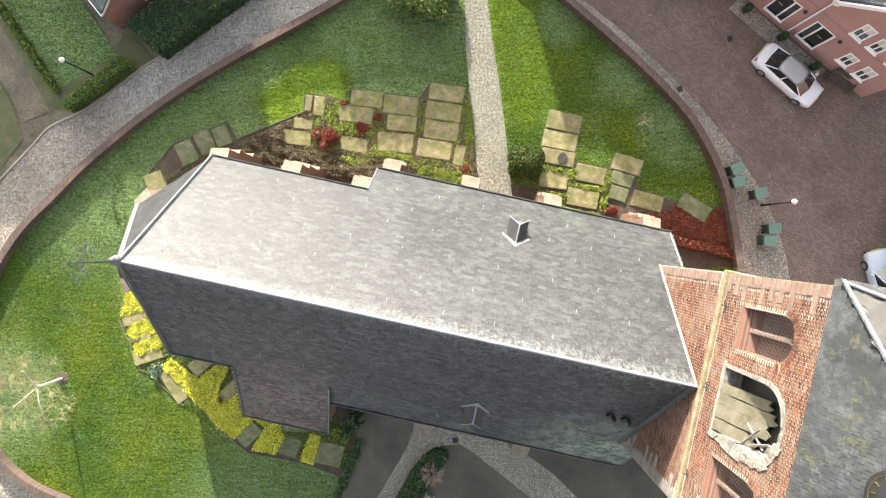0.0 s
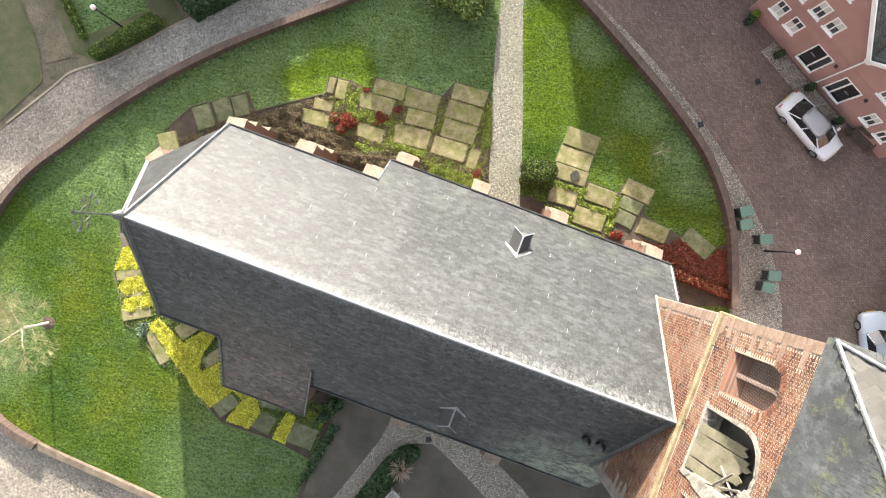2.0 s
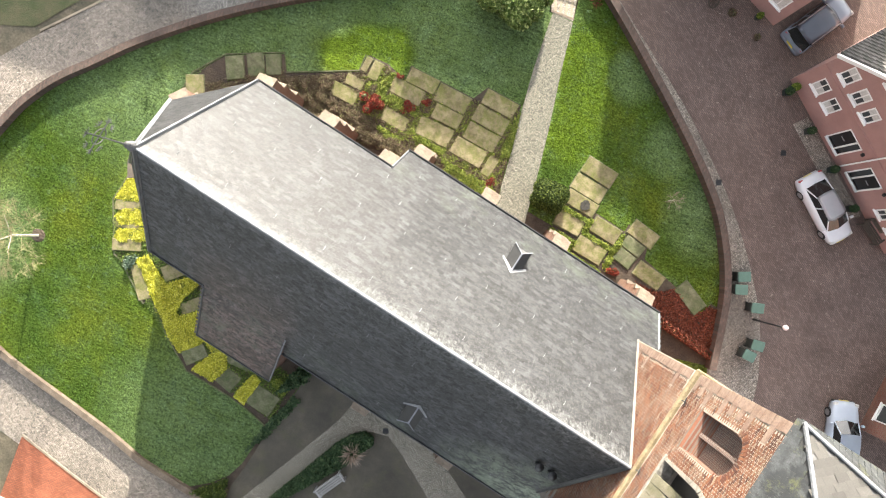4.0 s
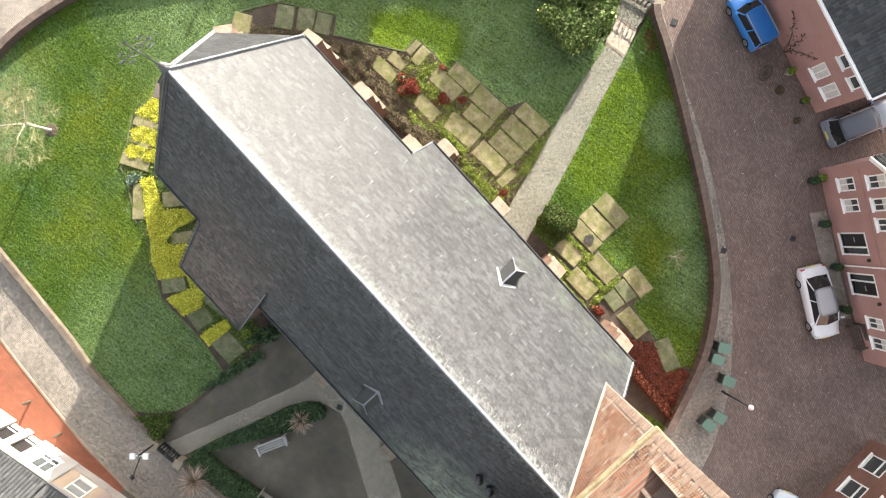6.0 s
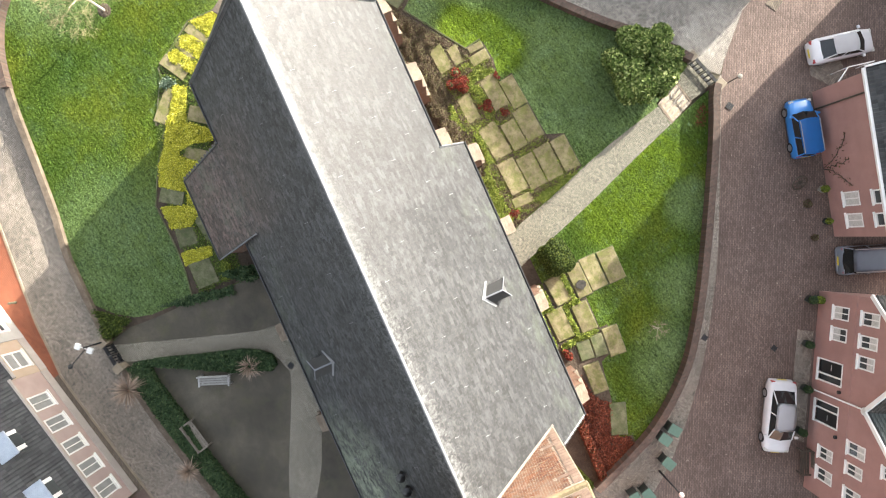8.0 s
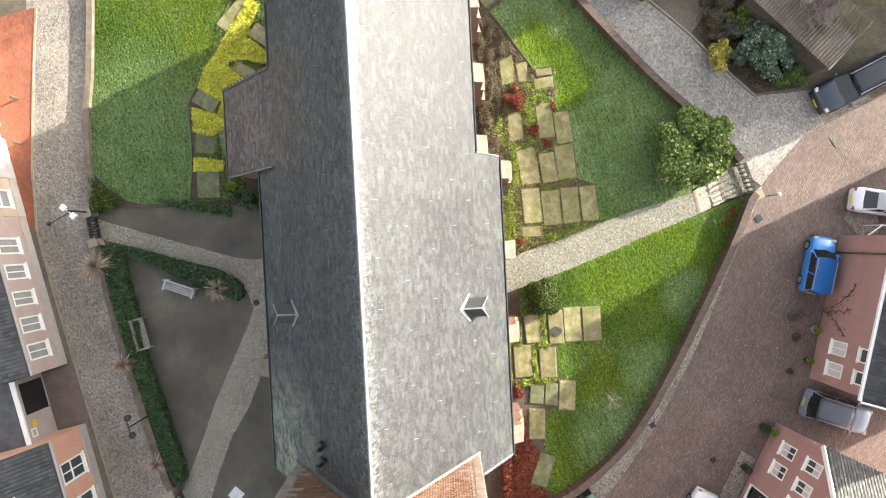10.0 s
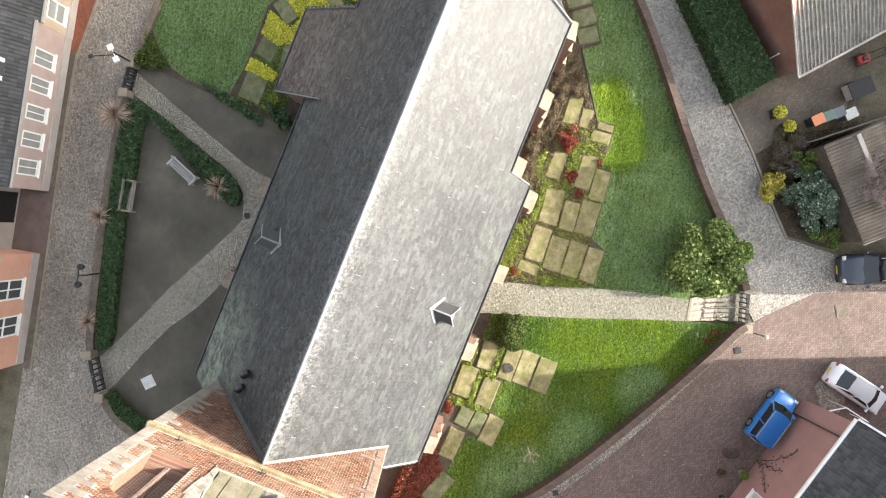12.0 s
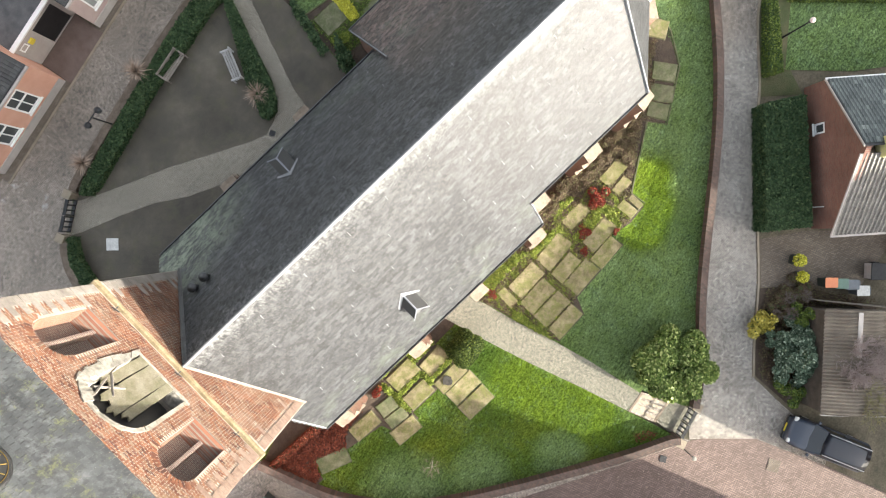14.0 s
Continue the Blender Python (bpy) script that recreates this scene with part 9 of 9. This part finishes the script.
# ---- pale spills on the cobbles by the gate ----
rng = random.Random(438)
for x, y, r in ((11.25, -22.47, 0.2), (11.24, -20.35, 0.3), (10.7, -20.5, 0.2), (10.64, -21.96, 0.12), (12.37, -22.52, 0.15)):
    for _ in range(5):
        cx, cy, q = x + rng.gauss(0, r * 0.5), y + rng.gauss(0, r * 0.5), r * rng.uniform(0.2, 0.5)
        blot = [(cx + q * rng.uniform(0.5, 1.2) * math.cos(a), cy + q * rng.uniform(0.5, 1.2) * math.sin(a)) for a in (2 * math.pi * k / 11 for k in range(11))]
        sheet("lime_spill", blot, lifted(0.016 + 0.002 * _), SPILL, "pale splash staining the cobbles", "stain")

# ---- loose litter and grass tufts ----
rng = random.Random(440)
pts = [(x, y, street_z(x, y) + 0.016) for x, y in scatter([(2.5, 19.5), (8.0, 14.6), (15.5, 8.0), (19.6, 2.0), (21.0, -4.0), (25.0, -3.0), (24.0, 7.0), (15.0, 15.5), (5.0, 22.0)], 900, rng)]
solo("fallen_leaves", leaves(pts, 0.055, rng, 0.95, 2.6), DRY_LEAF, "pale dry leaves scattered over the brick road", "leaves", kind="stuff")
LAWN_W = [(-19.9, -1.0), (-20.0, -4.2), (-18.9, -7.5), (-16.2, -9.7), (-12.2, -12.5), (-6.8, -13.9), (-7.9, -17.2), (-9.7, -18.9), (-13.0, -18.3), (-20.0, -16.2), (-25.0, -13.8), (-27.8, -9.0), (-26.8, -2.0), (-22.0, 4.2), (-18.4, 2.4)]
LAWN_N = [(-18.3, 2.8), (-21.0, 4.9), (-15.8, 8.4), (-8.0, 13.2), (-3.2, 16.6), (-3.0, 13.0), (0.6, 12.8), (0.9, 9.7), (-1.6, 9.7), (-6.0, 9.4), (-8.7, 9.0), (-12.9, 7.4), (-16.6, 6.1)]
LAWN_E = [(2.6, 11.5), (2.2, 14.8), (3.6, 16.4), (8.8, 11.9), (13.0, 7.8), (15.2, 3.4), (13.3, 3.4), (11.2, 3.6), (11.4, 5.2), (9.4, 5.6), (7.8, 7.8), (5.4, 8.0), (4.9, 5.6), (3.5, 5.2)]
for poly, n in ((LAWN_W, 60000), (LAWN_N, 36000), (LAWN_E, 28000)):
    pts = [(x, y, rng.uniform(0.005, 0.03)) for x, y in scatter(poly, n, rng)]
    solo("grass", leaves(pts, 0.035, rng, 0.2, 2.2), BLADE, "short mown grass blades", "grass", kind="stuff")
